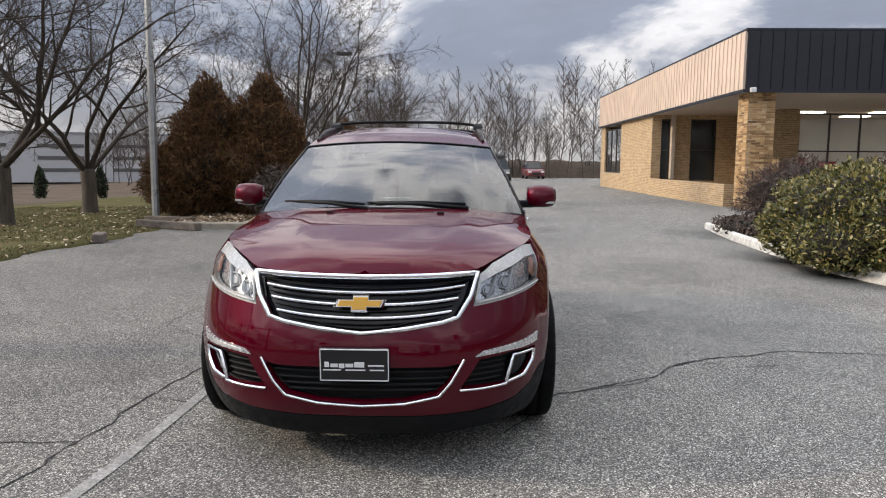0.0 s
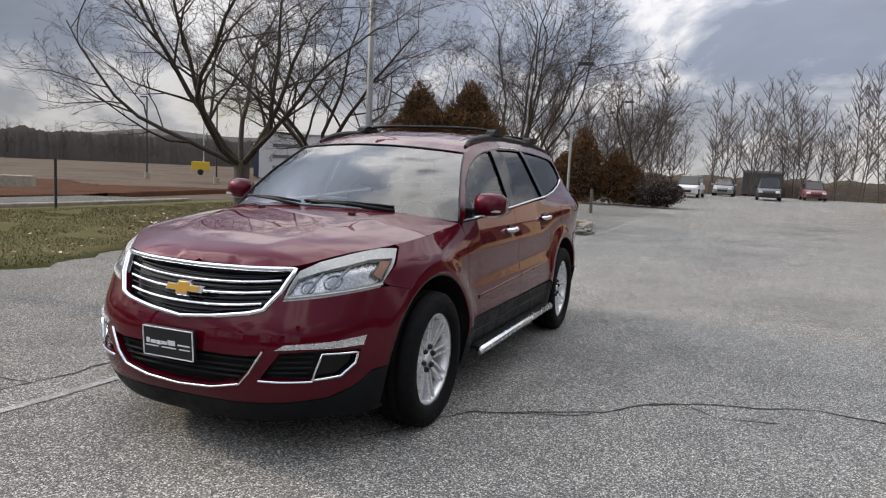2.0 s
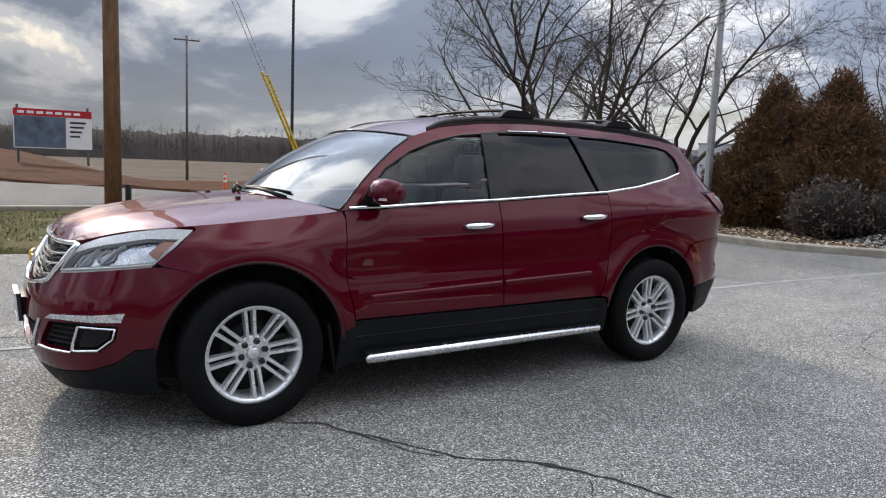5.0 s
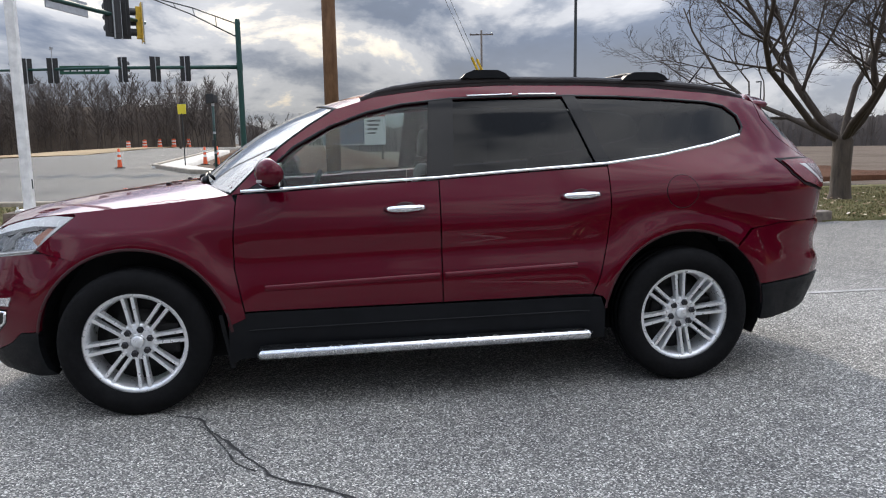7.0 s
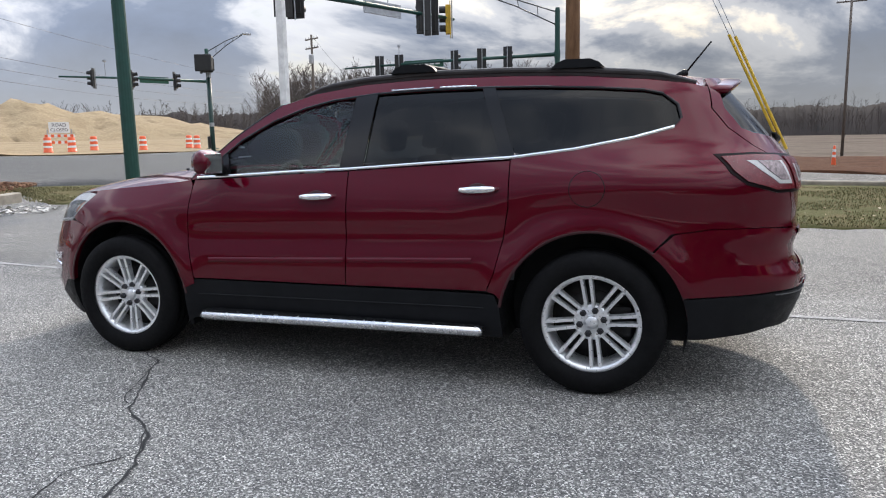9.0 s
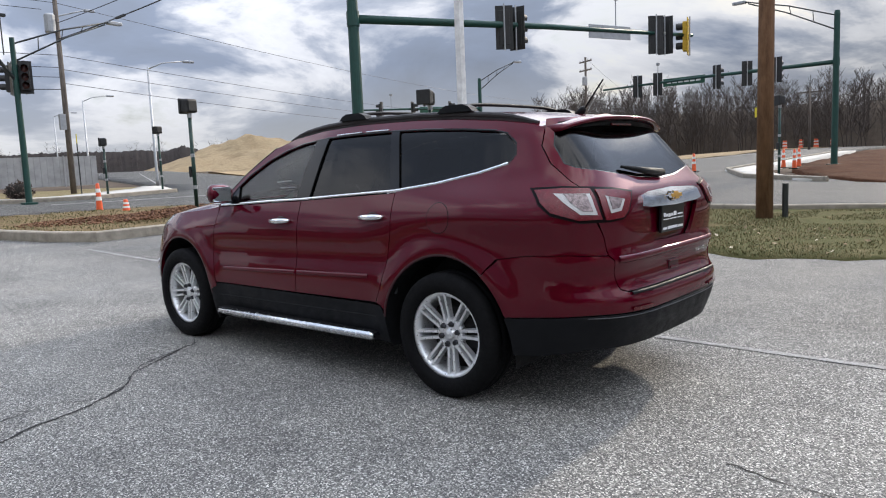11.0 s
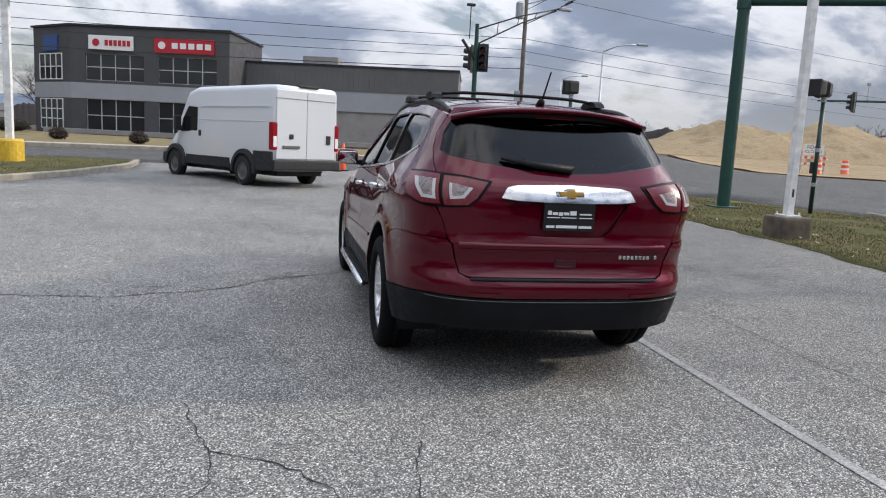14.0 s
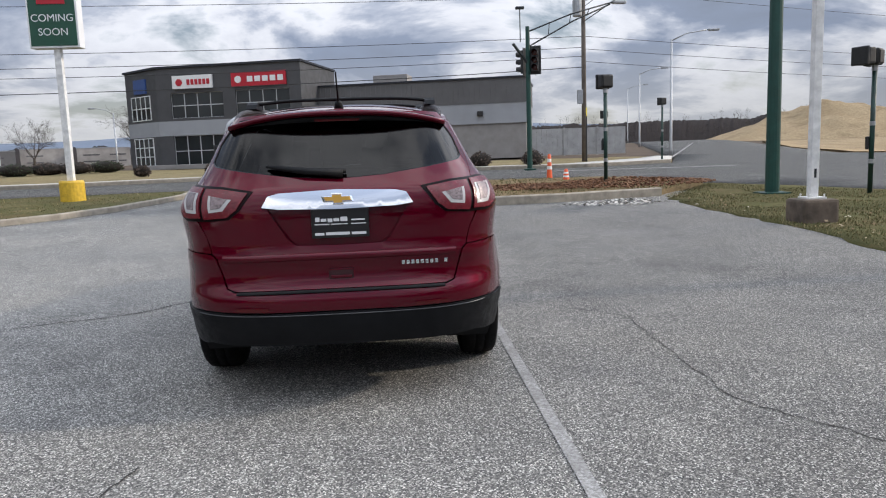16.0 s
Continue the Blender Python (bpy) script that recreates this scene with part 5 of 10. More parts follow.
def motor_shop():
    """A grey two-storey shop with a long lower wing, standing at an angle."""
    ang = math.degrees(math.atan2(-0.25, 0.968))
    b = thing("motorcycle_shop", pose(5.3, -48.3, 0.75, 0, 0, ang), "grey clad two-storey shop with a long metal-clad wing", "building")
    # local x along the front to the camera's left, y towards the street
    F = lambda x, y, z: pose(x, y, z)
    T, Wd = 7.5, 11.4
    B0, B1 = 2.5, 3.6
    wall_block("wall", 0, Wd, -8, -0.3, 0, B0, DARK_CLAD, b)
    wall_block("wall", 0, Wd, -8, -0.3, B1, T, DARK_CLAD, b)
    wall_block("band", 0, Wd, -8, -0.26, B0, B1, BAND_CLAD, b)
    for x0, x1 in ((0, 0.9), (5.1, 6.1), (10.3, Wd)):
        wall_block("pier", x0, x1, -0.3, 0.0, 0, B0, DARK_CLAD, b)
        wall_block("pier", x0, x1, -0.3, 0.0, B1, T, DARK_CLAD, b)
    for x0, x1 in ((0.9, 5.1), (6.1, 10.3)):
        wall_block("wall", x0, x1, -0.3, 0.0, 0, 0.2, DARK_CLAD, b)
        wall_block("wall", x0, x1, -0.3, 0.0, 5.65, T, DARK_CLAD, b)
        wall_block("wall", x0, x1, -0.3, 0.0, B1, 3.8, DARK_CLAD, b)
        window_unit(b, x0, x1, 0.2, B0, 4, 2, PALE_FRAME, SHOP_DARK, F(0, -0.15, 0))
        window_unit(b, x0, x1, 3.8, 5.65, 4, 2, PALE_FRAME, SHOP_DARK, F(0, -0.15, 0))
    wall_block("band", 0, Wd, -0.26, 0.03, B0, B1, BAND_CLAD, b)
    # cut corner at the far end
    c = pose(Wd, 0.0, 0, 0, 0, -30)
    wall_block("corner_wall", 0, 4.6, -0.3, 0.0, 0, B0, DARK_CLAD, b, m=c)
    wall_block("corner_wall", 0, 4.6, -0.3, 0.0, B1, T, DARK_CLAD, b, m=c)
    wall_block("corner_band", 0, 4.6, -0.28, 0.02, B0, B1, BAND_CLAD, b, m=c)
    window_unit(b, 1.0, 3.8, 0.3, 2.4, 4, 3, SIGN_WHITE, SHOP_DARK, c @ pose(0, 0.02, 0))
    window_unit(b, 1.0, 3.8, 3.8, 5.6, 4, 2, SIGN_WHITE, SHOP_DARK, c @ pose(0, 0.02, 0))
    bm = bmesh.new()
    prism(bm, [(-0.12, 0.12), (-0.12, -8), (Wd + 4.2, -8), (Wd + 4.2, -2.3), (Wd + 0.05, 0.12)], T, T + 0.14)
    part("roof_edge", bm, NAVY_METAL, b)
    # signs: plain shapes in their colours
    for x0, x1, z0, z1, mat in ((6.8, 10.0, 5.9, 6.9, SIGN_WHITE), (1.05, 5.3, 5.9, 6.9, SIGN_RED)):
        bm = bmesh.new()
        box(bm, x0, x1, 0.0, 0.16, z0, z1, 0.02)
        sign = part("sign_board", bm, mat, b, "white sign board" if mat is SIGN_WHITE else "red sign board")
        # plain shapes in place of the lettering and the emblem
        n, ink = (6, SIGN_RED) if mat is SIGN_WHITE else (5, SIGN_WHITE)
        for k in range(n):
            bm = bmesh.new()
            w = (x1 - x0 - 1.3) / n
            box(bm, x0 + 0.2 + w * k, x0 + 0.2 + w * (k + 0.74), 0.16, 0.19, z0 + 0.3, z1 - 0.3, 0.02)
            part("sign_bar", bm, ink, sign)
        bm = bmesh.new()
        turned(bm, [(0.26, 0), (0.26, 0.03), (0.0001, 0.03)], 16, "z", pose(x1 - 0.55, 0.16, (z0 + z1) / 2, -90))
        part("sign_mark", bm, ink, sign)
    bm = bmesh.new()
    box(bm, 1.4, 3.2, 0.0, 0.12, 5.8, 6.9, 0.02)
    part("sign_board", bm, SIGN_BLUE, b, "blue sign board", m=c)
    # the wing, set back
    w0, w1, dep = -16.0, 0.0, -3.9
    wall_block("wing_wall", w0, w1, dep - 9, dep, 0, 2.6, BLOCK_WALL, b)
    wall_block("wing_band", w0 - 0.05, w1, dep - 9, dep + 0.12, 2.6, 4.1, BAND_CLAD, b)
    wall_block("wing_cladding", w0 - 0.08, w1, dep - 9, dep + 0.15, 4.1, 5.9, GREY_CLAD, b)
    bm = bmesh.new()
    for k in range(40):
        x = w0 + 0.2 + 0.4 * k
        box(bm, x, x + 0.08, dep + 0.15, dep + 0.19, 4.1, 5.85)
    tagged(part("cladding_ribs", bm, GREY_CLAD, b), kind="stuff")
    bm = bmesh.new()
    box(bm, w0 - 0.15, w1, dep - 9, dep + 0.26, 5.9, 6.02)
    part("wing_roof_edge", bm, NAVY_METAL, b)
    wall_block("door", -2.6, -1.5, dep - 0.05, dep + 0.04, 0, 2.3, DARK_FRAME, b)
    for x in (-4.4, -12.6):
        bm = bmesh.new()
        box(bm, x - 0.22, x + 0.22, dep + 0.1, dep + 0.4, 3.2, 3.55, 0.05)
        part("wall_lamp", bm, DARK_FRAME, b)
    bm = bmesh.new()
    box(bm, -6.4, -3.6, dep - 5, dep - 3, 5.9, 6.9, 0.04)
    part("roof_unit", bm, BLOCK_WALL, b)
    bm = bmesh.new()
    box(bm, -13, 12.8, 0.2, 1.2, 0, 0.35, 0.03)
    part("front_wall", bm, BLOCK_WALL, b)
    return b


motor_shop()


def plank_fence(x0, y0, x1, y1, tall, label):
    ln, ang = math.dist((x0, y0), (x1, y1)), math.degrees(math.atan2(y1 - y0, x1 - x0))
    ob = thing("fence", pose(x0, y0, float(lie(x0, y0)), 0, 0, ang), label, "fence")
    bm = bmesh.new()
    box(bm, 0.01, 0.37, -0.02, 0.02, 0.05, tall)
    box(bm, 0.0, 0.05, -0.035, 0.035, 0.05, tall)
    me = part("board", bm, FENCE, ob).data
    for k in range(1, int(ln / 0.38)):
        child("board", me, ob, m=pose(0.38 * k, 0, 0))
    for k in range(int(ln / 2.4) + 1):
        bm = bmesh.new()
        box(bm, 2.4 * k - 0.05, 2.4 * k + 0.05, -0.14, -0.04, 0, tall + 0.05)
        part("post", bm, FENCE, ob)
    return ob


FENCE = worn("grey_fence", (0.36, 0.36, 0.35), 0.7, 0, 0.2, 2, 0.2, 30)
plank_fence(-11.4, -47.4, -18.3, -46.2, 2.0, "grey upright-board fence beside the shop")


def far_shed(name, az, dist, width, depth, tall, eye, label, wall, band, z0=-1.4, marks=True):
    x, y = eye[0] - dist * math.sin(radians(az)), eye[1] + dist * math.cos(radians(az))
    b = thing(name, pose(x, y, z0, 0, 0, az), label, "building")
    wall_block("wall", -width / 2, width / 2, 0, depth, 0, tall, wall, b)
    bm = bmesh.new()
    box(bm, -width / 2 - 0.1, width / 2 + 0.1, -0.1, depth, tall, tall + 0.25)
    part("roof_edge", bm, BAND_CLAD, b)
    if marks:
        for r in range(3):
            for k in range(int(width / 9)):
                bm = bmesh.new()
                xa = -width / 2 + 2 + 9 * k
                box(bm, xa, xa + 5.5, -0.08, 0.05, tall * (0.22 + 0.25 * r), tall * (0.22 + 0.25 * r) + 0.45)
                part("window_strip", bm, band, b)
    return b


STORE_WALL = worn("store_wall", (0.30, 0.28, 0.26), 0.7, 0, 0.35, 0.25, 0, 10)
PALE_CLAD = worn("pale_cladding", (0.50, 0.50, 0.51), 0.6, 0, 0.06, 0.3, 0, 10)
far_shed("warehouse", 27, 110, 34, 20, 6.4, (0.4, -5.8), "long pale warehouse beyond the road", PALE_CLAD, GREY_CLAD)
far_shed("warehouse", 34.3, 118, 12, 20, 4.9, (2.54, -5.29), "navy warehouse block beyond the road", worn("navy_block", (0.02, 0.028, 0.06), 0.5, 0, 0.1, 0.4, 0, 10), SIGN_WHITE)
far_shed("store_building", -160.2, 300, 18, 25, 9.3, (0, 6.5), "pale low store building far across the street", STORE_WALL, DARK_CLAD, -2.4, True)
far_shed("store_building", -156.6, 310, 17, 25, 9.6, (0, 6.5), "pale low store building far across the street", STORE_WALL, GREY_CLAD, -2.4, True)
far_shed("store_building", -152.8, 290, 20, 25, 8.8, (0, 6.5), "grey low store building far across the street", GREY_CLAD, DARK_CLAD, -2.4, True)
scrub_bank("far_wood_bank", -186, -138, 370, 14.5, 21, "distant brown wooded slope behind the stores", HAZE_WOOD, -2.0, 80)
far_woods("far_woods", -186, -138, 340, 9.0, 200, 22, "bare trees round the far stores", -2.4, 24, twigs=10, thin=0.9)
drape("far_lawn", [(19.5, -48.5), (70, -41), (110, -60), (140, -130), (60, -150), (26, -70)], 0.05, 4.0, TURF, "dull green lawn falling away across the street", "grass", bumpy=0.08)
bare_tree("bare_tree", 24.2, -72, [(a, 60 + 6 * (a % 100 > 50), 4.4) for a in range(0, 360, 45)], 1.0, 0.14, 71, "small bare tree beside the shop", 3, (9, 8, 6), 0.04, "street trees")
bare_tree("bare_tree", 39.5, -82, [(a, 56, 4.0) for a in range(10, 370, 60)], 1.2, 0.13, 72, "small bare tree on the far lawn", 3, (9, 8, 6), 0.03, "street trees")
bare_tree("bare_tree", 49.0, -86, [(a, 54, 4.2) for a in range(30, 390, 60)], 1.2, 0.13, 73, "small bare tree on the far lawn", 3, (9, 8, 6), 0.03, "street trees")
for i in range(14):
    x, y = 18.5 + 1.75 * i, -45.4 + 0.40 * i + 0.3 * (i % 2)
    bush("brown_shrub", x, y, [(0, 0, 0.36, 1.25, 0.7, 0.44)], 1100, 0.07, DULL if i % 3 else DARK_GREEN, "low clipped hedge shrub beyond the far pavement", "shrub", 80 + i, False, 0.5, "hedge shrubs", 0.88)
far_shed("shed_building", -0.75, 88, 4, 6, 2.4, (2.5, -5.3), "dark shed behind the parked cars", GREY_CLAD, GREY_CLAD, 0, False)


def text_part(words, size, parent, m, material, name="lettering", extrude=0.004):
    cu = bpy.data.curves.new(name, "FONT")
    cu.body, cu.size, cu.extrude, cu.align_x, cu.align_y = words, size, extrude, "CENTER", "CENTER"
    tmp = bpy.data.objects.new(name, cu)
    scene.collection.objects.link(tmp)
    me = bpy.data.meshes.new_from_object(tmp.evaluated_get(bpy.context.evaluated_depsgraph_get()))
    bpy.data.objects.remove(tmp)
    me.materials.clear()
    me.materials.append(material)
    return child(name, me, parent, m=m)


# ---- poles, signals, signs ----
DARK_POST = worn("dark_green_post", (0.010, 0.040, 0.032), 0.5, 0, 0.4, 5, 0.15, 60)
GREEN_STEEL = worn("green_pole_paint", (0.007, 0.050, 0.038), 0.5, 0, 0.2, 4, 0.1, 60)
BLACK_STEEL = worn("black_pole_paint", (0.020, 0.024, 0.024), 0.5, 0, 0.2, 5, 0.1, 60)
WHITE_STEEL = worn("white_pole_paint", (0.72, 0.71, 0.69), 0.5, 0, 0.22, 7, 0.15, 40)
GALV = worn("galvanised_steel", (0.40, 0.41, 0.42), 0.45, 0.7, 0.15, 6, 0.1, 60)
POLE_WOOD = bark_material("pole_wood", (0.115, 0.058, 0.030), (0.27, 0.150, 0.082))
OLD_WOOD = bark_material("old_pole_wood", (0.075, 0.062, 0.052), (0.165, 0.14, 0.118))
YELLOW = worn("yellow_paint", (0.62, 0.40, 0.03), 0.5, 0, 0.25, 8, 0.15, 50)
ORANGE = worn("orange_plastic", (0.72, 0.11, 0.03), 0.5, 0, 0.12, 8, 0.05, 50)
CONE_WHITE = Mat("cone_band", (0.75, 0.75, 0.73), 0.5).m
SIGNAL_BLACK = worn("signal_black", (0.016, 0.016, 0.016), 0.55, 0, 0.2, 8, 0.1, 60)
LENS_DARK = Mat("signal_lens", (0.05, 0.012, 0.010), 0.2).m
SIGN_YELLOW = Mat("sign_yellow", (0.70, 0.58, 0.03), 0.5).m


def z_at(x, y):
    return float(lie(x, y))


def signal_head(parent, m, housing=None):
    """A three-lamp signal with backing plate, hoods and lenses; it faces -y."""
    h = child("signal_head", None, parent, m=m)
    bm = bmesh.new()
    box(bm, -0.17, 0.17, -0.10, 0.10, -0.53, 0.53, 0.02)
    box(bm, -0.27, 0.27, 0.06, 0.085, -0.66, 0.66)
    part("housing", bm, housing or SIGNAL_BLACK, h)
    for k in (-1, 0, 1):
        bm = bmesh.new()
        n = 14
        rows = [[bm.verts.new((r * math.cos(a), y, 0.345 * k + r * math.sin(a))) for a in np.linspace(-0.6, math.pi + 0.6, n)] for r, y in ((0.15, -0.10), (0.15, -0.34), (0.142, -0.34), (0.142, -0.10))]
        for A, B in zip(rows, rows[1:]):
            for j in range(n - 1):
                bm.faces.new((A[j], A[j + 1], B[j + 1], B[j]))
        part("hood", bm, SIGNAL_BLACK, h)
        bm = bmesh.new()
        turned(bm, [(0.145, 0), (0.10, 0.02), (0.0001, 0.03)], 16, "z", pose(0, -0.10, 0.345 * k, 90))
        part("lens", bm, LENS_DARK, h, smooth=True)
    bm = bmesh.new()
    tube(bm, [(0, 0.14, -0.7), (0, 0.14, 0.7)], 0.025, 6)
    part("bracket", bm, GALV, h)
    return h


def mast(name, x, y, top, arm_z, end, heads, green_to, label, plates=(), truss=None, r=0.16, z0=None):
    """A signal mast with a long arm. heads: share of the arm, facing (degrees), yellow or not."""
    z = z_at(x, y) if z0 is None else z0
    ob = thing(name, pose(x, y, z), label, "traffic signal", "signal masts")
    bm = bmesh.new()
    tube(bm, [(0, 0, 0), (0, 0, 0.05), (0, 0, 0.06), (0, 0, green_to - z), (0, 0, top - z)], [r * 1.75, r * 1.75, r, r * 0.88, r * 0.72], 16)
    box(bm, -r * 1.9, r * 1.9, -r * 1.9, r * 1.9, -0.05, 0.05)
    part("pole", bm, GREEN_STEEL, ob, smooth=False)
    if end is not None:
        e = Vector((end[0] - x, end[1] - y, end[2] - z))
        s = Vector((0, 0, arm_z - z))
        bm = bmesh.new()
        tube(bm, [s, s.lerp(e, 0.5) + Vector((0, 0, 0.06)), e], [r * 0.72, r * 0.55, r * 0.36], 12)
        part("arm", bm, GREEN_STEEL, ob, smooth=True)
        bm = bmesh.new()
        tube(bm, [s - Vector((0, 0, 0.2)), s + Vector((0, 0, 0.2))], r * 1.05, 14)
        part("arm_collar", bm, GREEN_STEEL, ob)
        for f, face, yel in heads:
            p = s.lerp(e, f)
            signal_head(ob, Matrix.Translation(p) @ pose(0, 0, -0.05, 0, 0, face), YELLOW if yel else None)
        for f, ln, mat, face in plates:
            p = s.lerp(e, f)
            bm = bmesh.new()
            box(bm, -ln / 2, ln / 2, -0.02, 0.02, -0.25, 0.2, 0.01)
            pl = part("street_sign", bm, mat, ob, "green street sign" if mat is SIGN_GREEN else "grey back of a sign", m=Matrix.Translation(p) @ pose(0, 0, 0, 0, 0, face))
            if mat is SIGN_GREEN:
                bm = bmesh.new()
                for k in range(6):
                    box(bm, -ln / 2 + 0.25 + k * (ln - 0.4) / 6, -ln / 2 + 0.15 + (k + 0.8) * (ln - 0.4) / 6 + 0.08, 0.02, 0.03, -0.10, 0.06)
                part("sign_bars", bm, SIGN_WHITE, pl)
        bm = bmesh.new()
        p = s.lerp(e, 0.72)
        tube(bm, [p, p + Vector((0, 0, 1.1))], 0.02, 6)
        box(bm, p.x - 0.10, p.x + 0.10, p.y - 0.06, p.y + 0.06, p.z + 1.05, p.z + 1.2)
        part("sensor", bm, GALV, ob)
    if truss is not None:
        dx, dy, up = truss
        bm = bmesh.new()
        a0, a1 = Vector((0, 0, top - z - 0.25)), Vector((0, 0, top - z - 0.95))
        b0 = Vector((dx, dy, top - z + up))
        b1 = b0 - Vector((dx * 0.04, dy * 0.04, 0.12))
        tube(bm, [a0, a0.lerp(b0, 0.5) + Vector((0, 0, 0.12)), b0], 0.035, 8)
        tube(bm, [a1, a1.lerp(b1, 0.55) + Vector((0, 0, 0.12)), b1], 0.035, 8)
        for f in (0.25, 0.5, 0.72):
            tube(bm, [a0.lerp(b0, f) + Vector((0, 0, 0.1)), a1.lerp(b1, f) + Vector((0, 0, 0.1))], 0.02, 6)
        part("lamp_arm", bm, BLACK_STEEL, ob, smooth=True)
        bm = bmesh.new()
        d = Vector((dx, dy, 0)).normalized()
        box(bm, -0.35, 0.35, -0.13, 0.13, -0.09, 0.07, 0.04, Matrix.Translation(b0 + d * 0.3) @ pose(0, 0, 0, 0, 0, math.degrees(math.atan2(d.y, d.x))))
        part("lamp_head", bm, GALV, ob)
    return ob


mast("signal_mast", -9.95, -11.0, 6.1, 5.42, (-22.9, -6.75, 5.65), [(0.375, -50, False), (0.415, -85, False), (0.86, -50, False), (0.90, -85, False), (0.975, 18, True)], 6.0, "tall green signal mast with a long arm over the street", [(0.70, 1.9, GALV, 162)], None, 0.17)
mast("signal_mast", -37.1, -5.2, 8.05, 5.55, (-38.2, -18.8, 5.45), [(0.33, -60, False), (0.45, -110, False), (0.72, -75, False), (0.82, -60, False), (0.21, -100, False)], 7.9, "green signal mast across the junction", [(0.60, 2.6, SIGN_GREEN, -95)], (-0.3, -4.6, 1.2), 0.16)
mast("signal_mast", -43.2, -32.6, 7.9, 5.5, (-33.0, -36.5, 5.4), [(0.25, 200, False), (0.55, 200, False), (0.8, 20, False)], 7.8, "green signal mast at the far corner", [(0.4, 2.2, SIGN_GREEN, 160)], (-3.2, 1.2, 1.4), 0.16)
m3 = mast("signal_mast", -7.4, -28.5, 7.1, 5.5, None, [], 4.5, "green signal mast on the straw verge", (), (-4.4, -0.8, 1.2), 0.13)
signal_head(m3, pose(-0.32, 0.1, 5.15, 0, 0, 160))
signal_head(m3, pose(0.15, -0.35, 5.1, 0, 0, 60))
bm = bmesh.new()
tube(bm, [(0, 0, 5.0), (0.75, 0.25, 5.9)], 0.07, 8)
tube(bm, [(0.35, 0, 6.0), (0.35, 0, 7.5)], 0.025, 6)
box(bm, 0.15, 0.55, -0.1, 0.1, 7.5, 7.62, 0.02)
part("side_arm", bm, BLACK_STEEL, m3)


def walk_signal(x, y, top, face, label, heads=1, z=None):
    z0 = z_at(x, y) + 0.1 if z is None else z
    ob = thing("crossing_signal", pose(x, y, z0, 0, 0, face), label, "traffic signal", "crossing signals")
    bm = bmesh.new()
    tube(bm, [(0, 0, -0.1), (0, 0, top - z0 - 0.42)], 0.056, 10)
    part("post", bm, DARK_POST, ob, smooth=True)
    bm = bmesh.new()
    for zz in (0.62, 1.5):
        tube(bm, [(0, 0, zz), (0, 0, zz + 0.10)], 0.064, 10)
    part("band", bm, GALV, ob, "bright steel band")
    bm = bmesh.new()
    tube(bm, [(0, 0, top - z0 - 0.5), (0, 0, top - z0 - 0.36)], 0.068, 10)
    part("collar", bm, GALV, ob)
    for k in range(heads):
        bm = bmesh.new()
        box(bm, -0.19, 0.19, -0.13, 0.13, -0.19, 0.19, 0.05)
        box(bm, -0.21, 0.21, -0.20, -0.12, -0.21, 0.21, 0.03)
        box(bm, -0.16, 0.16, 0.12, 0.15, -0.15, 0.15, 0.02)
        part("head", bm, SIGNAL_BLACK, ob, m=pose(0.42 * k, -0.1 * k, top - z0 - 0.18, 0, 0, 70 * k))
    bm = bmesh.new()
    box(bm, -0.07, 0.07, -0.13, -0.05, 0.95, 1.25, 0.02)
    part("push_button", bm, SIGNAL_BLACK, ob)
    return ob


walk_signal(-6.76, -14.4, 3.42, 15, "green crossing signal post on the soil island", 1, 0.33)
walk_signal(-11.78, -9.93, 3.42, 40, "green crossing signal post on the grass verge", 2)
walk_signal(-15.8, -33.2, 3.9, 15, "green crossing signal post on the far pavement", 1)
walk_signal(-12.0, -31.4, 3.2, 60, "green crossing signal post on the far pavement", 1)
walk_signal(-29.5, -5.6, 3.6, 60, "green crossing signal post at the junction", 1)


def street_lamp(x, y, tall, dx, dy, label):
    z = z_at(x, y)
    ob = thing("street_lamp", pose(x, y, z), label, "street lamp", "street lamps")
    bm = bmesh.new()
    tube(bm, [(0, 0, 0), (0, 0, 0.4), (0, 0, tall)], [0.13, 0.095, 0.06], 10)
    part("post", bm, GALV, ob, smooth=True)
    bm = bmesh.new()
    tube(bm, [(0, 0, tall - 0.1), (dx * 0.4, dy * 0.4, tall + 0.32), (dx, dy, tall + 0.5)], [0.045, 0.04, 0.035], 8)
    part("arm", bm, GALV, ob, smooth=True)
    bm = bmesh.new()
    box(bm, -0.34, 0.34, -0.13, 0.13, -0.08, 0.08, 0.05, Matrix.Translation((dx * 1.12, dy * 1.12, tall + 0.48)) @ pose(0, 0, 0, 0, 0, math.degrees(math.atan2(dy, dx))))
    part("lamp_head", bm, GALV, ob)
    return ob


street_lamp(-18.8, -39.4, 7.3, -2.3, 0.3, "grey street lamp at the street corner")
street_lamp(-27.0, -68.0, 7.4, -2.2, 0.4, "grey street lamp further down the street")
street_lamp(-36.0, -98.0, 7.6, -2.2, 0.4, "grey street lamp further down the street")
street_lamp(27.5, -74.0, 5.4, 1.8, 0.4, "grey street lamp beside the far lawn")
street_lamp(62.0, -120.0, 7.0, 1.4, 0.4, "grey street lamp beyond the shop")


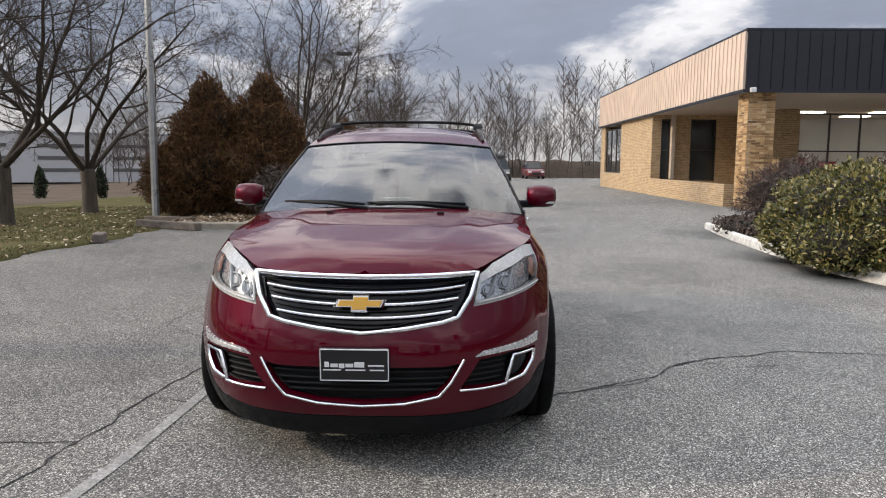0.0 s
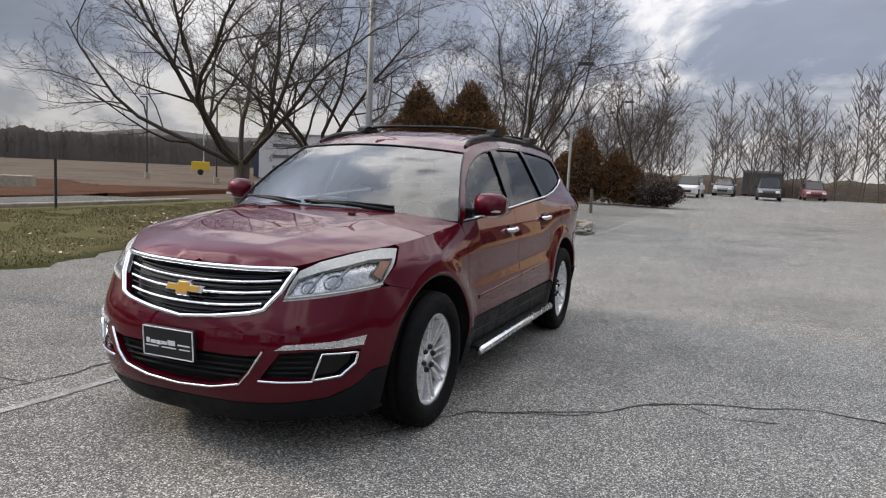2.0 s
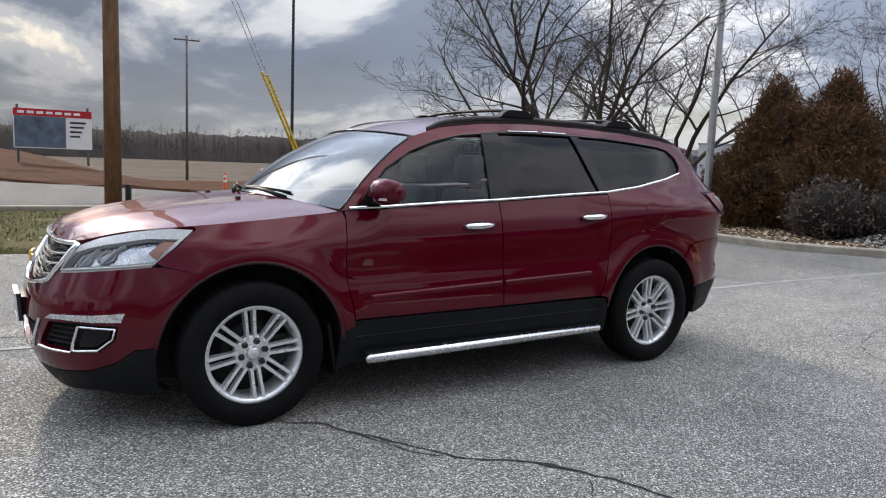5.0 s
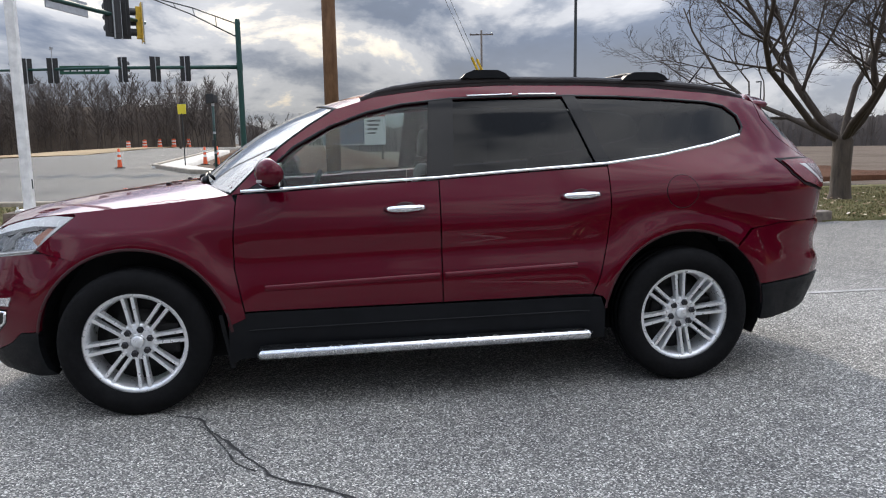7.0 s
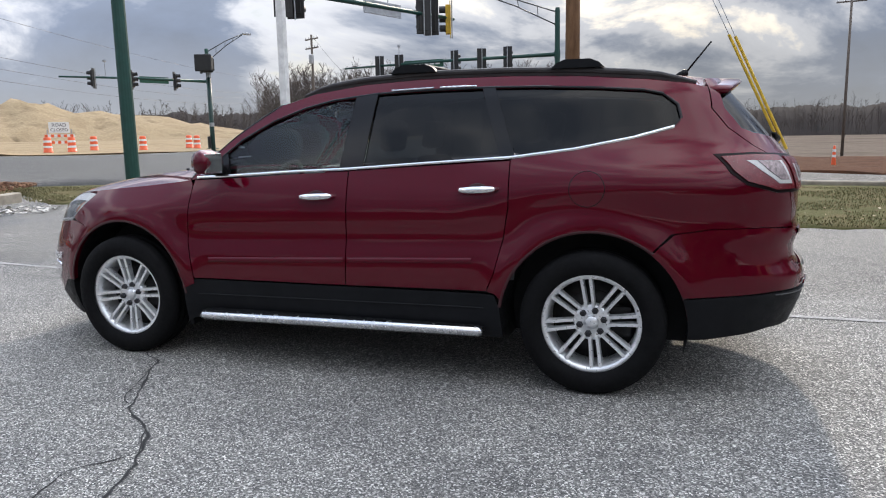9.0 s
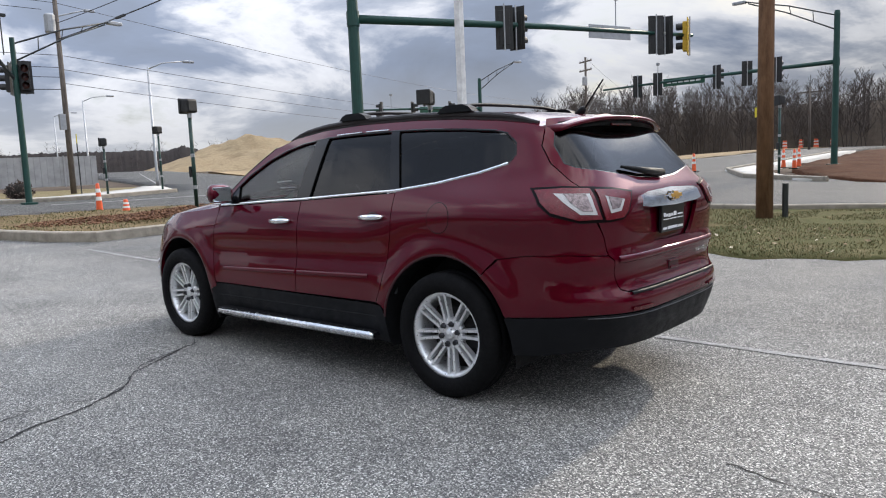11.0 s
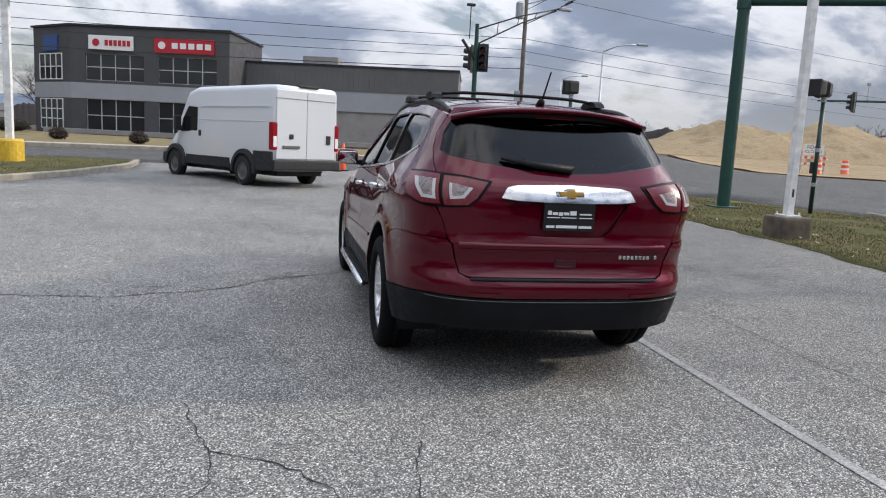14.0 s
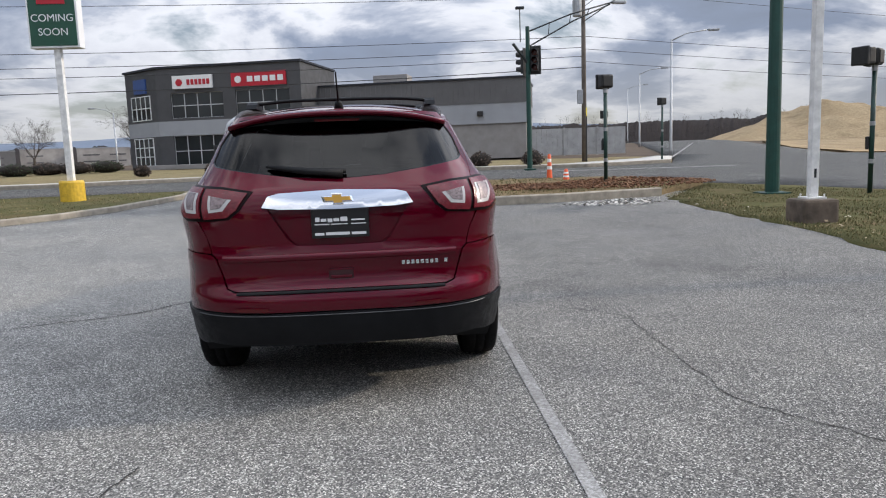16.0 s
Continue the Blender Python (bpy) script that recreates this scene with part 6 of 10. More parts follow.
def lot_lamp(x, y, tall, material, label, heading=0, base=0.0, r=0.07):
    z = z_at(x, y)
    ob = thing("lot_lamp", pose(x, y, z, 0, 0, heading), label, "street lamp", "lot lamps")
    bm = bmesh.new()
    tube(bm, [(0, 0, base), (0, 0, tall)], [r, r * 0.75], 8)
    part("post", bm, material, ob)
    if base:
        bm = bmesh.new()
        turned(bm, [(0.32, -0.2), (0.32, base - 0.03), (0.29, base), (0.0001, base)], 20)
        part("footing", bm, CONCRETE, ob, "concrete footing", smooth=False)
    bm = bmesh.new()
    box(bm, -0.9, -0.15, -0.16, 0.16, tall - 0.1, tall + 0.05, 0.02)
    box(bm, -0.2, 0.1, -0.03, 0.03, tall - 0.06, tall, 0.005)
    part("lamp_head", bm, BLACK_STEEL, ob)
    return ob


lot_lamp(-7.35, 12.8, 9.5, GALV, "tall grey lamp post beside the planting bed", 0, 0.0, 0.10)
lot_lamp(-5.7, 30.2, 6.7, GALV, "grey lot lamp among the junipers", 180)
lot_lamp(-7.9, 58.0, 7.6, GALV, "grey lot lamp at the back of the lot", 180)
lot_lamp(-50, 18.1, 17.0, BLACK_STEEL, "black lamp post on a concrete footing in the field", 0, 1.05, 0.14)
lot_lamp(-64, 62, 9.5, BLACK_STEEL, "black lamp post in the field", 0, 0.6, 0.10)
lot_lamp(-80, 52, 9.5, BLACK_STEEL, "black lamp post in the field", 0, 0.6, 0.10)
lot_lamp(-52, 60, 9.0, BLACK_STEEL, "black lamp post in the field", 0, 0.6, 0.10)


def utility_pole(x, y, tall, r, material, label, arms=1, box_at=None, arm_turn=0, lamp=False):
    z = z_at(x, y)
    ob = thing("utility_pole", pose(x, y, z), label, "utility pole", "utility poles")
    bm = bmesh.new()
    tube(bm, [(0, 0, -0.1), (0, 0, tall * 0.5), (0, 0, tall)], [r, r * 0.85, r * 0.7], 12)
    part("pole", bm, material, ob, smooth=True)
    for k in range(arms):
        bm = bmesh.new()
        box(bm, -1.2, 1.2, -0.06, 0.06, tall - 0.5 - 0.9 * k, tall - 0.38 - 0.9 * k, 0, pose(0, 0, 0, 0, 0, arm_turn))
        arm = part("cross_arm", bm, material, ob)
        for q in (-1.1, -0.5, 0.5, 1.1):
            bm = bmesh.new()
            turned(bm, [(0.03, 0), (0.05, 0.06), (0.03, 0.10), (0.045, 0.14), (0.0001, 0.18)], 8, "z", pose(0, 0, 0, 0, 0, arm_turn) @ pose(q, 0, tall - 0.38 - 0.9 * k))
            part("insulator", bm, GALV, arm)
    if box_at:
        bm = bmesh.new()
        turned(bm, [(0.0001, -0.45), (0.24, -0.45), (0.26, -0.40), (0.26, 0.40), (0.20, 0.48), (0.0001, 0.48)], 14, "z", pose(0.38, 0.1, box_at))
        part("transformer", bm, GALV, ob, smooth=False)
        bm = bmesh.new()
        box(bm, 0.12, 0.42, 0.05, 0.25, 3.3, 4.1, 0.02)
        part("meter_box", bm, GALV, ob)
    if lamp:
        bm = bmesh.new()
        tube(bm, [(0, 0, tall - 1.6), (-1.3, 0.4, tall - 1.2)], 0.035, 8)
        box(bm, -1.75, -1.25, 0.3, 0.5, -0.07 + tall - 1.2, 0.06 + tall - 1.2, 0.03)
        part("pole_lamp", bm, GALV, ob)
    return ob


utility_pole(-11.1, -0.42, 10.6, 0.165, POLE_WOOD, "tall fresh brown timber pole on the verge", 0)
utility_pole(-12.0, -35.3, 10.6, 0.15, OLD_WOOD, "grey timber utility pole with a transformer", 1, 8.6, 8, True)
utility_pole(-64.7, -35.3, 11.0, 0.16, OLD_WOOD, "grey timber utility pole beside the wood", 2, 8.5, 60)
utility_pole(-69, -14.7, 5.6, 0.11, OLD_WOOD, "grey timber utility pole by the road", 1, None, 80)
utility_pole(-71, 15.2, 14.0, 0.14, OLD_WOOD, "thin timber utility pole in the field", 1, None, 80)
utility_pole(60, -30.0, 10.6, 0.15, OLD_WOOD, "grey timber utility pole down the street", 1, None, 8)


def wire(a, b, sag, r, label):
    bm = bmesh.new()
    pts = [Vector(a).lerp(Vector(b), t) - Vector((0, 0, 4 * sag * t * (1 - t))) for t in np.linspace(0, 1, 24)]
    tube(bm, [tuple(p) for p in pts], r, 5, False)
    ob = part("overhead_wire", bm, SIGNAL_BLACK)
    return tagged(ob, label, "cable", "overhead wires")


for za, zb, r, sag, off in ((10.2, 10.6, 0.015, 0.5, 0.0), (9.9, 10.2, 0.015, 0.6, 0.5), (7.6, 7.8, 0.016, 0.7, 0.0), (7.0, 7.2, 0.016, 0.8, 0.1), (6.5, 6.7, 0.016, 0.8, 0.0), (5.9, 5.9, 0.022, 0.9, 0.1)):
    wire((-12.0 + off, -35.3 - off, za), (60, -30.0 - off, zb), sag, r, "black overhead wire along the street")
for za, zb, r, sag in ((10.2, 11.2, 0.015, 1.2), (7.6, 8.6, 0.016, 1.4), (6.9, 7.9, 0.016, 1.6), (6.2, 7.0, 0.016, 1.7)):
    wire((-12.0, -35.3, za), (-130, -80, zb + 1.5), sag, r, "black overhead wire along the street")
for za, zb, r in ((9.2, 10.4, 0.018), (8.4, 9.9, 0.028)):
    wire((-12.0, -35.3, za), (-11.1, -0.42, zb), 0.5, r, "black overhead cable to the timber pole")
wire((-64.7, -35.3, 11.5), (-150, -70, 13), 0.8, 0.015, "black overhead wire beside the wood")
bm = bmesh.new()
box(bm, -0.45, 0.45, -0.05, 0.05, -0.05, 0.05, 0.02)
ob = part("cable_splice", bm, SIGNAL_BLACK, None, m=pose(-11.75, -28.0, 8.35, 0, 0, 88))
tagged(ob, "black splice case on the overhead cable", "cable")
for yb, top, g0, g1 in ((4.05, 9.6, 0.914, 0.684), (4.12, 9.95, 0.93, 0.70)):
    bm = bmesh.new()
    a, b = Vector((-11.1, -0.42, top)), Vector((-11.4, yb, 0.25))
    tube(bm, [a, b], 0.009, 5)
    stay = thing("guy_wire", pose(0, 0, 0), "steel stay wire with a yellow guard", "cable", "stay wires")
    part("wire", bm, GALV, stay)
    bm = bmesh.new()
    tube(bm, [a.lerp(b, g0), a.lerp(b, g1)], 0.03, 8)
    part("guard", bm, YELLOW, stay, "yellow plastic guard")


STAINED = worn("stained_concrete", (0.13, 0.10, 0.075), 0.95, 0, 0.5, 4, 0.5, 40)


def white_post():
    ob = thing("white_post", pose(-7.43, -5.16, z_at(-7.43, -5.16)), "tall white steel post on a concrete footing", "post")
    bm = bmesh.new()
    box(bm, -0.30, 0.30, -0.30, 0.30, -0.1, 0.40, 0.05)
    part("footing", bm, STAINED, ob, "weathered concrete footing")
    bm = bmesh.new()
    box(bm, -0.16, 0.16, -0.16, 0.16, 0.40, 0.43, 0.005)
    for k in (-1, 1):
        for j in (-1, 1):
            tube(bm, [(k * 0.13, j * 0.13, 0.42), (k * 0.13, j * 0.13, 0.48)], 0.015, 6)
    part("base_plate", bm, WHITE_STEEL, ob)
    bm = bmesh.new()
    box(bm, -0.068, 0.068, -0.068, 0.068, 0.43, 8.4, 0.012)
    part("shaft", bm, WHITE_STEEL, ob)
    bm = bmesh.new()
    box(bm, -0.02, 0.02, 0.068, 0.075, 0.75, 0.9, 0.004)
    part("hand_hole", bm, BLACK_STEEL, ob)


white_post()


def lot_sign():
    ob = thing("pylon_sign", pose(9.2, -16.75, 0.34), "green pylon sign on a white post with a yellow base", "sign")
    bm = bmesh.new()
    turned(bm, [(0.36, -0.25), (0.36, 0.52), (0.33, 0.58), (0.0001, 0.58)], 24)
    part("base", bm, YELLOW, ob, "yellow painted concrete base", smooth=False)
    bm = bmesh.new()
    box(bm, -0.095, 0.095, -0.095, 0.095, 0.55, 4.6, 0.015)
    part("post", bm, WHITE_STEEL, ob)
    bm = bmesh.new()
    box(bm, -0.72, 0.72, -0.20, 0.20, 4.5, 6.7, 0.02)
    case = part("case", bm, SIGN_WHITE, ob)
    bm = bmesh.new()
    box(bm, -0.66, 0.66, 0.195, 0.215, 4.56, 6.64)
    face = part("face", bm, SIGN_GREEN, case, "green sign face")
    turn = pose(0, 0.217, 0) @ Matrix(((-1, 0, 0, 0), (0, 0, 1, 0), (0, 1, 0, 0), (0, 0, 0, 1)))
    text_part("COMING", 0.30, case, turn @ pose(0, 5.35, 0), SIGN_WHITE)
    text_part("SOON", 0.30, case, turn @ pose(0, 4.95, 0), SIGN_WHITE)
    bm = bmesh.new()
    box(bm, -0.40, 0.40, 0.213, 0.235, 5.75, 6.15, 0.005, pose(0, 0, 0, 0, 0, 0))
    part("emblem", bm, SIGN_RED, case)
    bm = bmesh.new()
    box(bm, -0.3, 0.3, 0.213, 0.230, 6.18, 6.30, 0.005)
    part("emblem_leaf", bm, SIGN_YELLOW, case)


lot_sign()


def channelizer(x, y, tall, label, z=None):
    ob = thing("traffic_cone", pose(x, y, z_at(x, y) if z is None else z), label, "cone", "traffic cones")
    bm = bmesh.new()
    r = 0.11 if tall > 0.7 else 0.13
    turned(bm, [(r, 0.05), (r * 0.75, tall * 0.5), (r * 0.5, tall), (r * 0.3, tall + 0.03), (0.0001, tall + 0.03)], 16)
    part("body", bm, ORANGE, ob, smooth=True)
    for f in (0.45, 0.72):
        bm = bmesh.new()
        rr = lambda t: r * (1 - 0.5 * t) + 0.004
        turned(bm, [(rr(f), tall * f), (rr(f + 0.13), tall * (f + 0.13))], 16)
        part("band", bm, CONE_WHITE, ob, smooth=True)
    bm = bmesh.new()
    box(bm, -0.2, 0.2, -0.2, 0.2, 0, 0.05, 0.015)
    part("foot", bm, SIGNAL_BLACK, ob)


def barrel(x, y, label):
    ob = thing("traffic_barrel", pose(x, y, z_at(x, y)), label, "barrel", "traffic barrels")
    bm = bmesh.new()
    turned(bm, [(0.30, 0), (0.29, 0.08), (0.27, 0.09), (0.25, 0.5), (0.22, 0.95), (0.18, 1.0), (0.0001, 1.0)], 18)
    part("body", bm, ORANGE, ob, smooth=True)
    for z in (0.30, 0.65):
        bm = bmesh.new()
        turned(bm, [(0.266 - 0.05 * (z - 0.3), z), (0.258 - 0.05 * (z - 0.3), z + 0.14)], 18)
        part("band", bm, CONE_WHITE, ob)


channelizer(-6.25, -19.4, 0.95, "tall orange traffic marker at the island")
channelizer(-6.55, -18.2, 0.45, "small orange traffic cone at the island")
for x, y in ((-0.25, -19.9), (-0.55, -20.3)):
    channelizer(x, y, 0.95, "orange and white traffic marker near the van")
for x, y in ((-32.0, -10.4), (-34.6, -6.9), (-35.4, -6.4), (-33.9, -6.2)):
    channelizer(x, y, 0.9, "orange traffic marker in the junction")
channelizer(-34.5, 8.5, 0.95, "red-orange traffic marker standing in the field")
for x, y in ((-33.0, -38.0), (-34.2, -37.2), (-37.5, -38.5), (-39.6, -36.0), (-44.5, -35.0), (-45.5, -36.5), (-92.3, -18.2), (-91.9, -19.9), (-91.6, -21.5), (-91.1, -23.2), (-90.6, -25.0), (-97.4, -15.0)):
    barrel(x, y, "orange and white traffic barrel on the road works")


def closed_sign():
    ob = thing("barricade_sign", pose(-36.0, -40.0, z_at(-36, -40), 0, 0, -42), "white closed-road sign on a striped barricade", "sign")
    for k in (-1, 1):
        bm = bmesh.new()
        box(bm, k * 0.75 - 0.04, k * 0.75 + 0.04, -0.04, 0.04, 0, 1.5)
        box(bm, k * 0.75 - 0.05, k * 0.75 + 0.05, -0.5, 0.5, 0, 0.06)
        part("leg", bm, GALV, ob)
    for z in (0.5, 0.95):
        bm = bmesh.new()
        box(bm, -0.95, 0.95, 0.04, 0.07, z, z + 0.2)
        rail = part("rail", bm, CONE_WHITE, ob)
        for k in range(5):
            bm = bmesh.new()
            box(bm, -0.85 + 0.4 * k, -0.65 + 0.4 * k, 0.07, 0.08, z + 0.005, z + 0.195)
            part("stripe", bm, ORANGE, rail)
    bm = bmesh.new()
    box(bm, -0.65, 0.65, 0.04, 0.07, 1.25, 2.0)
    part("board", bm, SIGN_WHITE, ob)
    turn = pose(0, 0.074, 0) @ Matrix(((-1, 0, 0, 0), (0, 0, 1, 0), (0, 1, 0, 0), (0, 0, 0, 1)))
    text_part("ROAD", 0.32, ob, turn @ pose(0, 1.79, 0), SIGNAL_BLACK)
    text_part("CLOSED", 0.30, ob, turn @ pose(0, 1.46, 0), SIGNAL_BLACK)


closed_sign()


PICTURE_BLUE = worn("faded_picture", (0.10, 0.13, 0.18), 0.5, 0, 0.5, 2.0, 0, 10)


def hoarding():
    ob = thing("site_board", pose(-41.0, 1.0, z_at(-41, 1), 0, 0, 90), "building site board with a red header", "sign")
    for x in (-1.7, 1.7):
        bm = bmesh.new()
        box(bm, x - 0.06, x + 0.06, -0.06, 0.06, 0, 3.2)
        part("post", bm, OLD_WOOD, ob)
    bm = bmesh.new()
    box(bm, -1.9, 1.9, -0.12, -0.06, 0.9, 3.0)
    board = part("board", bm, SIGN_WHITE, ob)
    bm = bmesh.new()
    box(bm, -1.9, 1.9, -0.14, -0.121, 2.62, 3.0)
    part("header", bm, SIGN_RED, board)
    bm = bmesh.new()
    for k in range(7):
        box(bm, -1.7 + 0.45 * k, -1.38 + 0.45 * k, -0.15, -0.141, 2.74, 2.88)
    part("header_bars", bm, SIGN_WHITE, board)
    bm = bmesh.new()
    box(bm, -1.85, 0.6, -0.135, -0.121, 0.95, 2.6)
    part("picture", bm, PICTURE_BLUE, board, "faded blue picture of a building")
    bm = bmesh.new()
    for k in range(4):
        box(bm, 0.8, 1.6 - 0.1 * k, -0.135, -0.121, 2.3 - 0.25 * k, 2.4 - 0.25 * k)
    part("bars", bm, SIGNAL_BLACK, board)


hoarding()


NAVY_SIGN = worn("navy_sign", (0.010, 0.017, 0.042), 0.5, 0, 0.15, 2, 0, 10)


def lot_board():
    ob = thing("blue_sign", pose(-9.2, 33.0, z_at(-9.2, 33), 0, 0, 15), "wide blue sign board with white bars", "sign")
    bm = bmesh.new()
    box(bm, -1.7, 1.7, -0.06, 0.06, 0.6, 2.6, 0.02)
    board = part("board", bm, NAVY_SIGN, ob)
    bm = bmesh.new()
    for k, (a, b) in enumerate(((-0.2, 1.1), (-0.3, 0.9), (-0.2, 1.3))):
        box(bm, a, b, -0.075, -0.061, 1.75 - 0.35 * k, 1.87 - 0.35 * k)
    part("bars", bm, SIGN_WHITE, board)
    for x in (-1.5, 1.5):
        bm = bmesh.new()
        box(bm, x - 0.06, x + 0.06, -0.05, 0.05, 0, 0.6)
        part("post", bm, OLD_WOOD, ob)


lot_board()


def small_post(name, x, y, tall, material, label, top=None, r=0.03):
    ob = thing(name, pose(x, y, z_at(x, y)), label, "post")
    bm = bmesh.new()
    tube(bm, [(0, 0, -0.05), (0, 0, tall)], r, 8)
    part("stem", bm, material, ob)
    if top:
        bm = bmesh.new()
        box(bm, -0.22, 0.22, -0.015, 0.015, tall - 0.05, tall + 0.42, 0.005, pose(0, 0, 0, 0, 0, 70))
        part("plate", bm, top, ob)


small_post("marker_post", -13.6, 8.0, 1.25, BLACK_STEEL, "thin black marker post on the verge", None, 0.035)
small_post("road_sign", -33.0, -7.6, 2.6, BLACK_STEEL, "yellow warning sign on a thin post", SIGN_YELLOW)
small_post("road_sign", -11.6, -33.4, 2.6, BLACK_STEEL, "yellow-green sign on a thin post", SIGN_YELLOW)
small_post("marker_post", -3.0, 22.6, 0.9, OLD_WOOD, "short pale timber stake by the tree", None, 0.06)
small_post("marker_post", -11.35, -0.1, 0.7, BLACK_STEEL, "black stub post beside the timber pole", None, 0.06)


def site_trailer():
    ob = thing("light_tower", pose(-72.9, 81.5, z_at(-72.9, 81.5), 0, 0, 40) @ Matrix.Scale(1.4, 4), "yellow wheeled light tower with a thin mast", "machine")
    bm = bmesh.new()
    box(bm, -0.9, 0.9, -0.6, 0.6, 0.5, 1.4, 0.05)
    part("body", bm, YELLOW, ob)
    bm = bmesh.new()
    tube(bm, [(0.3, 0, 1.4), (0.3, 0, 6.5)], [0.07, 0.05], 8)
    box(bm, -0.3, 0.9, -0.1, 0.1, 6.3, 6.6)
    part("mast", bm, GALV, ob)
    for k in (-1, 1):
        bm = bmesh.new()
        turned(bm, [(0.0001, -0.1), (0.3, -0.1), (0.3, 0.1), (0.0001, 0.1)], 16, "x", pose(0.0, k * 0.65, 0.3, 0, 0, 90))
        part("wheel", bm, RUBBER_FAR, ob)


RUBBER_FAR = worn("old_rubber", (0.010, 0.010, 0.0105), 0.8, 0, 0.3, 12, 0.2, 100)
site_trailer()
bm = bmesh.new()
box(bm, -0.9, 0.9, -0.4, 0.4, 0, 0.8, 0.04)
ob = part("concrete_block", bm, CONCRETE)
ob.matrix_basis = pose(-37, 24.7, z_at(-37, 24.7) - 0.1, 0, 0, 30)
tagged(ob, "grey concrete block on the bare soil", "block")


# ---- vehicles ----
WHITE_PAINT = Mat("white_van_paint", (0.62, 0.63, 0.645), 0.3).set(Coat_Weight=0.6, Coat_Roughness=0.05).m
TINT = worn("dark_vehicle_glass", (0.012, 0.014, 0.016), 0.06, 0, 0.2, 2, 0, 10)
TAIL_RED = Mat("tail_lamp_red", (0.26, 0.008, 0.014), 0.15).m
PLASTIC_FAR = worn("dark_bumper", (0.012, 0.0125, 0.0135), 0.65, 0, 0.2, 6, 0.1, 80)
STEEL_RIM = worn("steel_rim", (0.16, 0.165, 0.17), 0.4, 0.8, 0.2, 20, 0.1, 60)


def simple_wheel(parent, x, y, r, w=0.22):
    wh = child("wheel", None, parent, m=pose(x, y, r))
    bm = bmesh.new()
    turned(bm, [(r * 0.62, -w * 0.45), (r * 0.9, -w * 0.5), (r, -w * 0.38), (r, w * 0.38), (r * 0.9, w * 0.5), (r * 0.62, w * 0.45)], 28, "x")
    part("tyre", bm, RUBBER_FAR, wh, smooth=True)
    bm = bmesh.new()
    s = 1 if x > 0 else -1
    turned(bm, [(r * 0.64, s * w * 0.40), (r * 0.58, s * w * 0.30), (r * 0.30, s * w * 0.34), (r * 0.14, s * w * 0.42), (0.0001, s * w * 0.42)], 28, "x")
    part("rim", bm, STEEL_RIM, wh, smooth=True)


def loft_body(sections, name, material, parent, label="", smooth=True):
    """A shell through rounded cross sections: rows of y, half width low and high, z low and high, corner radius."""
    bm = bmesh.new()
    rings = []
    for y, wl, wh, z0, z1, rad in sections:
        ring = []
        for cx, cz, a0 in ((wl - rad, z0 + rad, -90), (wh - rad, z1 - rad, 0), (-wh + rad, z1 - rad, 90), (-wl + rad, z0 + rad, 180)):
            for k in range(5):
                a = radians(a0 + 22.5 * k)
                ring.append(bm.verts.new((cx + rad * math.cos(a), y, cz + rad * math.sin(a))))
        rings.append(ring)
    n = len(rings[0])
    for A, B in zip(rings, rings[1:]):
        for k in range(n):
            bm.faces.new((A[k], A[(k + 1) % n], B[(k + 1) % n], B[k]))
    bm.faces.new(rings[0])
    bm.faces.new(rings[-1])
    return part(name, bm, material, parent, label, smooth)


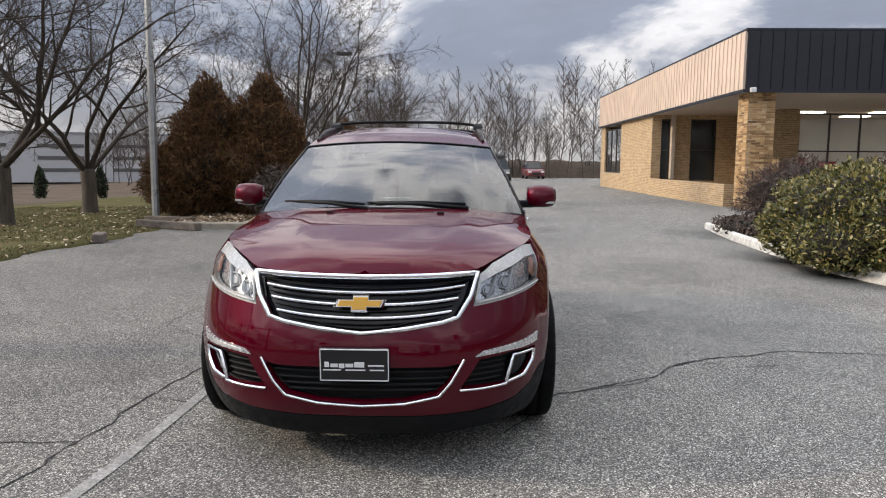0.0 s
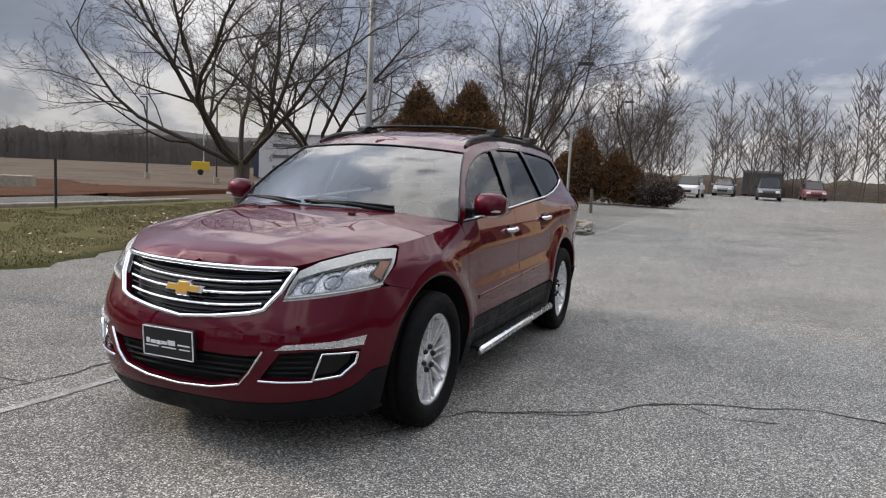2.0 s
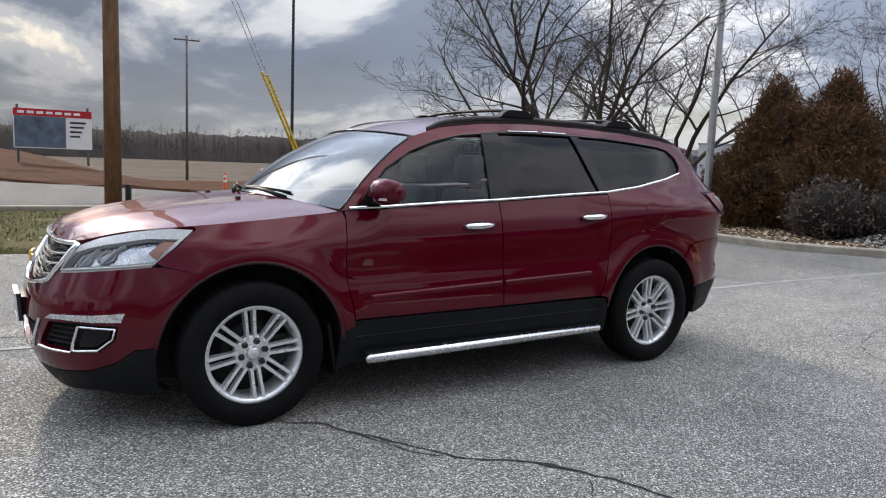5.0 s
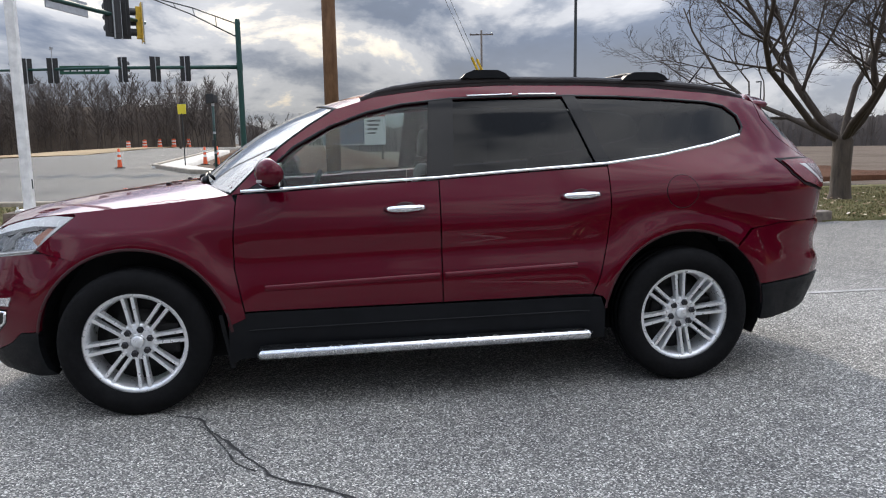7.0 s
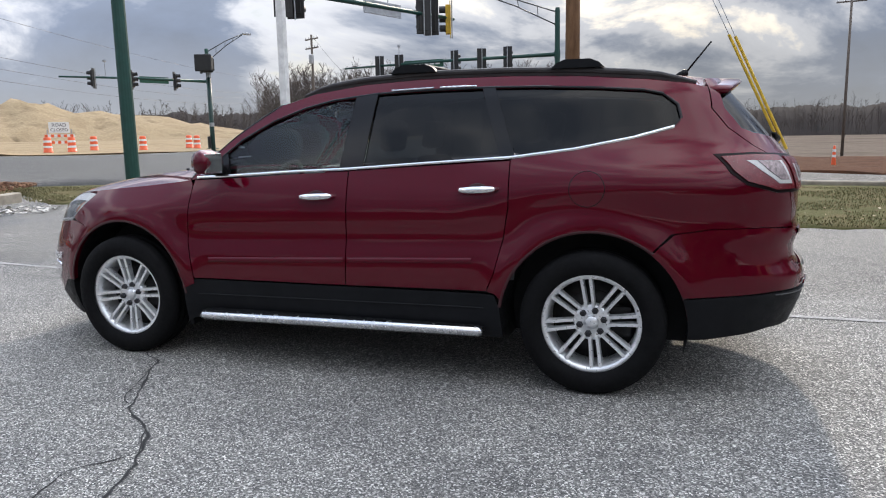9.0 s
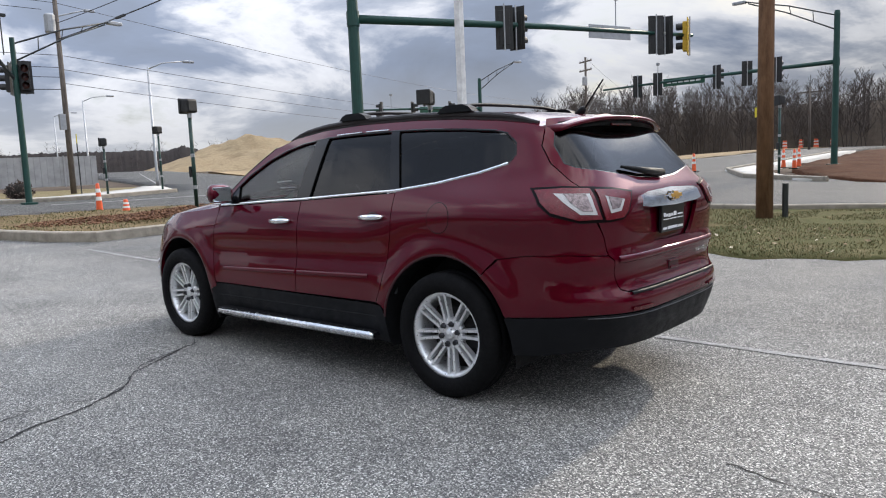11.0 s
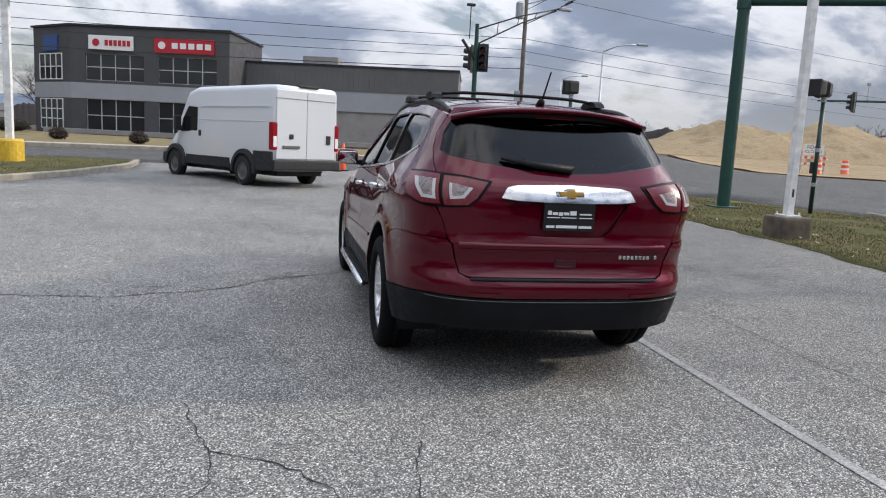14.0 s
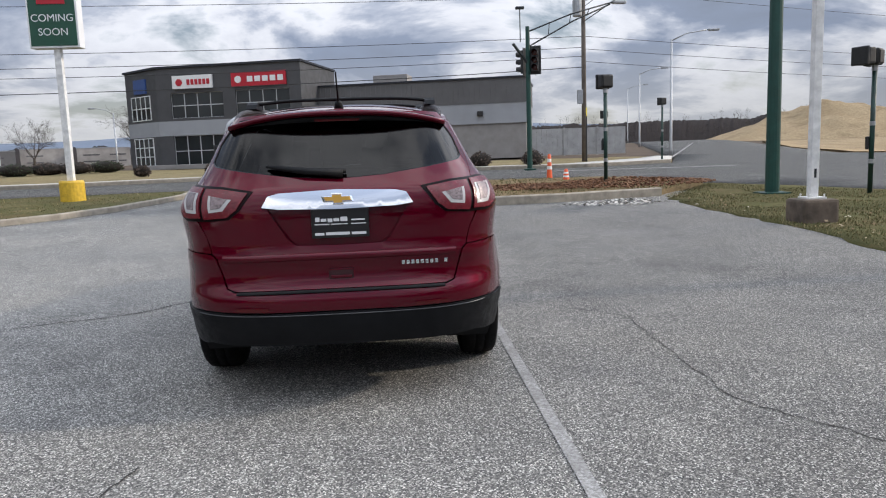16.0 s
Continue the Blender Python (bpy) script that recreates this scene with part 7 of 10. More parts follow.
def cargo_van():
    """A high-roofed cargo van seen from behind; local +y is its tail."""
    # heading of the tail in the plan
    ang = math.degrees(math.atan2(0.58, 0.81))
    v = thing("cargo_van", pose(2.68, -14.93, 0.10, 0, 0, ang), "white high-roofed cargo van parked beside the kerb", "van")
    # origin at mid-body on the ground
    T = 2.85
    loft_body([(-2.05, 0.80, 0.76, 0.45, 1.35, 0.10), (-1.95, 0.94, 0.89, 0.42, 1.55, 0.13), (-1.55, 1.0, 0.93, 0.40, 2.05, 0.16), (-1.25, 1.02, 0.95, 0.40, 2.42, 0.17), (-0.8, 1.02, 0.96, 0.40, 2.52, 0.17), (2.2, 1.02, 0.97, 0.40, 2.54, 0.17), (T - 0.08, 1.02, 0.97, 0.42, 2.53, 0.15), (T, 1.0, 0.95, 0.46, 2.50, 0.12)], "body", WHITE_PAINT, v)
    for k in (-1, 1):
        for y0, y1 in ((-0.70, T - 0.3),):
            bm = bmesh.new()
            box(bm, k * 0.995 - 0.012, k * 0.995 + 0.006, y0, y1, 1.62, 1.64, 0.006)
            part("side_ridge", bm, WHITE_PAINT, v)
        bm = bmesh.new()
        box(bm, k * 1.03 - 0.03, k * 1.03 + 0.03, 2.05, T + 0.02, 0.42, 0.90, 0.03)
        part("rear_corner_cover", bm, PLASTIC_FAR, v, "black plastic corner cover")
    bm = bmesh.new()
    box(bm, -0.012, 0.012, T + 0.0, T + 0.010, 0.66, 2.34)
    part("door_gap", bm, STEEL_RIM, v)
    bm = bmesh.new()
    box(bm, -0.94, 0.94, T + 0.015, T + 0.030, 2.20, 2.212)
    part("door_crease", bm, STEEL_RIM, v)
    loft_body([(-2.75, 0.62, 0.55, 0.45, 0.85, 0.10), (-2.62, 0.88, 0.78, 0.38, 1.0, 0.12), (-2.2, 0.98, 0.88, 0.38, 1.22, 0.14), (-1.9, 1.0, 0.90, 0.40, 1.38, 0.14)], "nose", WHITE_PAINT, v)
    bm = bmesh.new()
    box(bm, -0.96, 0.96, -2.80, -2.35, 0.32, 0.68, 0.10)
    part("front_bumper", bm, PLASTIC_FAR, v, smooth=False)
    bm = bmesh.new()
    box(bm, -1.04, 1.04, T - 0.05, T + 0.10, 0.44, 0.70, 0.04)
    part("rear_bumper", bm, PLASTIC_FAR, v)
    for k in (-1, 1):
        bm = bmesh.new()
        box(bm, k * 1.01 - 0.02, k * 1.01 + 0.02, -1.30, 0.95, 0.40, 0.66, 0.015)
        part("side_moulding", bm, PLASTIC_FAR, v)
        for yw in (-1.85, 1.62):
            bm = bmesh.new()
            n = 15
            rows = [[bm.verts.new((k * xx, yw + rr * math.cos(a), 0.36 + rr * math.sin(a))) for a in np.linspace(-0.05, math.pi + 0.05, n)] for rr, xx in ((0.57, 0.99), (0.56, 1.075), (0.45, 1.09), (0.44, 0.9))]
            for A, B in zip(rows, rows[1:]):
                for j in range(n - 1):
                    bm.faces.new((A[j], A[j + 1], B[j + 1], B[j]))
            part("arch_trim", bm, PLASTIC_FAR, v)
            simple_wheel(v, k * 0.965, yw, 0.36, 0.24)
            bm = bmesh.new()
            ring = [bm.verts.new((k * 1.028, yw + 0.47 * math.cos(a), 0.36 + 0.47 * math.sin(a))) for a in np.linspace(-0.1, math.pi + 0.1, 20)]
            inner = [bm.verts.new((k * 0.80, q.co.y, q.co.z)) for q in ring]
            bm.faces.new(ring)
            for j in range(len(ring) - 1):
                bm.faces.new((ring[j], ring[j + 1], inner[j + 1], inner[j]))
            part("wheel_well", bm, RUBBER_FAR, v)
        bm = bmesh.new()
        prism(bm, [(-1.62, 1.28), (-0.72, 1.30), (-0.72, 1.96), (-1.18, 1.98), (-1.50, 1.62)], -0.03, 0.03, Matrix(((0, 0, 1, k * 0.965), (1, 0, 0, 0), (0, 1, 0, 0), (0, 0, 0, 1))) @ pose(0, 0, 0, 0, 0, 0))
        part("cab_window", bm, TINT, v)
        bm = bmesh.new()
        box(bm, k * 1.14 - 0.09, k * 1.14 + 0.09, -1.62, -1.48, 1.30, 1.72, 0.03)
        box(bm, min(k * 0.95, k * 1.1), max(k * 0.95, k * 1.1), -1.60, -1.52, 1.36, 1.44)
        part("door_mirror", bm, PLASTIC_FAR, v)
        bm = bmesh.new()
        box(bm, k * 0.965 - 0.075, k * 0.965 + 0.075, T - 0.14, T + 0.03, 0.94, 1.62, 0.03)
        lamp = part("tail_lamp", bm, TAIL_RED, v, "upright red tail lamp")
        bm = bmesh.new()
        box(bm, k * 0.965 - 0.05, k * 0.965 + 0.05, T + 0.025, T + 0.038, 1.02, 1.28, 0.008)
        part("clear_lens", bm, CONE_WHITE, lamp, "pale reversing lens")
        bm = bmesh.new()
        box(bm, k * 1.012 - 0.012, k * 1.012 + 0.012, -0.62, -0.52, 1.18, 1.34, 0.01)
        part("door_handle", bm, PLASTIC_FAR, v)
    for x0, x1 in ((-0.92, -0.005), (0.005, 0.92)):
        bm = bmesh.new()
        box(bm, x0, x1, T - 0.02, T + 0.022, 0.72, 2.42, 0.02)
        part("rear_door", bm, WHITE_PAINT, v)
    bm = bmesh.new()
    box(bm, -0.75, -0.62, T + 0.02, T + 0.05, 1.12, 1.34, 0.01)
    part("rear_door_handle", bm, PLASTIC_FAR, v)
    bm = bmesh.new()
    box(bm, 0.22, 0.74, T + 0.02, T + 0.045, 0.98, 1.06, 0.01)
    part("plate_holder", bm, STEEL_RIM, v)
    bm = bmesh.new()
    box(bm, 0.42, 0.54, T + 0.02, T + 0.035, 1.22, 1.34, 0.02)
    part("badge", bm, PLASTIC_FAR, v)
    bm = bmesh.new()
    box(bm, -0.35, 0.25, T - 0.25, T + 0.03, 2.50, 2.56, 0.02)
    part("roof_lamp", bm, PLASTIC_FAR, v)
    bm = bmesh.new()
    box(bm, -0.7, 0.7, -2.3, 2.6, 0.28, 0.42)
    tube(bm, [(-0.8, 1.62, 0.36), (0.8, 1.62, 0.36)], 0.06, 8)
    part("chassis", bm, PLASTIC_FAR, v)
    bm = bmesh.new()
    for z in (1.98, 1.06):
        box(bm, 0.985, 1.008, -0.6, T - 0.15, z, z + 0.015)
    part("side_crease", bm, WHITE_PAINT, v)


cargo_van()


def parked_car(x, y, turn, paint, label, tall=1.5, long=4.5, truck=False):
    """A plain parked car seen from afar; local -y is its front."""
    c = thing("parked_car", pose(x, y, z_at(x, y), 0, 0, turn), label, "car", "parked cars")
    h = long / 2
    loft_body([(-h, 0.72, 0.66, 0.32, 0.74, 0.10), (-h + 0.15, 0.86, 0.80, 0.26, 0.86, 0.12), (-h + 0.9, 0.92, 0.86, 0.26, 0.98, 0.12), (h - 0.4, 0.92, 0.88, 0.28, 1.04, 0.12), (h, 0.80, 0.74, 0.34, 0.96, 0.10)], "body", paint, c)
    a, b = (-h + 1.1, 0.5) if truck else (-h + 1.0, h - 0.25)
    loft_body([(a, 0.80, 0.72, 0.86, 1.02, 0.05), (a + 0.7, 0.84, 0.66, 0.9, tall - 0.06, 0.08), (b - 0.5, 0.84, 0.66, 0.9, tall - 0.03, 0.08), (b, 0.80, 0.70, 0.88, 1.06, 0.05)], "cabin_glass", TINT, c, smooth=False)
    bm = bmesh.new()
    box(bm, -0.62, 0.62, a + 0.72, b - 0.45, tall - 0.05, tall, 0.02)
    part("roof", bm, paint, c)
    for k in (-1, 1):
        for yw in (-h + 0.85, h - 0.85):
            simple_wheel(c, k * 0.82, yw, 0.34, 0.22)
        bm = bmesh.new()
        box(bm, k * 0.62 - 0.16, k * 0.62 + 0.16, -h - 0.02, -h + 0.12, 0.62, 0.78, 0.03)
        part("head_lamp", bm, CONE_WHITE, c)
        bm = bmesh.new()
        box(bm, k * 0.98 - 0.1, k * 0.98 + 0.1, a + 0.35, a + 0.47, 0.98, 1.12, 0.03)
        part("door_mirror", bm, paint, c)
    bm = bmesh.new()
    box(bm, -0.42, 0.42, -h - 0.02, -h + 0.08, 0.42, 0.60, 0.02)
    part("grille", bm, PLASTIC_FAR, c)


def car_paint(name, col):
    return Mat(name, col, 0.35).set(Coat_Weight=0.8, Coat_Roughness=0.05).m


parked_car(-1.9, 56, -4, car_paint("white_car", (0.62, 0.62, 0.61)), "white sport utility vehicle parked at the back of the lot", 1.7)
parked_car(0.3, 67.4, -2, car_paint("grey_car", (0.24, 0.25, 0.25)), "grey car parked at the back of the lot", 1.5)
parked_car(3.9, 60, 0, car_paint("black_truck", (0.02, 0.022, 0.026)), "black pickup truck parked at the back of the lot", 1.85, 5.4, True)
parked_car(7.7, 68.0, 4, car_paint("red_car", (0.16, 0.03, 0.035)), "dark red off-road car parked at the back of the lot", 1.75, 4.2)
parked_car(-5.4, 52, -70, car_paint("dark_car", (0.02, 0.02, 0.022)), "black car parked beside the lot island", 1.45)
for i, (x, y, tone) in enumerate(((84, -236, 0.6), (88.5, -235, 0.62), (92.5, -234, 0.05), (97, -233, 0.6), (101.5, -232, 0.3), (80, -237, 0.08))):
    parked_car(x, y, 8 + 3 * i, car_paint("far_car_paint", (tone, tone, tone)), "small pale car parked in front of the stores" if tone > 0.2 else "small dark car parked in front of the stores", 1.5)
parked_car(64, -160, 72, car_paint("white_far_car", (0.6, 0.6, 0.6)), "white car on the lane beyond the far lawn", 1.5)

# ---- the sport utility vehicle ----
def paint_material():
    k = Mat("claret_paint", (0.10, 0.0005, 0.009), 0.34, 0.30, 0.0)
    k.set(Coat_Weight=1.0, Coat_Roughness=0.015, Coat_IOR=1.39)
    k.color(k.ramp(k.noise(900, 2), [(0.35, (0.066, 0.0003, 0.0066)), (0.65, (0.092, 0.0005, 0.0098))]))
    k.rough(k.range(k.noise(3.0, 4), 0.3, 0.7, 0.32, 0.40))
    return k.m


PAINT = paint_material()
BLACK_PLASTIC = worn("black_plastic", (0.009, 0.0095, 0.0105), 0.55, 0, 0.2, 9, 0.25, 500, 0.2)
CLADDING = worn("dark_cladding", (0.0085, 0.009, 0.0105), 0.5, 0, 0.2, 7, 0.2, 600, 0.13)
LAMP_RIM = Mat("dark_lamp_rim", (0.007, 0.002, 0.003), 0.35, 0, 0.10).m
GLOSS_BLACK = Mat("gloss_black", (0.006, 0.006, 0.007), 0.12, 0, 0.25).m
RUBBER = worn("tyre_rubber", (0.0055, 0.0055, 0.006), 0.75, 0, 0.3, 20, 0.3, 300, 0.12)
CHROME = Mat("chrome", (0.83, 0.84, 0.86), 0.07, 1.0).m
BRUSHED = worn("polished_metal", (0.72, 0.73, 0.75), 0.2, 1.0, 0.12, 14, 0.05, 200)
ALLOY = worn("alloy", (0.80, 0.81, 0.82), 0.34, 0.7, 0.12, 25, 0.05, 200)
GREY_TRIM = Mat("lamp_grey_trim", (0.50, 0.51, 0.52), 0.3, 0.3).m
RAIL = worn("rail_plastic", (0.034, 0.030, 0.030), 0.5, 0, 0.25, 9, 0.2, 300, 0.25)
GREY_TRIM_DARK = Mat("bumper_bead", (0.06, 0.06, 0.065), 0.3, 0.2).m
GOLD = Mat("gold_badge", (0.80, 0.46, 0.10), 0.28, 0.75).m
CLEAR_GLASS = glass_material("windscreen_glass", (0.58, 0.70, 0.69), 0.95, 2.05)
DOOR_GLASS = glass_material("door_glass", (0.62, 0.70, 0.69), 0.9, 1.45)
PRIVACY_GLASS = glass_material("privacy_glass", (0.034, 0.038, 0.042), 0.72, 1.42)
LENS = glass_material("lamp_lens", (0.93, 0.94, 0.95), 0.8, 1.38)
RED_LENS = Mat("red_lens", (0.075, 0.002, 0.004), 0.2, 0, 0.2).set(Coat_Weight=0.5, Coat_Roughness=0.04).m
TAIL_LENS = worn("tail_lens", (0.125, 0.010, 0.016), 0.18, 0, 0.25, 40, 0.3, 120)
LENS_GREY = worn("grey_lens", (0.25, 0.20, 0.20), 0.18, 0.3, 0.6, 70, 0.8, 120)
AMBER = Mat("amber_lens", (0.50, 0.24, 0.16), 0.2).m
WHITE_LENS = worn("white_lens", (0.46, 0.45, 0.44), 0.15, 0, 0.12, 60, 0.4, 160)
REFLECTOR = worn("lamp_reflector", (0.70, 0.71, 0.73), 0.24, 0.75, 0.22, 30, 0.35, 45)
PLATE_BLACK = Mat("plate_black", (0.010, 0.010, 0.012), 0.3).m
PLATE_WHITE = Mat("plate_white", (0.72, 0.72, 0.72), 0.5).m
SEAT_CLOTH = worn("seat_leather", (0.035, 0.034, 0.034), 0.6, 0, 0.2, 20, 0.3, 200)
INTERIOR = worn("interior_plastic", (0.028, 0.030, 0.032), 0.65, 0, 0.2, 12, 0.2, 300)

# the skin: half width, nose and tail by height
HALF = smooth_curve([(0.12, 0.86), (0.25, 0.925), (0.38, 0.958), (0.55, 0.975), (0.72, 0.968), (0.88, 0.948), (1.0, 0.932), (1.08, 0.915), (1.15, 0.89), (1.24, 0.862), (1.42, 0.785), (1.6, 0.70), (1.68, 0.645), (1.76, 0.57)], 0.022)
NOSE = smooth_curve([(0.12, -2.33), (0.22, -2.43), (0.34, -2.50), (0.46, -2.525), (0.6, -2.52), (0.68, -2.505), (0.76, -2.47), (0.86, -2.43), (0.96, -2.37), (1.02, -2.28), (1.1, -2.16)], 0.02)
TAIL = smooth_curve([(0.12, 2.38), (0.28, 2.47), (0.38, 2.53), (0.5, 2.575), (0.60, 2.590), (0.66, 2.590), (0.705, 2.540), (0.80, 2.525), (0.85, 2.550), (0.875, 2.552), (0.91, 2.528), (1.0, 2.532), (1.12, 2.53), (1.22, 2.51), (1.28, 2.455), (1.45, 2.315), (1.62, 2.165), (1.7, 2.09), (1.78, 2.0)], 0.02)
FRONT_Y, REAR_Y, FRONT_N = -1.2, 1.05, 3.0
FRONT_L, REAR_L = 1.9, 1.9
SIDE_L = REAR_Y - FRONT_Y
ALL_L = FRONT_L + SIDE_L + REAR_L
AXLES, HUB_Z, ARCH_R = (-1.51, 1.51), 0.388, 0.487


def rear_n(z):
    """How square the tail is in plan, by height."""
    z = np.asarray(z, float)
    u = np.clip((z - 0.40) / 0.72, 0, 1)
    return 4.1 + 1.9 * u * u * (3 - 2 * u) + 1.4 * np.clip((z - 1.3) / 0.3, 0, 1)


def skin(s, z):
    """The outer skin. s runs from the nose round the left side to the tail and back round the other side; z is the height."""
    s, z = np.asarray(s, float), np.asarray(z, float)
    s = np.mod(s, 2 * ALL_L)
    flip = s > ALL_L
    s = np.where(flip, 2 * ALL_L - s, s)
    w, yf, yr = HALF(z), NOSE(z), TAIL(z)
    a = np.clip(s / FRONT_L, 0, 1) * np.pi / 2
    X, Y = np.sin(a), np.cos(a)
    r = (X**FRONT_N + np.abs(Y) ** FRONT_N) ** (-1 / FRONT_N)
    xf, yfr = w * X * r, FRONT_Y - (FRONT_Y - yf) * Y * r
    b = np.clip((ALL_L - s) / REAR_L, 0, 1) * np.pi / 2
    X, Y = np.sin(b), np.cos(b)
    nr = rear_n(z)
    r = (X**nr + np.abs(Y) ** nr) ** (-1 / nr)
    xr, yrr = w * X * r, REAR_Y + (yr - REAR_Y) * Y * r
    x = np.where(s < FRONT_L, xf, np.where(s > FRONT_L + SIDE_L, xr, w))
    y = np.where(s < FRONT_L, yfr, np.where(s > FRONT_L + SIDE_L, yrr, FRONT_Y + s - FRONT_L))
    k = x / w
    # shoulders fall in towards the nose, the cabin narrows forward
    x = x - 0.055 * np.clip((-0.75 - y) / 0.55, 0, 1) * np.clip((z - 0.97) / 0.14, 0, 1) * k
    x = x - 0.075 * np.clip((0.35 - y) / 1.2, 0, 1) ** 1.3 * np.clip((z - 1.15) / 0.45, 0, 1.2) * k
    # broad hips at the tail lamps
    x = x + 0.062 * np.exp(-(((z - 1.15) / 0.14) ** 2)) * np.clip((y - 0.75) / 0.95, 0, 1) * k
    # flared arches
    for ax in AXLES:
        d = np.hypot(y - ax, z - HUB_Z)
        x = x + 0.020 * np.exp(-(((d - 0.52) / 0.075) ** 2)) * k**6
    # a crease below the handles and a waist between the arches
    x = x - 0.014 * np.exp(-(((z - 0.80 - 0.02 * y) / 0.10) ** 2)) * np.clip(1.25 - np.abs(y), 0, 0.35) / 0.35 * k**6
    return np.stack([np.where(flip, -x, x), y, z], -1)


def skin_out(s, z):
    e = 2e-3
    n = np.cross(skin(s + e, z) - skin(s - e, z), skin(s, z + e) - skin(s, z - e))
    return n / np.maximum(np.linalg.norm(n, axis=-1, keepdims=True), 1e-9)


def on_front(x, z):
    q = min(abs(x) / float(HALF(z)), 0.9999)
    s = math.atan2(q, (1 - q**FRONT_N) ** (1 / FRONT_N)) / (math.pi / 2) * FRONT_L
    return (math.copysign(s, x), z)


def on_side(y, z):
    if y < FRONT_Y:
        q = min((FRONT_Y - y) / (FRONT_Y - float(NOSE(z))), 0.9999)
        return (math.atan2((1 - q**FRONT_N) ** (1 / FRONT_N), q) / (math.pi / 2) * FRONT_L, z)
    if y > REAR_Y:
        q = min((y - REAR_Y) / (float(TAIL(z)) - REAR_Y), 0.9999)
        nr = float(rear_n(z))
        return (ALL_L - math.atan2((1 - q**nr) ** (1 / nr), q) / (math.pi / 2) * REAR_L, z)
    return (FRONT_L + y - FRONT_Y, z)


def on_rear(x, z):
    q = min(abs(x) / float(HALF(z)), 0.9999)
    nr = float(rear_n(z))
    s = math.atan2(q, (1 - q**nr) ** (1 / nr)) / (math.pi / 2) * REAR_L
    return (ALL_L - math.copysign(s, x), z)


def spots(kind, *pairs):
    return [kind(a, b) for a, b in pairs]


def mirrored(half, about=0.0):
    """A closed outline from its left half, from one end on the centre line to the other."""
    other = [(2 * about - s, z) for s, z in half[::-1] if abs(s - about) > 1e-6]
    return half + other


def panel(name, loop, material, parent, off=0.0, flange=0.018, step=0.04, holes=(), label="", sides="L"):
    """A pressed panel on the skin, with turned-in edges; sides "LR" makes its twin on the other side."""
    vs, tri = sheet_2d(loop, step, holes, step * 0.75)
    s, z = vs.T
    n = skin_out(s, z)
    top = skin(s, z) + off * n
    p0 = top[tri]
    face_n = np.cross(p0[:, 1] - p0[:, 0], p0[:, 2] - p0[:, 0])
    if (face_n * n[tri[:, 0]]).sum() < 0:
        tri = tri[:, ::-1]
    verts, faces = top.tolist(), tri.tolist()
    if flange:
        rim = rim_of(tri)
        used = sorted({i for e in rim for i in e})
        up = {i: len(verts) + k for k, i in enumerate(used)}
        verts += [top[i] for i in used]
        lo = {i: len(verts) + k for k, i in enumerate(used)}
        verts += [top[i] - flange * n[i] for i in used]
        faces += [(up[b], up[a], lo[a], lo[b]) for a, b in rim]
    made = []
    for side in sides:
        k = -1 if side == "R" else 1
        fs = faces if k == 1 else [fc[::-1] for fc in faces]
        me = mesh_of(name, [(k * v[0], v[1], v[2]) for v in verts], fs, material)
        made.append(child(name, me, parent, label))
    return made


def arc(ax, a0, a1, r=ARCH_R, n=22, squash=1.0):
    """Points of a wheel arch; 0 degrees is to the rear, 90 is up."""
    return [on_side(ax + r * math.cos(radians(a)), HUB_Z + r * squash * math.sin(radians(a))) for a in np.linspace(a0, a1, n)]


def bow_tie(bm, w, h, y, t):
    """A flat slanted cross badge facing along y."""
    pts = [(-0.5, -0.24), (-0.18, -0.24), (-0.18, -0.5), (0.14, -0.5), (0.14, -0.24), (0.44, -0.24), (0.5, 0.24), (0.18, 0.24), (0.18, 0.5), (-0.14, 0.5), (-0.14, 0.24), (-0.44, 0.24)]
    a = [bm.verts.new((x * w, y, z * h)) for x, z in pts]
    b = [bm.verts.new((x * w * 0.9, y + t, z * h * 0.84)) for x, z in pts]
    n = len(pts)
    bm.faces.new(b)
    for k in range(n):
        bm.faces.new((a[k], a[(k + 1) % n], b[(k + 1) % n], b[k]))


def strip_on(name, pts, width, thick, material, parent, label="", closed=False, out=0.004, sides="L"):
    """A raised bead along a line of the skin."""
    pts = list(pts)
    line = dense(pts, 0.025)
    if not closed:
        last = pts[-1]
        line = [p for p in line]
        # drop the run back from the end to the start
        cut = len(dense(pts[:-1] + [pts[-1]], 0.025)) - max(1, int(math.hypot(pts[0][0] - last[0], pts[0][1] - last[1]) / 0.025))
        line = line[:cut] + [last]
    sz = np.array(line)
    p, n = skin(sz[:, 0], sz[:, 1]), skin_out(sz[:, 0], sz[:, 1])
    if closed:
        d = np.roll(p, -1, 0) - np.roll(p, 1, 0)
    else:
        d = np.gradient(p, axis=0)
    d /= np.maximum(np.linalg.norm(d, axis=1, keepdims=True), 1e-9)
    side = np.cross(n, d)
    ring = [p + out * n - side * width / 2, p + (out + thick) * n - side * width * 0.32, p + (out + thick) * n + side * width * 0.32, p + out * n + side * width / 2]
    verts = np.concatenate(ring)
    m, faces = len(p), []
    for r in range(3):
        for k in range(m if closed else m - 1):
            j = (k + 1) % m
            faces.append((r * m + k, r * m + j, (r + 1) * m + j, (r + 1) * m + k))
    made = []
    for s in sides:
        k = -1 if s == "R" else 1
        fs = [fc[::-1] for fc in faces] if k == 1 else faces
        made.append(child(name, mesh_of(name, [(k * v[0], v[1], v[2]) for v in verts], fs, material), parent, label))
    return made


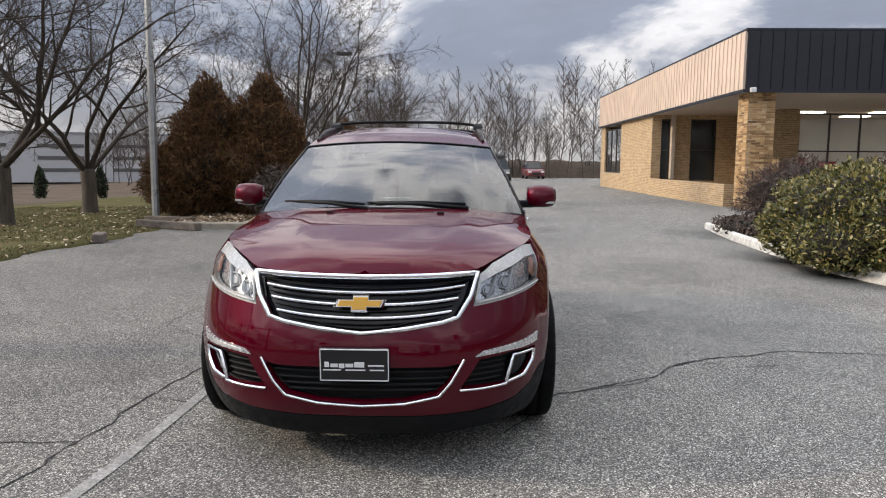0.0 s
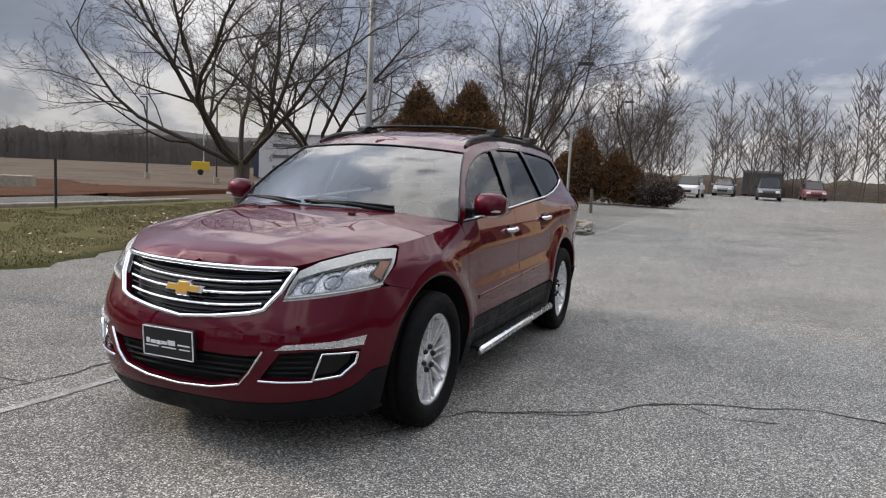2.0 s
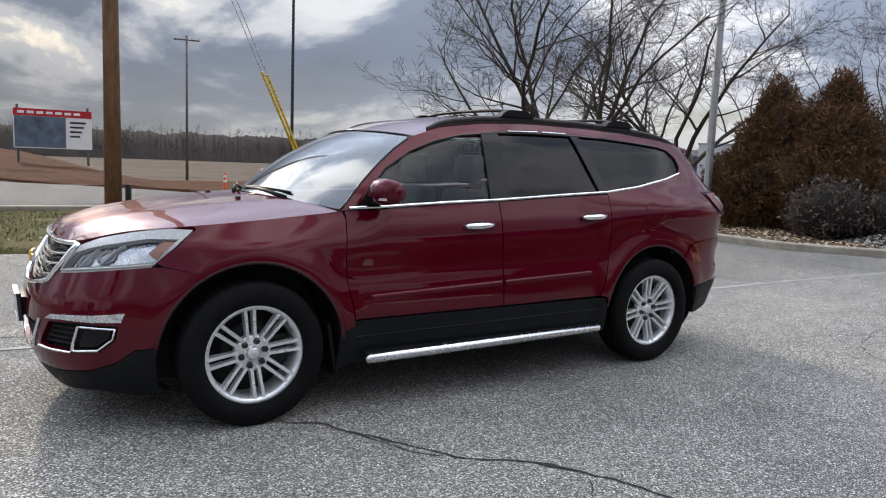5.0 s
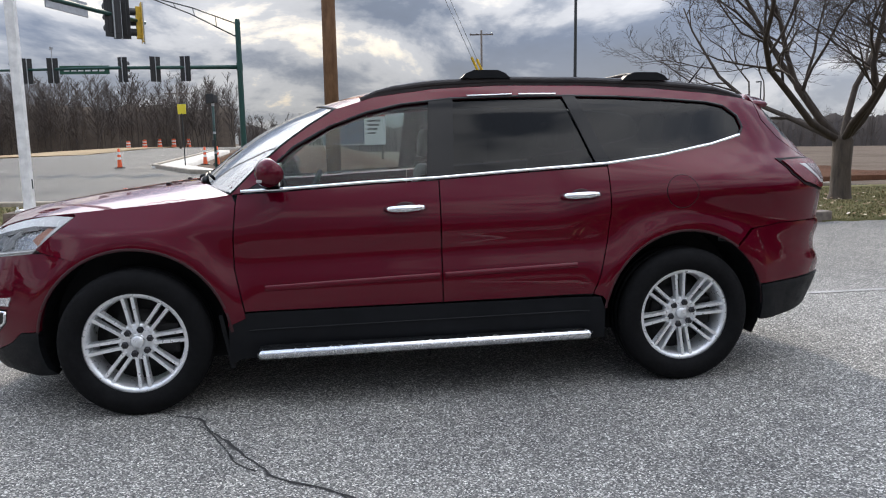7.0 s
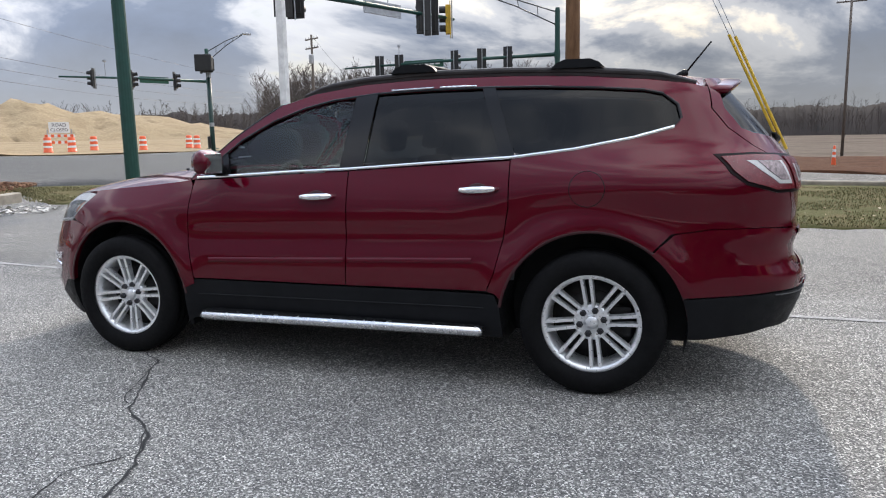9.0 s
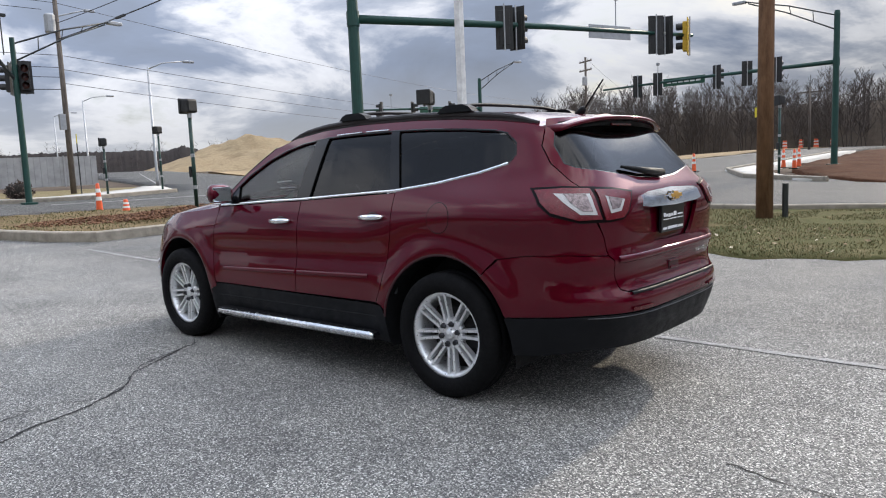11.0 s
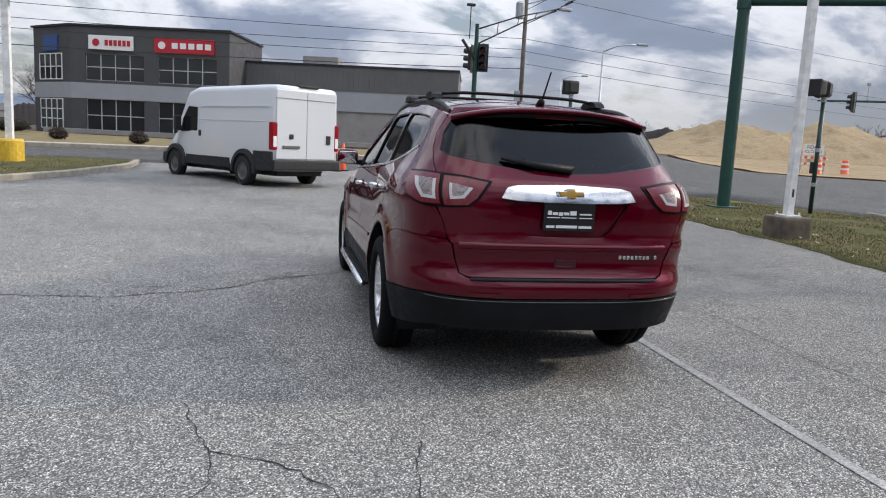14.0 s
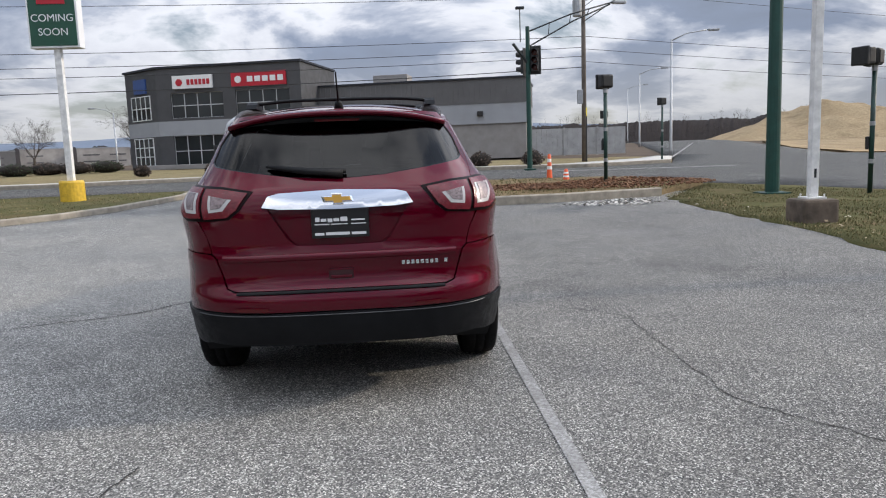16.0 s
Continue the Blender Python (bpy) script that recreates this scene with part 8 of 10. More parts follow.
def build_wheel(parent, x, y, turn_out):
    """A road wheel with tyre, eight twin spokes, six nuts. turn_out: 1 on the left, -1 on the other side."""
    wheel = child("wheel", None, parent, m=pose(x, y, HUB_Z) @ pose(0, 0, 0, 0, 0, 0 if turn_out > 0 else 180))
    bm = bmesh.new()
    R, r, hw = 0.388, 0.264, 0.122
    prof = [(r, -hw * 0.78), (r + 0.022, -hw * 0.96), (r + 0.06, -hw), (R - 0.025, -hw * 0.92), (R - 0.006, -hw * 0.78), (R, -hw * 0.5), (R, -hw * 0.30), (R - 0.009, -hw * 0.27), (R - 0.009, -hw * 0.22), (R, -hw * 0.19), (R, hw * 0.19), (R - 0.009, hw * 0.22), (R - 0.009, hw * 0.27), (R, hw * 0.30), (R, hw * 0.5), (R - 0.006, hw * 0.78), (R - 0.025, hw * 0.92), (r + 0.06, hw), (r + 0.022, hw * 0.96), (r, hw * 0.78)]
    turned(bm, prof, 64, "x")
    part("tyre", bm, RUBBER, wheel, smooth=True)
    bm = bmesh.new()
    turned(bm, [(0.226, -0.10), (0.232, 0.03), (0.238, 0.074), (0.247, 0.086), (0.270, 0.092), (0.272, 0.080), (0.262, -0.09)], 64, "x")
    rim = part("rim", bm, ALLOY, wheel, smooth=True)
    bm = bmesh.new()
    turned(bm, [(0.25, -0.06), (0.25, -0.055), (0.05, -0.05), (0.0001, -0.05)], 32, "x")
    turned(bm, [(0.165, -0.02), (0.165, 0.0), (0.09, 0.004), (0.0001, 0.004)], 32, "x")
    part("brake_disc", bm, worn_dark, wheel, "dark rusty brake disc", smooth=True)
    bm = bmesh.new()
    box(bm, -0.05, 0.012, 0.075, 0.205, -0.085, 0.085, 0.02)
    part("brake_caliper", bm, worn_dark, wheel, "dark brake caliper")
    for k in range(8):
        a = 2 * math.pi * k / 8 + 0.12
        bm = bmesh.new()
        for o in (-1, 1):
            q = []
            for rad, half, off, x0, x1 in ((0.080, 0.0120, 0.0190, 0.03, 0.058), (0.16, 0.0112, 0.0212, 0.035, 0.070), (0.246, 0.0125, 0.0240, 0.04, 0.084)):
                q.append([bm.verts.new((xx, rad, o * off + hh)) for xx, hh in ((x0, -half), (x1, -half * 0.72), (x1, half * 0.72), (x0, half))])
            for A, B in zip(q, q[1:]):
                for j in range(4):
                    bm.faces.new((A[j], A[(j + 1) % 4], B[(j + 1) % 4], B[j]))
            bm.faces.new(q[0][::-1])
            bm.faces.new(q[-1])
        bmesh.ops.transform(bm, matrix=Matrix.Rotation(a, 4, "X"), verts=bm.verts)
        part("spoke", bm, ALLOY, rim)
    bm = bmesh.new()
    turned(bm, [(0.0001, 0.064), (0.028, 0.063), (0.034, 0.058), (0.036, 0.050), (0.041, 0.047), (0.088, 0.052), (0.098, 0.046), (0.100, 0.01)], 40, "x")
    part("hub", bm, ALLOY, rim, smooth=True)
    for k in range(6):
        a = 2 * math.pi * k / 6 + 0.25
        bm = bmesh.new()
        turned(bm, [(0.0195, 0.045), (0.0190, 0.056), (0.0150, 0.060), (0.0140, 0.070), (0.0001, 0.072)], 6, "x", Matrix.Translation((0, 0.066 * math.cos(a), 0.066 * math.sin(a))))
        part("wheel_nut", bm, dark_metal, rim, "dark wheel nut", smooth=False)
    return wheel


worn_dark = worn("brake_iron", (0.016, 0.015, 0.015), 0.6, 0.5, 0.4, 30, 0.3, 120)
dark_metal = Mat("dark_nut_metal", (0.045, 0.045, 0.05), 0.3, 0.8).m


def seat(parent, x, y, z=0.62, row=1, width=0.50):
    """A car seat: cushion, back and head restraint."""
    ob = child("seat", None, parent, m=pose(x, y, z))
    bm = bmesh.new()
    box(bm, -width / 2, width / 2, -0.28, 0.24, -0.12, 0.06, 0.05)
    part("cushion", bm, SEAT_CLOTH, ob, smooth=True)
    bm = bmesh.new()
    box(bm, -width / 2, width / 2, -0.07, 0.07, 0.0, 0.62, 0.06, pose(0, 0.24, 0.02, -14))
    part("backrest", bm, SEAT_CLOTH, ob, smooth=True)
    bm = bmesh.new()
    box(bm, -0.13, 0.13, -0.05, 0.05, 0.66, 0.86, 0.045, pose(0, 0.24, 0.02, -10))
    part("head_restraint", bm, SEAT_CLOTH, ob, smooth=True)


def build_suv():
    car = thing("sport_utility_vehicle", pose(0, 0, 0), "dark claret red seven-seat sport utility vehicle parked on the asphalt lot", "car")
    # outlines that several panels share
    hood_edge = spots(on_front, (0, 0.953), (0.2, 0.955), (0.40, 0.959), (0.53, 0.967), (0.62, 1.003), (0.72, 1.035)) + spots(on_side, (-1.80, 1.062), (-1.55, 1.085), (-1.3, 1.105), (-1.1, 1.125), (-1.0, 1.14))
    pillar_line = [(-1.0, 1.14), (-0.86, 1.28), (-0.72, 1.40), (-0.58, 1.50), (-0.44, 1.585)]
    roof_line = [(-0.22, 1.650), (0.1, 1.692), (0.5, 1.712), (1.0, 1.708), (1.4, 1.692), (1.75, 1.660), (1.98, 1.628), (2.04, 1.612)]
    belt = [(-0.95, 1.155), (-0.75, 1.163), (-0.27, 1.19), (0.10, 1.205), (0.5, 1.23), (1.06, 1.262), (1.4, 1.303), (1.71, 1.36), (1.90, 1.41)]
    glass_top = [(1.935, 1.455), (1.915, 1.525), (1.84, 1.585), (1.74, 1.608), (1.5, 1.628), (1.2, 1.645), (0.9, 1.652), (0.5, 1.65), (0.2, 1.64), (-0.08, 1.61), (-0.27, 1.567), (-0.47, 1.497), (-0.67, 1.385), (-0.79, 1.285), (-0.86, 1.20)]
    hl_in_top, hl_in_bot = on_front(0.548, 0.950), on_front(0.515, 0.806)
    hl_low = spots(on_front, (0.66, 0.824), (0.76, 0.842)) + spots(on_side, (-2.01, 0.862))
    hl_tip = on_side(-1.80, 1.045)
    seam = on_side(-1.745, 0.835)

    # front bumper, with its openings
    grille_low = spots(on_front, (0.492, 0.85), (0.455, 0.80), (0.436, 0.756), (0.37, 0.738), (0.2, 0.714), (0, 0.693))
    a_seam = math.degrees(math.atan2(0.835 - HUB_Z, -1.745 + 1.51))
    half = [on_front(0, 0.300)] + spots(on_front, (0.3, 0.302), (0.55, 0.314), (0.72, 0.338)) + spots(on_side, (-2.16, 0.392), (-2.09, 0.455), (-1.985, 0.465)) + arc(-1.51, 170, a_seam, n=12) + [on_side(-1.95, 0.862)] + hl_low[::-1] + [hl_in_bot, on_front(0.516, 0.86)] + grille_low
    low_open = mirrored(spots(on_front, (0, 0.375), (0.2, 0.385), (0.345, 0.415), (0.40, 0.47), (0.455, 0.555), (0.38, 0.545), (0.2, 0.545), (0, 0.545)))
    fog_open = spots(on_front, (0.455, 0.436), (0.60, 0.430), (0.69, 0.424), (0.772, 0.436), (0.820, 0.50), (0.830, 0.572), (0.70, 0.580), (0.545, 0.567))
    fog_twin = [(-s, z) for s, z in fog_open]
    (bumper,) = panel("front_bumper", mirrored(half), PAINT, car, 0, 0.03, 0.035, (low_open, fog_open, fog_twin))
    lip = [on_front(0, 0.175)] + spots(on_front, (0.4, 0.185), (0.68, 0.22)) + spots(on_side, (-2.05, 0.20), (-1.93, 0.22)) + arc(-1.51, 196, 171, n=6) + spots(on_side, (-1.99, 0.460), (-2.09, 0.450), (-2.165, 0.386)) + spots(on_front, (0.72, 0.333), (0.55, 0.309), (0.3, 0.297), (0, 0.295))
    panel("lower_lip", mirrored(lip), CLADDING, bumper, 0.002, 0.04, 0.04, label="dark grey plastic lower lip")

    # grille: backing, bars, chrome surround, badge
    g_loop = mirrored([on_front(0, 0.938)] + spots(on_front, (0.3, 0.943), (0.53, 0.951), (0.497, 0.852), (0.462, 0.80), (0.438, 0.764), (0.37, 0.745), (0.2, 0.720), (0, 0.700)))
    (grille,) = panel("grille", g_loop, GLOSS_BLACK, car, -0.045, 0, 0.05, label="black grille with chrome bars")
    for z, xe in ((0.880, 0.478), (0.824, 0.446), (0.766, 0.415), (0.908, 0.50), (0.852, 0.462), (0.796, 0.43), (0.740, 0.36), (0.722, 0.22)):
        big = z in (0.880, 0.824, 0.766)
        line = spots(on_front, *[(xe * k / 10, z + 0.028 * abs(k / 10) ** 2) for k in range(-10, 11)])
        strip_on("grille_bar", line, 0.015 if big else 0.007, 0.014 if big else 0.01, CHROME if big else BLACK_PLASTIC, grille, "chrome grille bar" if big else "", out=-0.03)
    ring = mirrored([on_front(0, 0.940)] + spots(on_front, (0.3, 0.945), (0.532, 0.953), (0.50, 0.852), (0.462, 0.796), (0.440, 0.762), (0.37, 0.742), (0.2, 0.716), (0, 0.696)))
    strip_on("grille_surround", ring, 0.022, 0.018, CHROME, grille, "chrome grille surround", closed=True, out=-0.004)
    bm = bmesh.new()
    bow_tie(bm, 0.245, 0.080, 0, -0.014)
    badge = part("badge", bm, CHROME, grille, "bright badge rim", m=pose(-0.01, -2.462, 0.830, -10))
    bm = bmesh.new()
    bow_tie(bm, 0.225, 0.066, 0, -0.014)
    part("badge_face", bm, GOLD, badge, "gold badge face", m=pose(0, -0.005, 0))

    # lower grille and fog pockets
    panel("lower_grille", [(s, z) for s, z in low_open], BLACK_PLASTIC, bumper, -0.05, 0, 0.05, label="black lower grille")
    for z, xe in ((0.52, 0.43), (0.487, 0.41), (0.455, 0.385), (0.425, 0.35)):
        strip_on("lower_grille_bar", spots(on_front, *[(xe * k / 10, z) for k in range(-10, 11)]), 0.012, 0.012, BLACK_PLASTIC, bumper, out=-0.035)
    strip_on("lower_grille_trim", spots(on_front, (-0.47, 0.575), (-0.41, 0.47), (-0.355, 0.405), (-0.2, 0.372), (0, 0.360), (0.2, 0.372), (0.355, 0.405), (0.41, 0.47), (0.47, 0.575)), 0.011, 0.009, CHROME, bumper, "thin chrome trim")
    panel("fog_pocket", fog_open, BLACK_PLASTIC, bumper, -0.05, 0, 0.04, sides="LR", label="black fog lamp pocket")
    for z, a, b in ((0.545, 0.55, 0.685), (0.517, 0.53, 0.68), (0.490, 0.51, 0.675), (0.462, 0.49, 0.66)):
        strip_on("pocket_bar", spots(on_front, *[(a + (b - a) * k / 4, z) for k in range(5)]), 0.010, 0.010, BLACK_PLASTIC, bumper, out=-0.03, sides="LR")
    strip_on("fog_surround", spots(on_front, (0.708, 0.562), (0.822, 0.558), (0.814, 0.505), (0.768, 0.446), (0.672, 0.434), (0.692, 0.50)), 0.012, 0.012, CHROME, bumper, "chrome fog lamp surround", closed=True, out=-0.004, sides="LR")
    panel("fog_lamp", spots(on_front, (0.718, 0.55), (0.808, 0.545), (0.80, 0.505), (0.758, 0.458), (0.69, 0.447), (0.705, 0.50)), GLOSS_BLACK, bumper, -0.022, 0.01, 0.03, sides="LR")
    strip_on("fog_lower_trim", spots(on_front, (0.45, 0.430), (0.56, 0.428), (0.672, 0.430)), 0.010, 0.010, CHROME, bumper, sides="LR")
    panel("daytime_lamp", spots(on_front, (0.520, 0.580), (0.63, 0.588), (0.76, 0.588), (0.835, 0.592), (0.840, 0.638), (0.76, 0.623), (0.63, 0.613), (0.56, 0.606)), REFLECTOR, bumper, 0.006, 0.02, 0.03, sides="LR", label="bright daytime running lamp strip")
    panel("daytime_lens", spots(on_front, (0.56, 0.590), (0.63, 0.595), (0.745, 0.597), (0.745, 0.613), (0.63, 0.606), (0.575, 0.600)), WHITE_LENS, bumper, 0.010, 0.006, 0.03, sides="LR")

    # head lamps
    hl = [hl_in_top, hl_in_bot] + hl_low + [on_side(-1.905, 0.955), hl_tip] + spots(on_front, (0.80, 1.052), (0.71, 1.024), (0.615, 0.992))
    hl_in = [on_front(0.555, 0.912), on_front(0.530, 0.832)] + spots(on_front, (0.63, 0.848), (0.76, 0.868)) + spots(on_side, (-1.985, 0.890), (-1.875, 1.0)) + spots(on_front, (0.79, 1.0), (0.69, 0.966), (0.62, 0.942))
    for lamp in panel("head_lamp", hl, lamp_rim_sheen, car, -0.004, 0.03, 0.035, (hl_in,), sides="LR", label="clear head lamp with bright reflector"):
        k = 1 if lamp.data.vertices[0].co.x > 0 else -1
        side = "L" if k == 1 else "R"
        panel("reflector", hl_in, REFLECTOR, lamp, -0.045, 0, 0.03, sides=side)
        panel("lens", hl_in, LENS, lamp, 0.0, 0, 0.04, sides=side)
        panel("turn_lamp", spots(on_side, (-1.985, 0.900), (-1.885, 0.995), (-1.94, 1.0), (-2.02, 0.93)), AMBER, lamp, -0.02, 0.01, 0.03, sides=side, label="amber turn lamp")
        for cx, cz, r in ((0.605, 0.882, 0.030), (0.700, 0.908, 0.034)):
            ring = [on_front(cx + r * math.cos(a), cz + 0.95 * r * math.sin(a)) for a in np.linspace(0, 2 * math.pi, 21)[:-1]]
            strip_on("bowl_ring", ring, 0.007, 0.010, GREY_TRIM, lamp, closed=True, out=-0.04, sides=side)
            panel("bowl", [on_front(cx + 0.6 * r * math.cos(a), cz + 0.6 * r * math.sin(a)) for a in np.linspace(0, 2 * math.pi, 15)[:-1]], GREY_TRIM, lamp, -0.038, 0, 0.02, sides=side, label="grey lamp bowl")
        for xa, za, xb, zb in ((0.60, 0.840, 0.645, 0.948), (0.70, 0.858, 0.735, 0.978)):
            strip_on("reflector_edge", spots(on_front, *[(xa + (xb - xa) * q / 5, za + (zb - za) * q / 5) for q in range(6)]), 0.014, 0.02, GREY_TRIM, lamp, out=-0.042, sides=side)
    strip_on("lamp_bead", spots(on_front, (0.545, 0.925), (0.522, 0.820), (0.64, 0.836), (0.76, 0.855)) + spots(on_side, (-1.995, 0.876)), 0.010, 0.006, lamp_rim_sheen, car, out=0.0, sides="LR")

    # front plate with its frame and bars of writing
    bm = bmesh.new()
    box(bm, -0.158, 0.158, -0.012, 0.012, -0.077, 0.077, 0.006)
    plate = part("front_plate", bm, PLATE_BLACK, car, "black dealer plate with white border", m=pose(-0.025, -2.545, 0.566, 4))
    bm = bmesh.new()
    for x0, x1, z0, z1 in ((-0.156, 0.156, 0.071, 0.075), (-0.156, 0.156, -0.075, -0.071), (-0.156, -0.152, -0.075, 0.075), (0.152, 0.156, -0.075, 0.075)):
        box(bm, x0, x1, -0.017, -0.010, z0, z1)
    part("plate_border", bm, PLATE_WHITE, plate)
    bm = bmesh.new()
    for x0, x1, z0, z1 in ((-0.135, -0.115, -0.010, 0.014), (-0.108, -0.075, -0.010, 0.006), (-0.070, -0.045, -0.014, 0.006), (-0.040, -0.005, -0.010, 0.006), (0.0, 0.045, -0.010, 0.014), (0.062, 0.135, -0.006, 0.001), (-0.142, -0.06, -0.026, -0.021), (-0.04, 0.05, -0.026, -0.021), (0.07, 0.135, -0.026, -0.021)):
        box(bm, x0, x1, -0.0155, -0.010, z0, z1)
    part("plate_writing", bm, PLATE_WHITE, plate)
    bm = bmesh.new()
    box(bm, -0.13, 0.13, 0.01, 0.10, -0.05, 0.05)
    part("plate_bracket", bm, BLACK_PLASTIC, plate)

    # hood
    edge = np.array([skin(s, z) for s, z in dense(hood_edge + [hood_edge[-1]], 0.03)[:-1]])
    edge = edge[: np.argmax(edge[:, 1]) + 1]
    cowl = [(x, edge[-1][1] - 0.29 * (1 - (x / edge[-1][0]) ** 2)) for x in np.linspace(edge[-1][0], 0, 14)[1:]]
    half_xy = [(p[0], p[1]) for p in edge] + cowl
    half_xy[0] = (0.0, half_xy[0][1])
    full = half_xy + [(-x, y) for x, y in half_xy[-2:0:-1]]
    mid = smooth_curve([(-2.40, 0.940), (-2.375, 0.962), (-2.34, 1.008), (-2.25, 1.046), (-2.1, 1.083), (-1.8, 1.132), (-1.5, 1.172), (-1.25, 1.198), (-1.0, 1.212)], 0.015)
    vs, tri = sheet_2d(full, 0.045, (), 0.03)
    ax, ys = np.abs(vs[:, 0]), vs[:, 1]
    xe, ze = np.interp(ys, edge[:, 1], edge[:, 0]), smooth_curve(edge[:, 1:3].tolist(), 0.05)(ys)
    t = np.clip(ax / np.maximum(xe, 1e-3), 0, 1)
    zs = ze + (mid(ys) - ze) * (1 - t**3.2)
    ridge = 0.30 + 0.26 * np.clip((ys + 2.35) / 1.2, 0, 1)
    fade = np.clip((ys + 2.36) / 0.35, 0, 1) * (1 - t**8)
    zs += fade * (0.0045 * np.exp(-(((ax - ridge) / 0.06) ** 2)) - 0.001 * np.exp(-(((ax - ridge + 0.1) / 0.06) ** 2)))
    top = np.column_stack([vs, zs])
    n0 = np.cross(top[tri[0][1]] - top[tri[0][0]], top[tri[0][2]] - top[tri[0][0]])
    if n0[2] < 0:
        tri = tri[:, ::-1]
    verts, faces = top.tolist(), tri.tolist()
    rim = rim_of(tri)
    used = sorted({i for e in rim for i in e})
    up = {i: len(verts) + k for k, i in enumerate(used)}
    verts += [top[i] for i in used]
    lo = {i: len(verts) + k for k, i in enumerate(used)}
    verts += [top[i] * (0.985, 0.99, 1) - (0, 0, 0.03) for i in used]
    faces += [(up[b], up[a], lo[a], lo[b]) for a, b in rim]
    child("hood", mesh_of("hood", verts, faces, PAINT), car, "claret hood with two creases")
    for x in (-0.33, 0.33):
        bm = bmesh.new()
        box(bm, -0.022, 0.022, -0.012, 0.012, -0.01, 0.008, 0.004)
        part("washer_nozzle", bm, BLACK_PLASTIC, car, m=pose(x, -1.42, float(mid(-1.42)) - 0.001))

    # front wings
    wing = hood_edge[6:] + spots(on_side, (-0.981, 1.10), (-0.996, 0.92), (-0.996, 0.76), (-0.951, 0.53), (-0.948, 0.50)) + spots(on_side, (-1.04, 0.46)) + arc(-1.51, 12, a_seam, n=18) + [on_side(-1.95, 0.866), on_side(-1.985, 0.885), on_side(-1.88, 0.965), on_side(-1.785, 1.048)]
    panel("front_wing", wing, PAINT, car, 0, 0.02, 0.035, sides="LR")

    # doors
    front_door = spots(on_side, (-0.975, 1.10), (-0.99, 0.92), (-0.99, 0.76), (-0.945, 0.535), (0.0965, 0.537), (0.0965, 1.19), (-0.27, 1.175), (-0.75, 1.148), (-0.968, 1.138))
    rear_door = spots(on_side, (0.1035, 0.537), (0.945, 0.545), (0.985, 0.64), (1.035, 0.83), (1.06, 1.0), (1.058, 1.245), (0.5, 1.215), (0.1035, 1.192))
    for name, loop, hy, hz in (("front_door", front_door, -0.09, 1.045), ("rear_door", rear_door, 0.89, 1.09)):
        for door in panel(name, loop, PAINT, car, 0, 0.022, 0.04, sides="LR"):
            k = 1 if door.data.vertices[0].co.x > 0 else -1
            bm = bmesh.new()
            turned(bm, [(0.066, 0.0), (0.062, 0.003), (0.04, -0.002), (0.0001, -0.004)], 24, "x")
            x0 = float(skin(FRONT_L + hy - FRONT_Y, hz)[0])
            bmesh.ops.scale(bm, vec=(1, 1, 0.7), verts=bm.verts)
            part("handle_cup", bm, PAINT_SHADED, door, smooth=True, m=pose(k * (x0 + 0.001), hy, hz - 0.008, 0, 0, 0 if k == 1 else 180))
            bm = bmesh.new()
            tube(bm, [(0.0, -0.108, 0), (0.030, -0.085, 0.001), (0.038, -0.03, 0.002), (0.038, 0.03, 0.004), (0.030, 0.085, 0.006), (0.0, 0.108, 0.006)], [0.014, 0.018, 0.021, 0.021, 0.018, 0.014], 10)
            part("handle", bm, CHROME, door, "chrome door handle", smooth=True, m=pose(k * x0, hy, hz) @ Matrix.Diagonal((k, 1, 1, 1)))
    for ya, za, yb, zb in ((-0.84, 0.652, 0.085, 0.682), (0.115, 0.683, 0.86, 0.707)):
        strip_on("door_moulding", spots(on_side, *[(ya + (yb - ya) * k / 24, za + (zb - za) * k / 24) for k in range(25)]), 0.030, 0.0045, PAINT, car, out=0.001, sides="LR")

    # body side: pillars, roof side, rear quarter
    gate_side = spots(on_rear, (0.728, 1.264), (0.742, 1.31), (0.742, 1.40), (0.708, 1.50), (0.645, 1.60))
    hatch_side = [(s - 0.006, z) for s, z in gate_side[::-1]]
    lamp_out = spots(on_side, (2.27, 1.27), (2.10, 1.268), (2.17, 1.185), (2.25, 1.125)) + spots(on_rear, (0.80, 1.083), (0.738, 1.083))
    low = spots(on_rear, (0.719, 1.0), (0.706, 0.900)) + spots(on_side, (2.33, 0.909), (2.1, 0.904), (1.90, 0.875))
    side = [hood_edge[-1]] + spots(on_side, *pillar_line[1:], *roof_line) + hatch_side + lamp_out + low + arc(1.51, 52, 168, n=20, squash=1.02) + spots(on_side, (1.0, 0.53), (0.952, 0.545), (0.991, 0.64), (1.041, 0.83), (1.066, 1.0), (1.064, 1.268), (1.4, 1.31), (1.71, 1.367), (1.905, 1.415)) + spots(on_side, *glass_top) + spots(on_side, (-0.95, 1.145))
    panel("body_side", side, PAINT, car, 0, 0.022, 0.032, sides="LR")
    disc = [on_side(1.48 + 0.090 * math.cos(a), 1.10 + 0.090 * math.sin(a)) for a in np.linspace(0, 2 * math.pi, 33)[:-1]]
    panel("fuel_door", disc, PAINT, car, 0.0012, 0.006, 0.03)
    strip_on("fuel_door_gap", [on_side(1.48 + 0.092 * math.cos(a), 1.10 + 0.092 * math.sin(a)) for a in np.linspace(0, 2 * math.pi, 33)[:-1]], 0.004, 0.0006, GLOSS_BLACK, car, closed=True, out=0.0006)

    # side windows and black pillars between them
    def at_side(*pairs):
        return spots(on_side, *pairs)

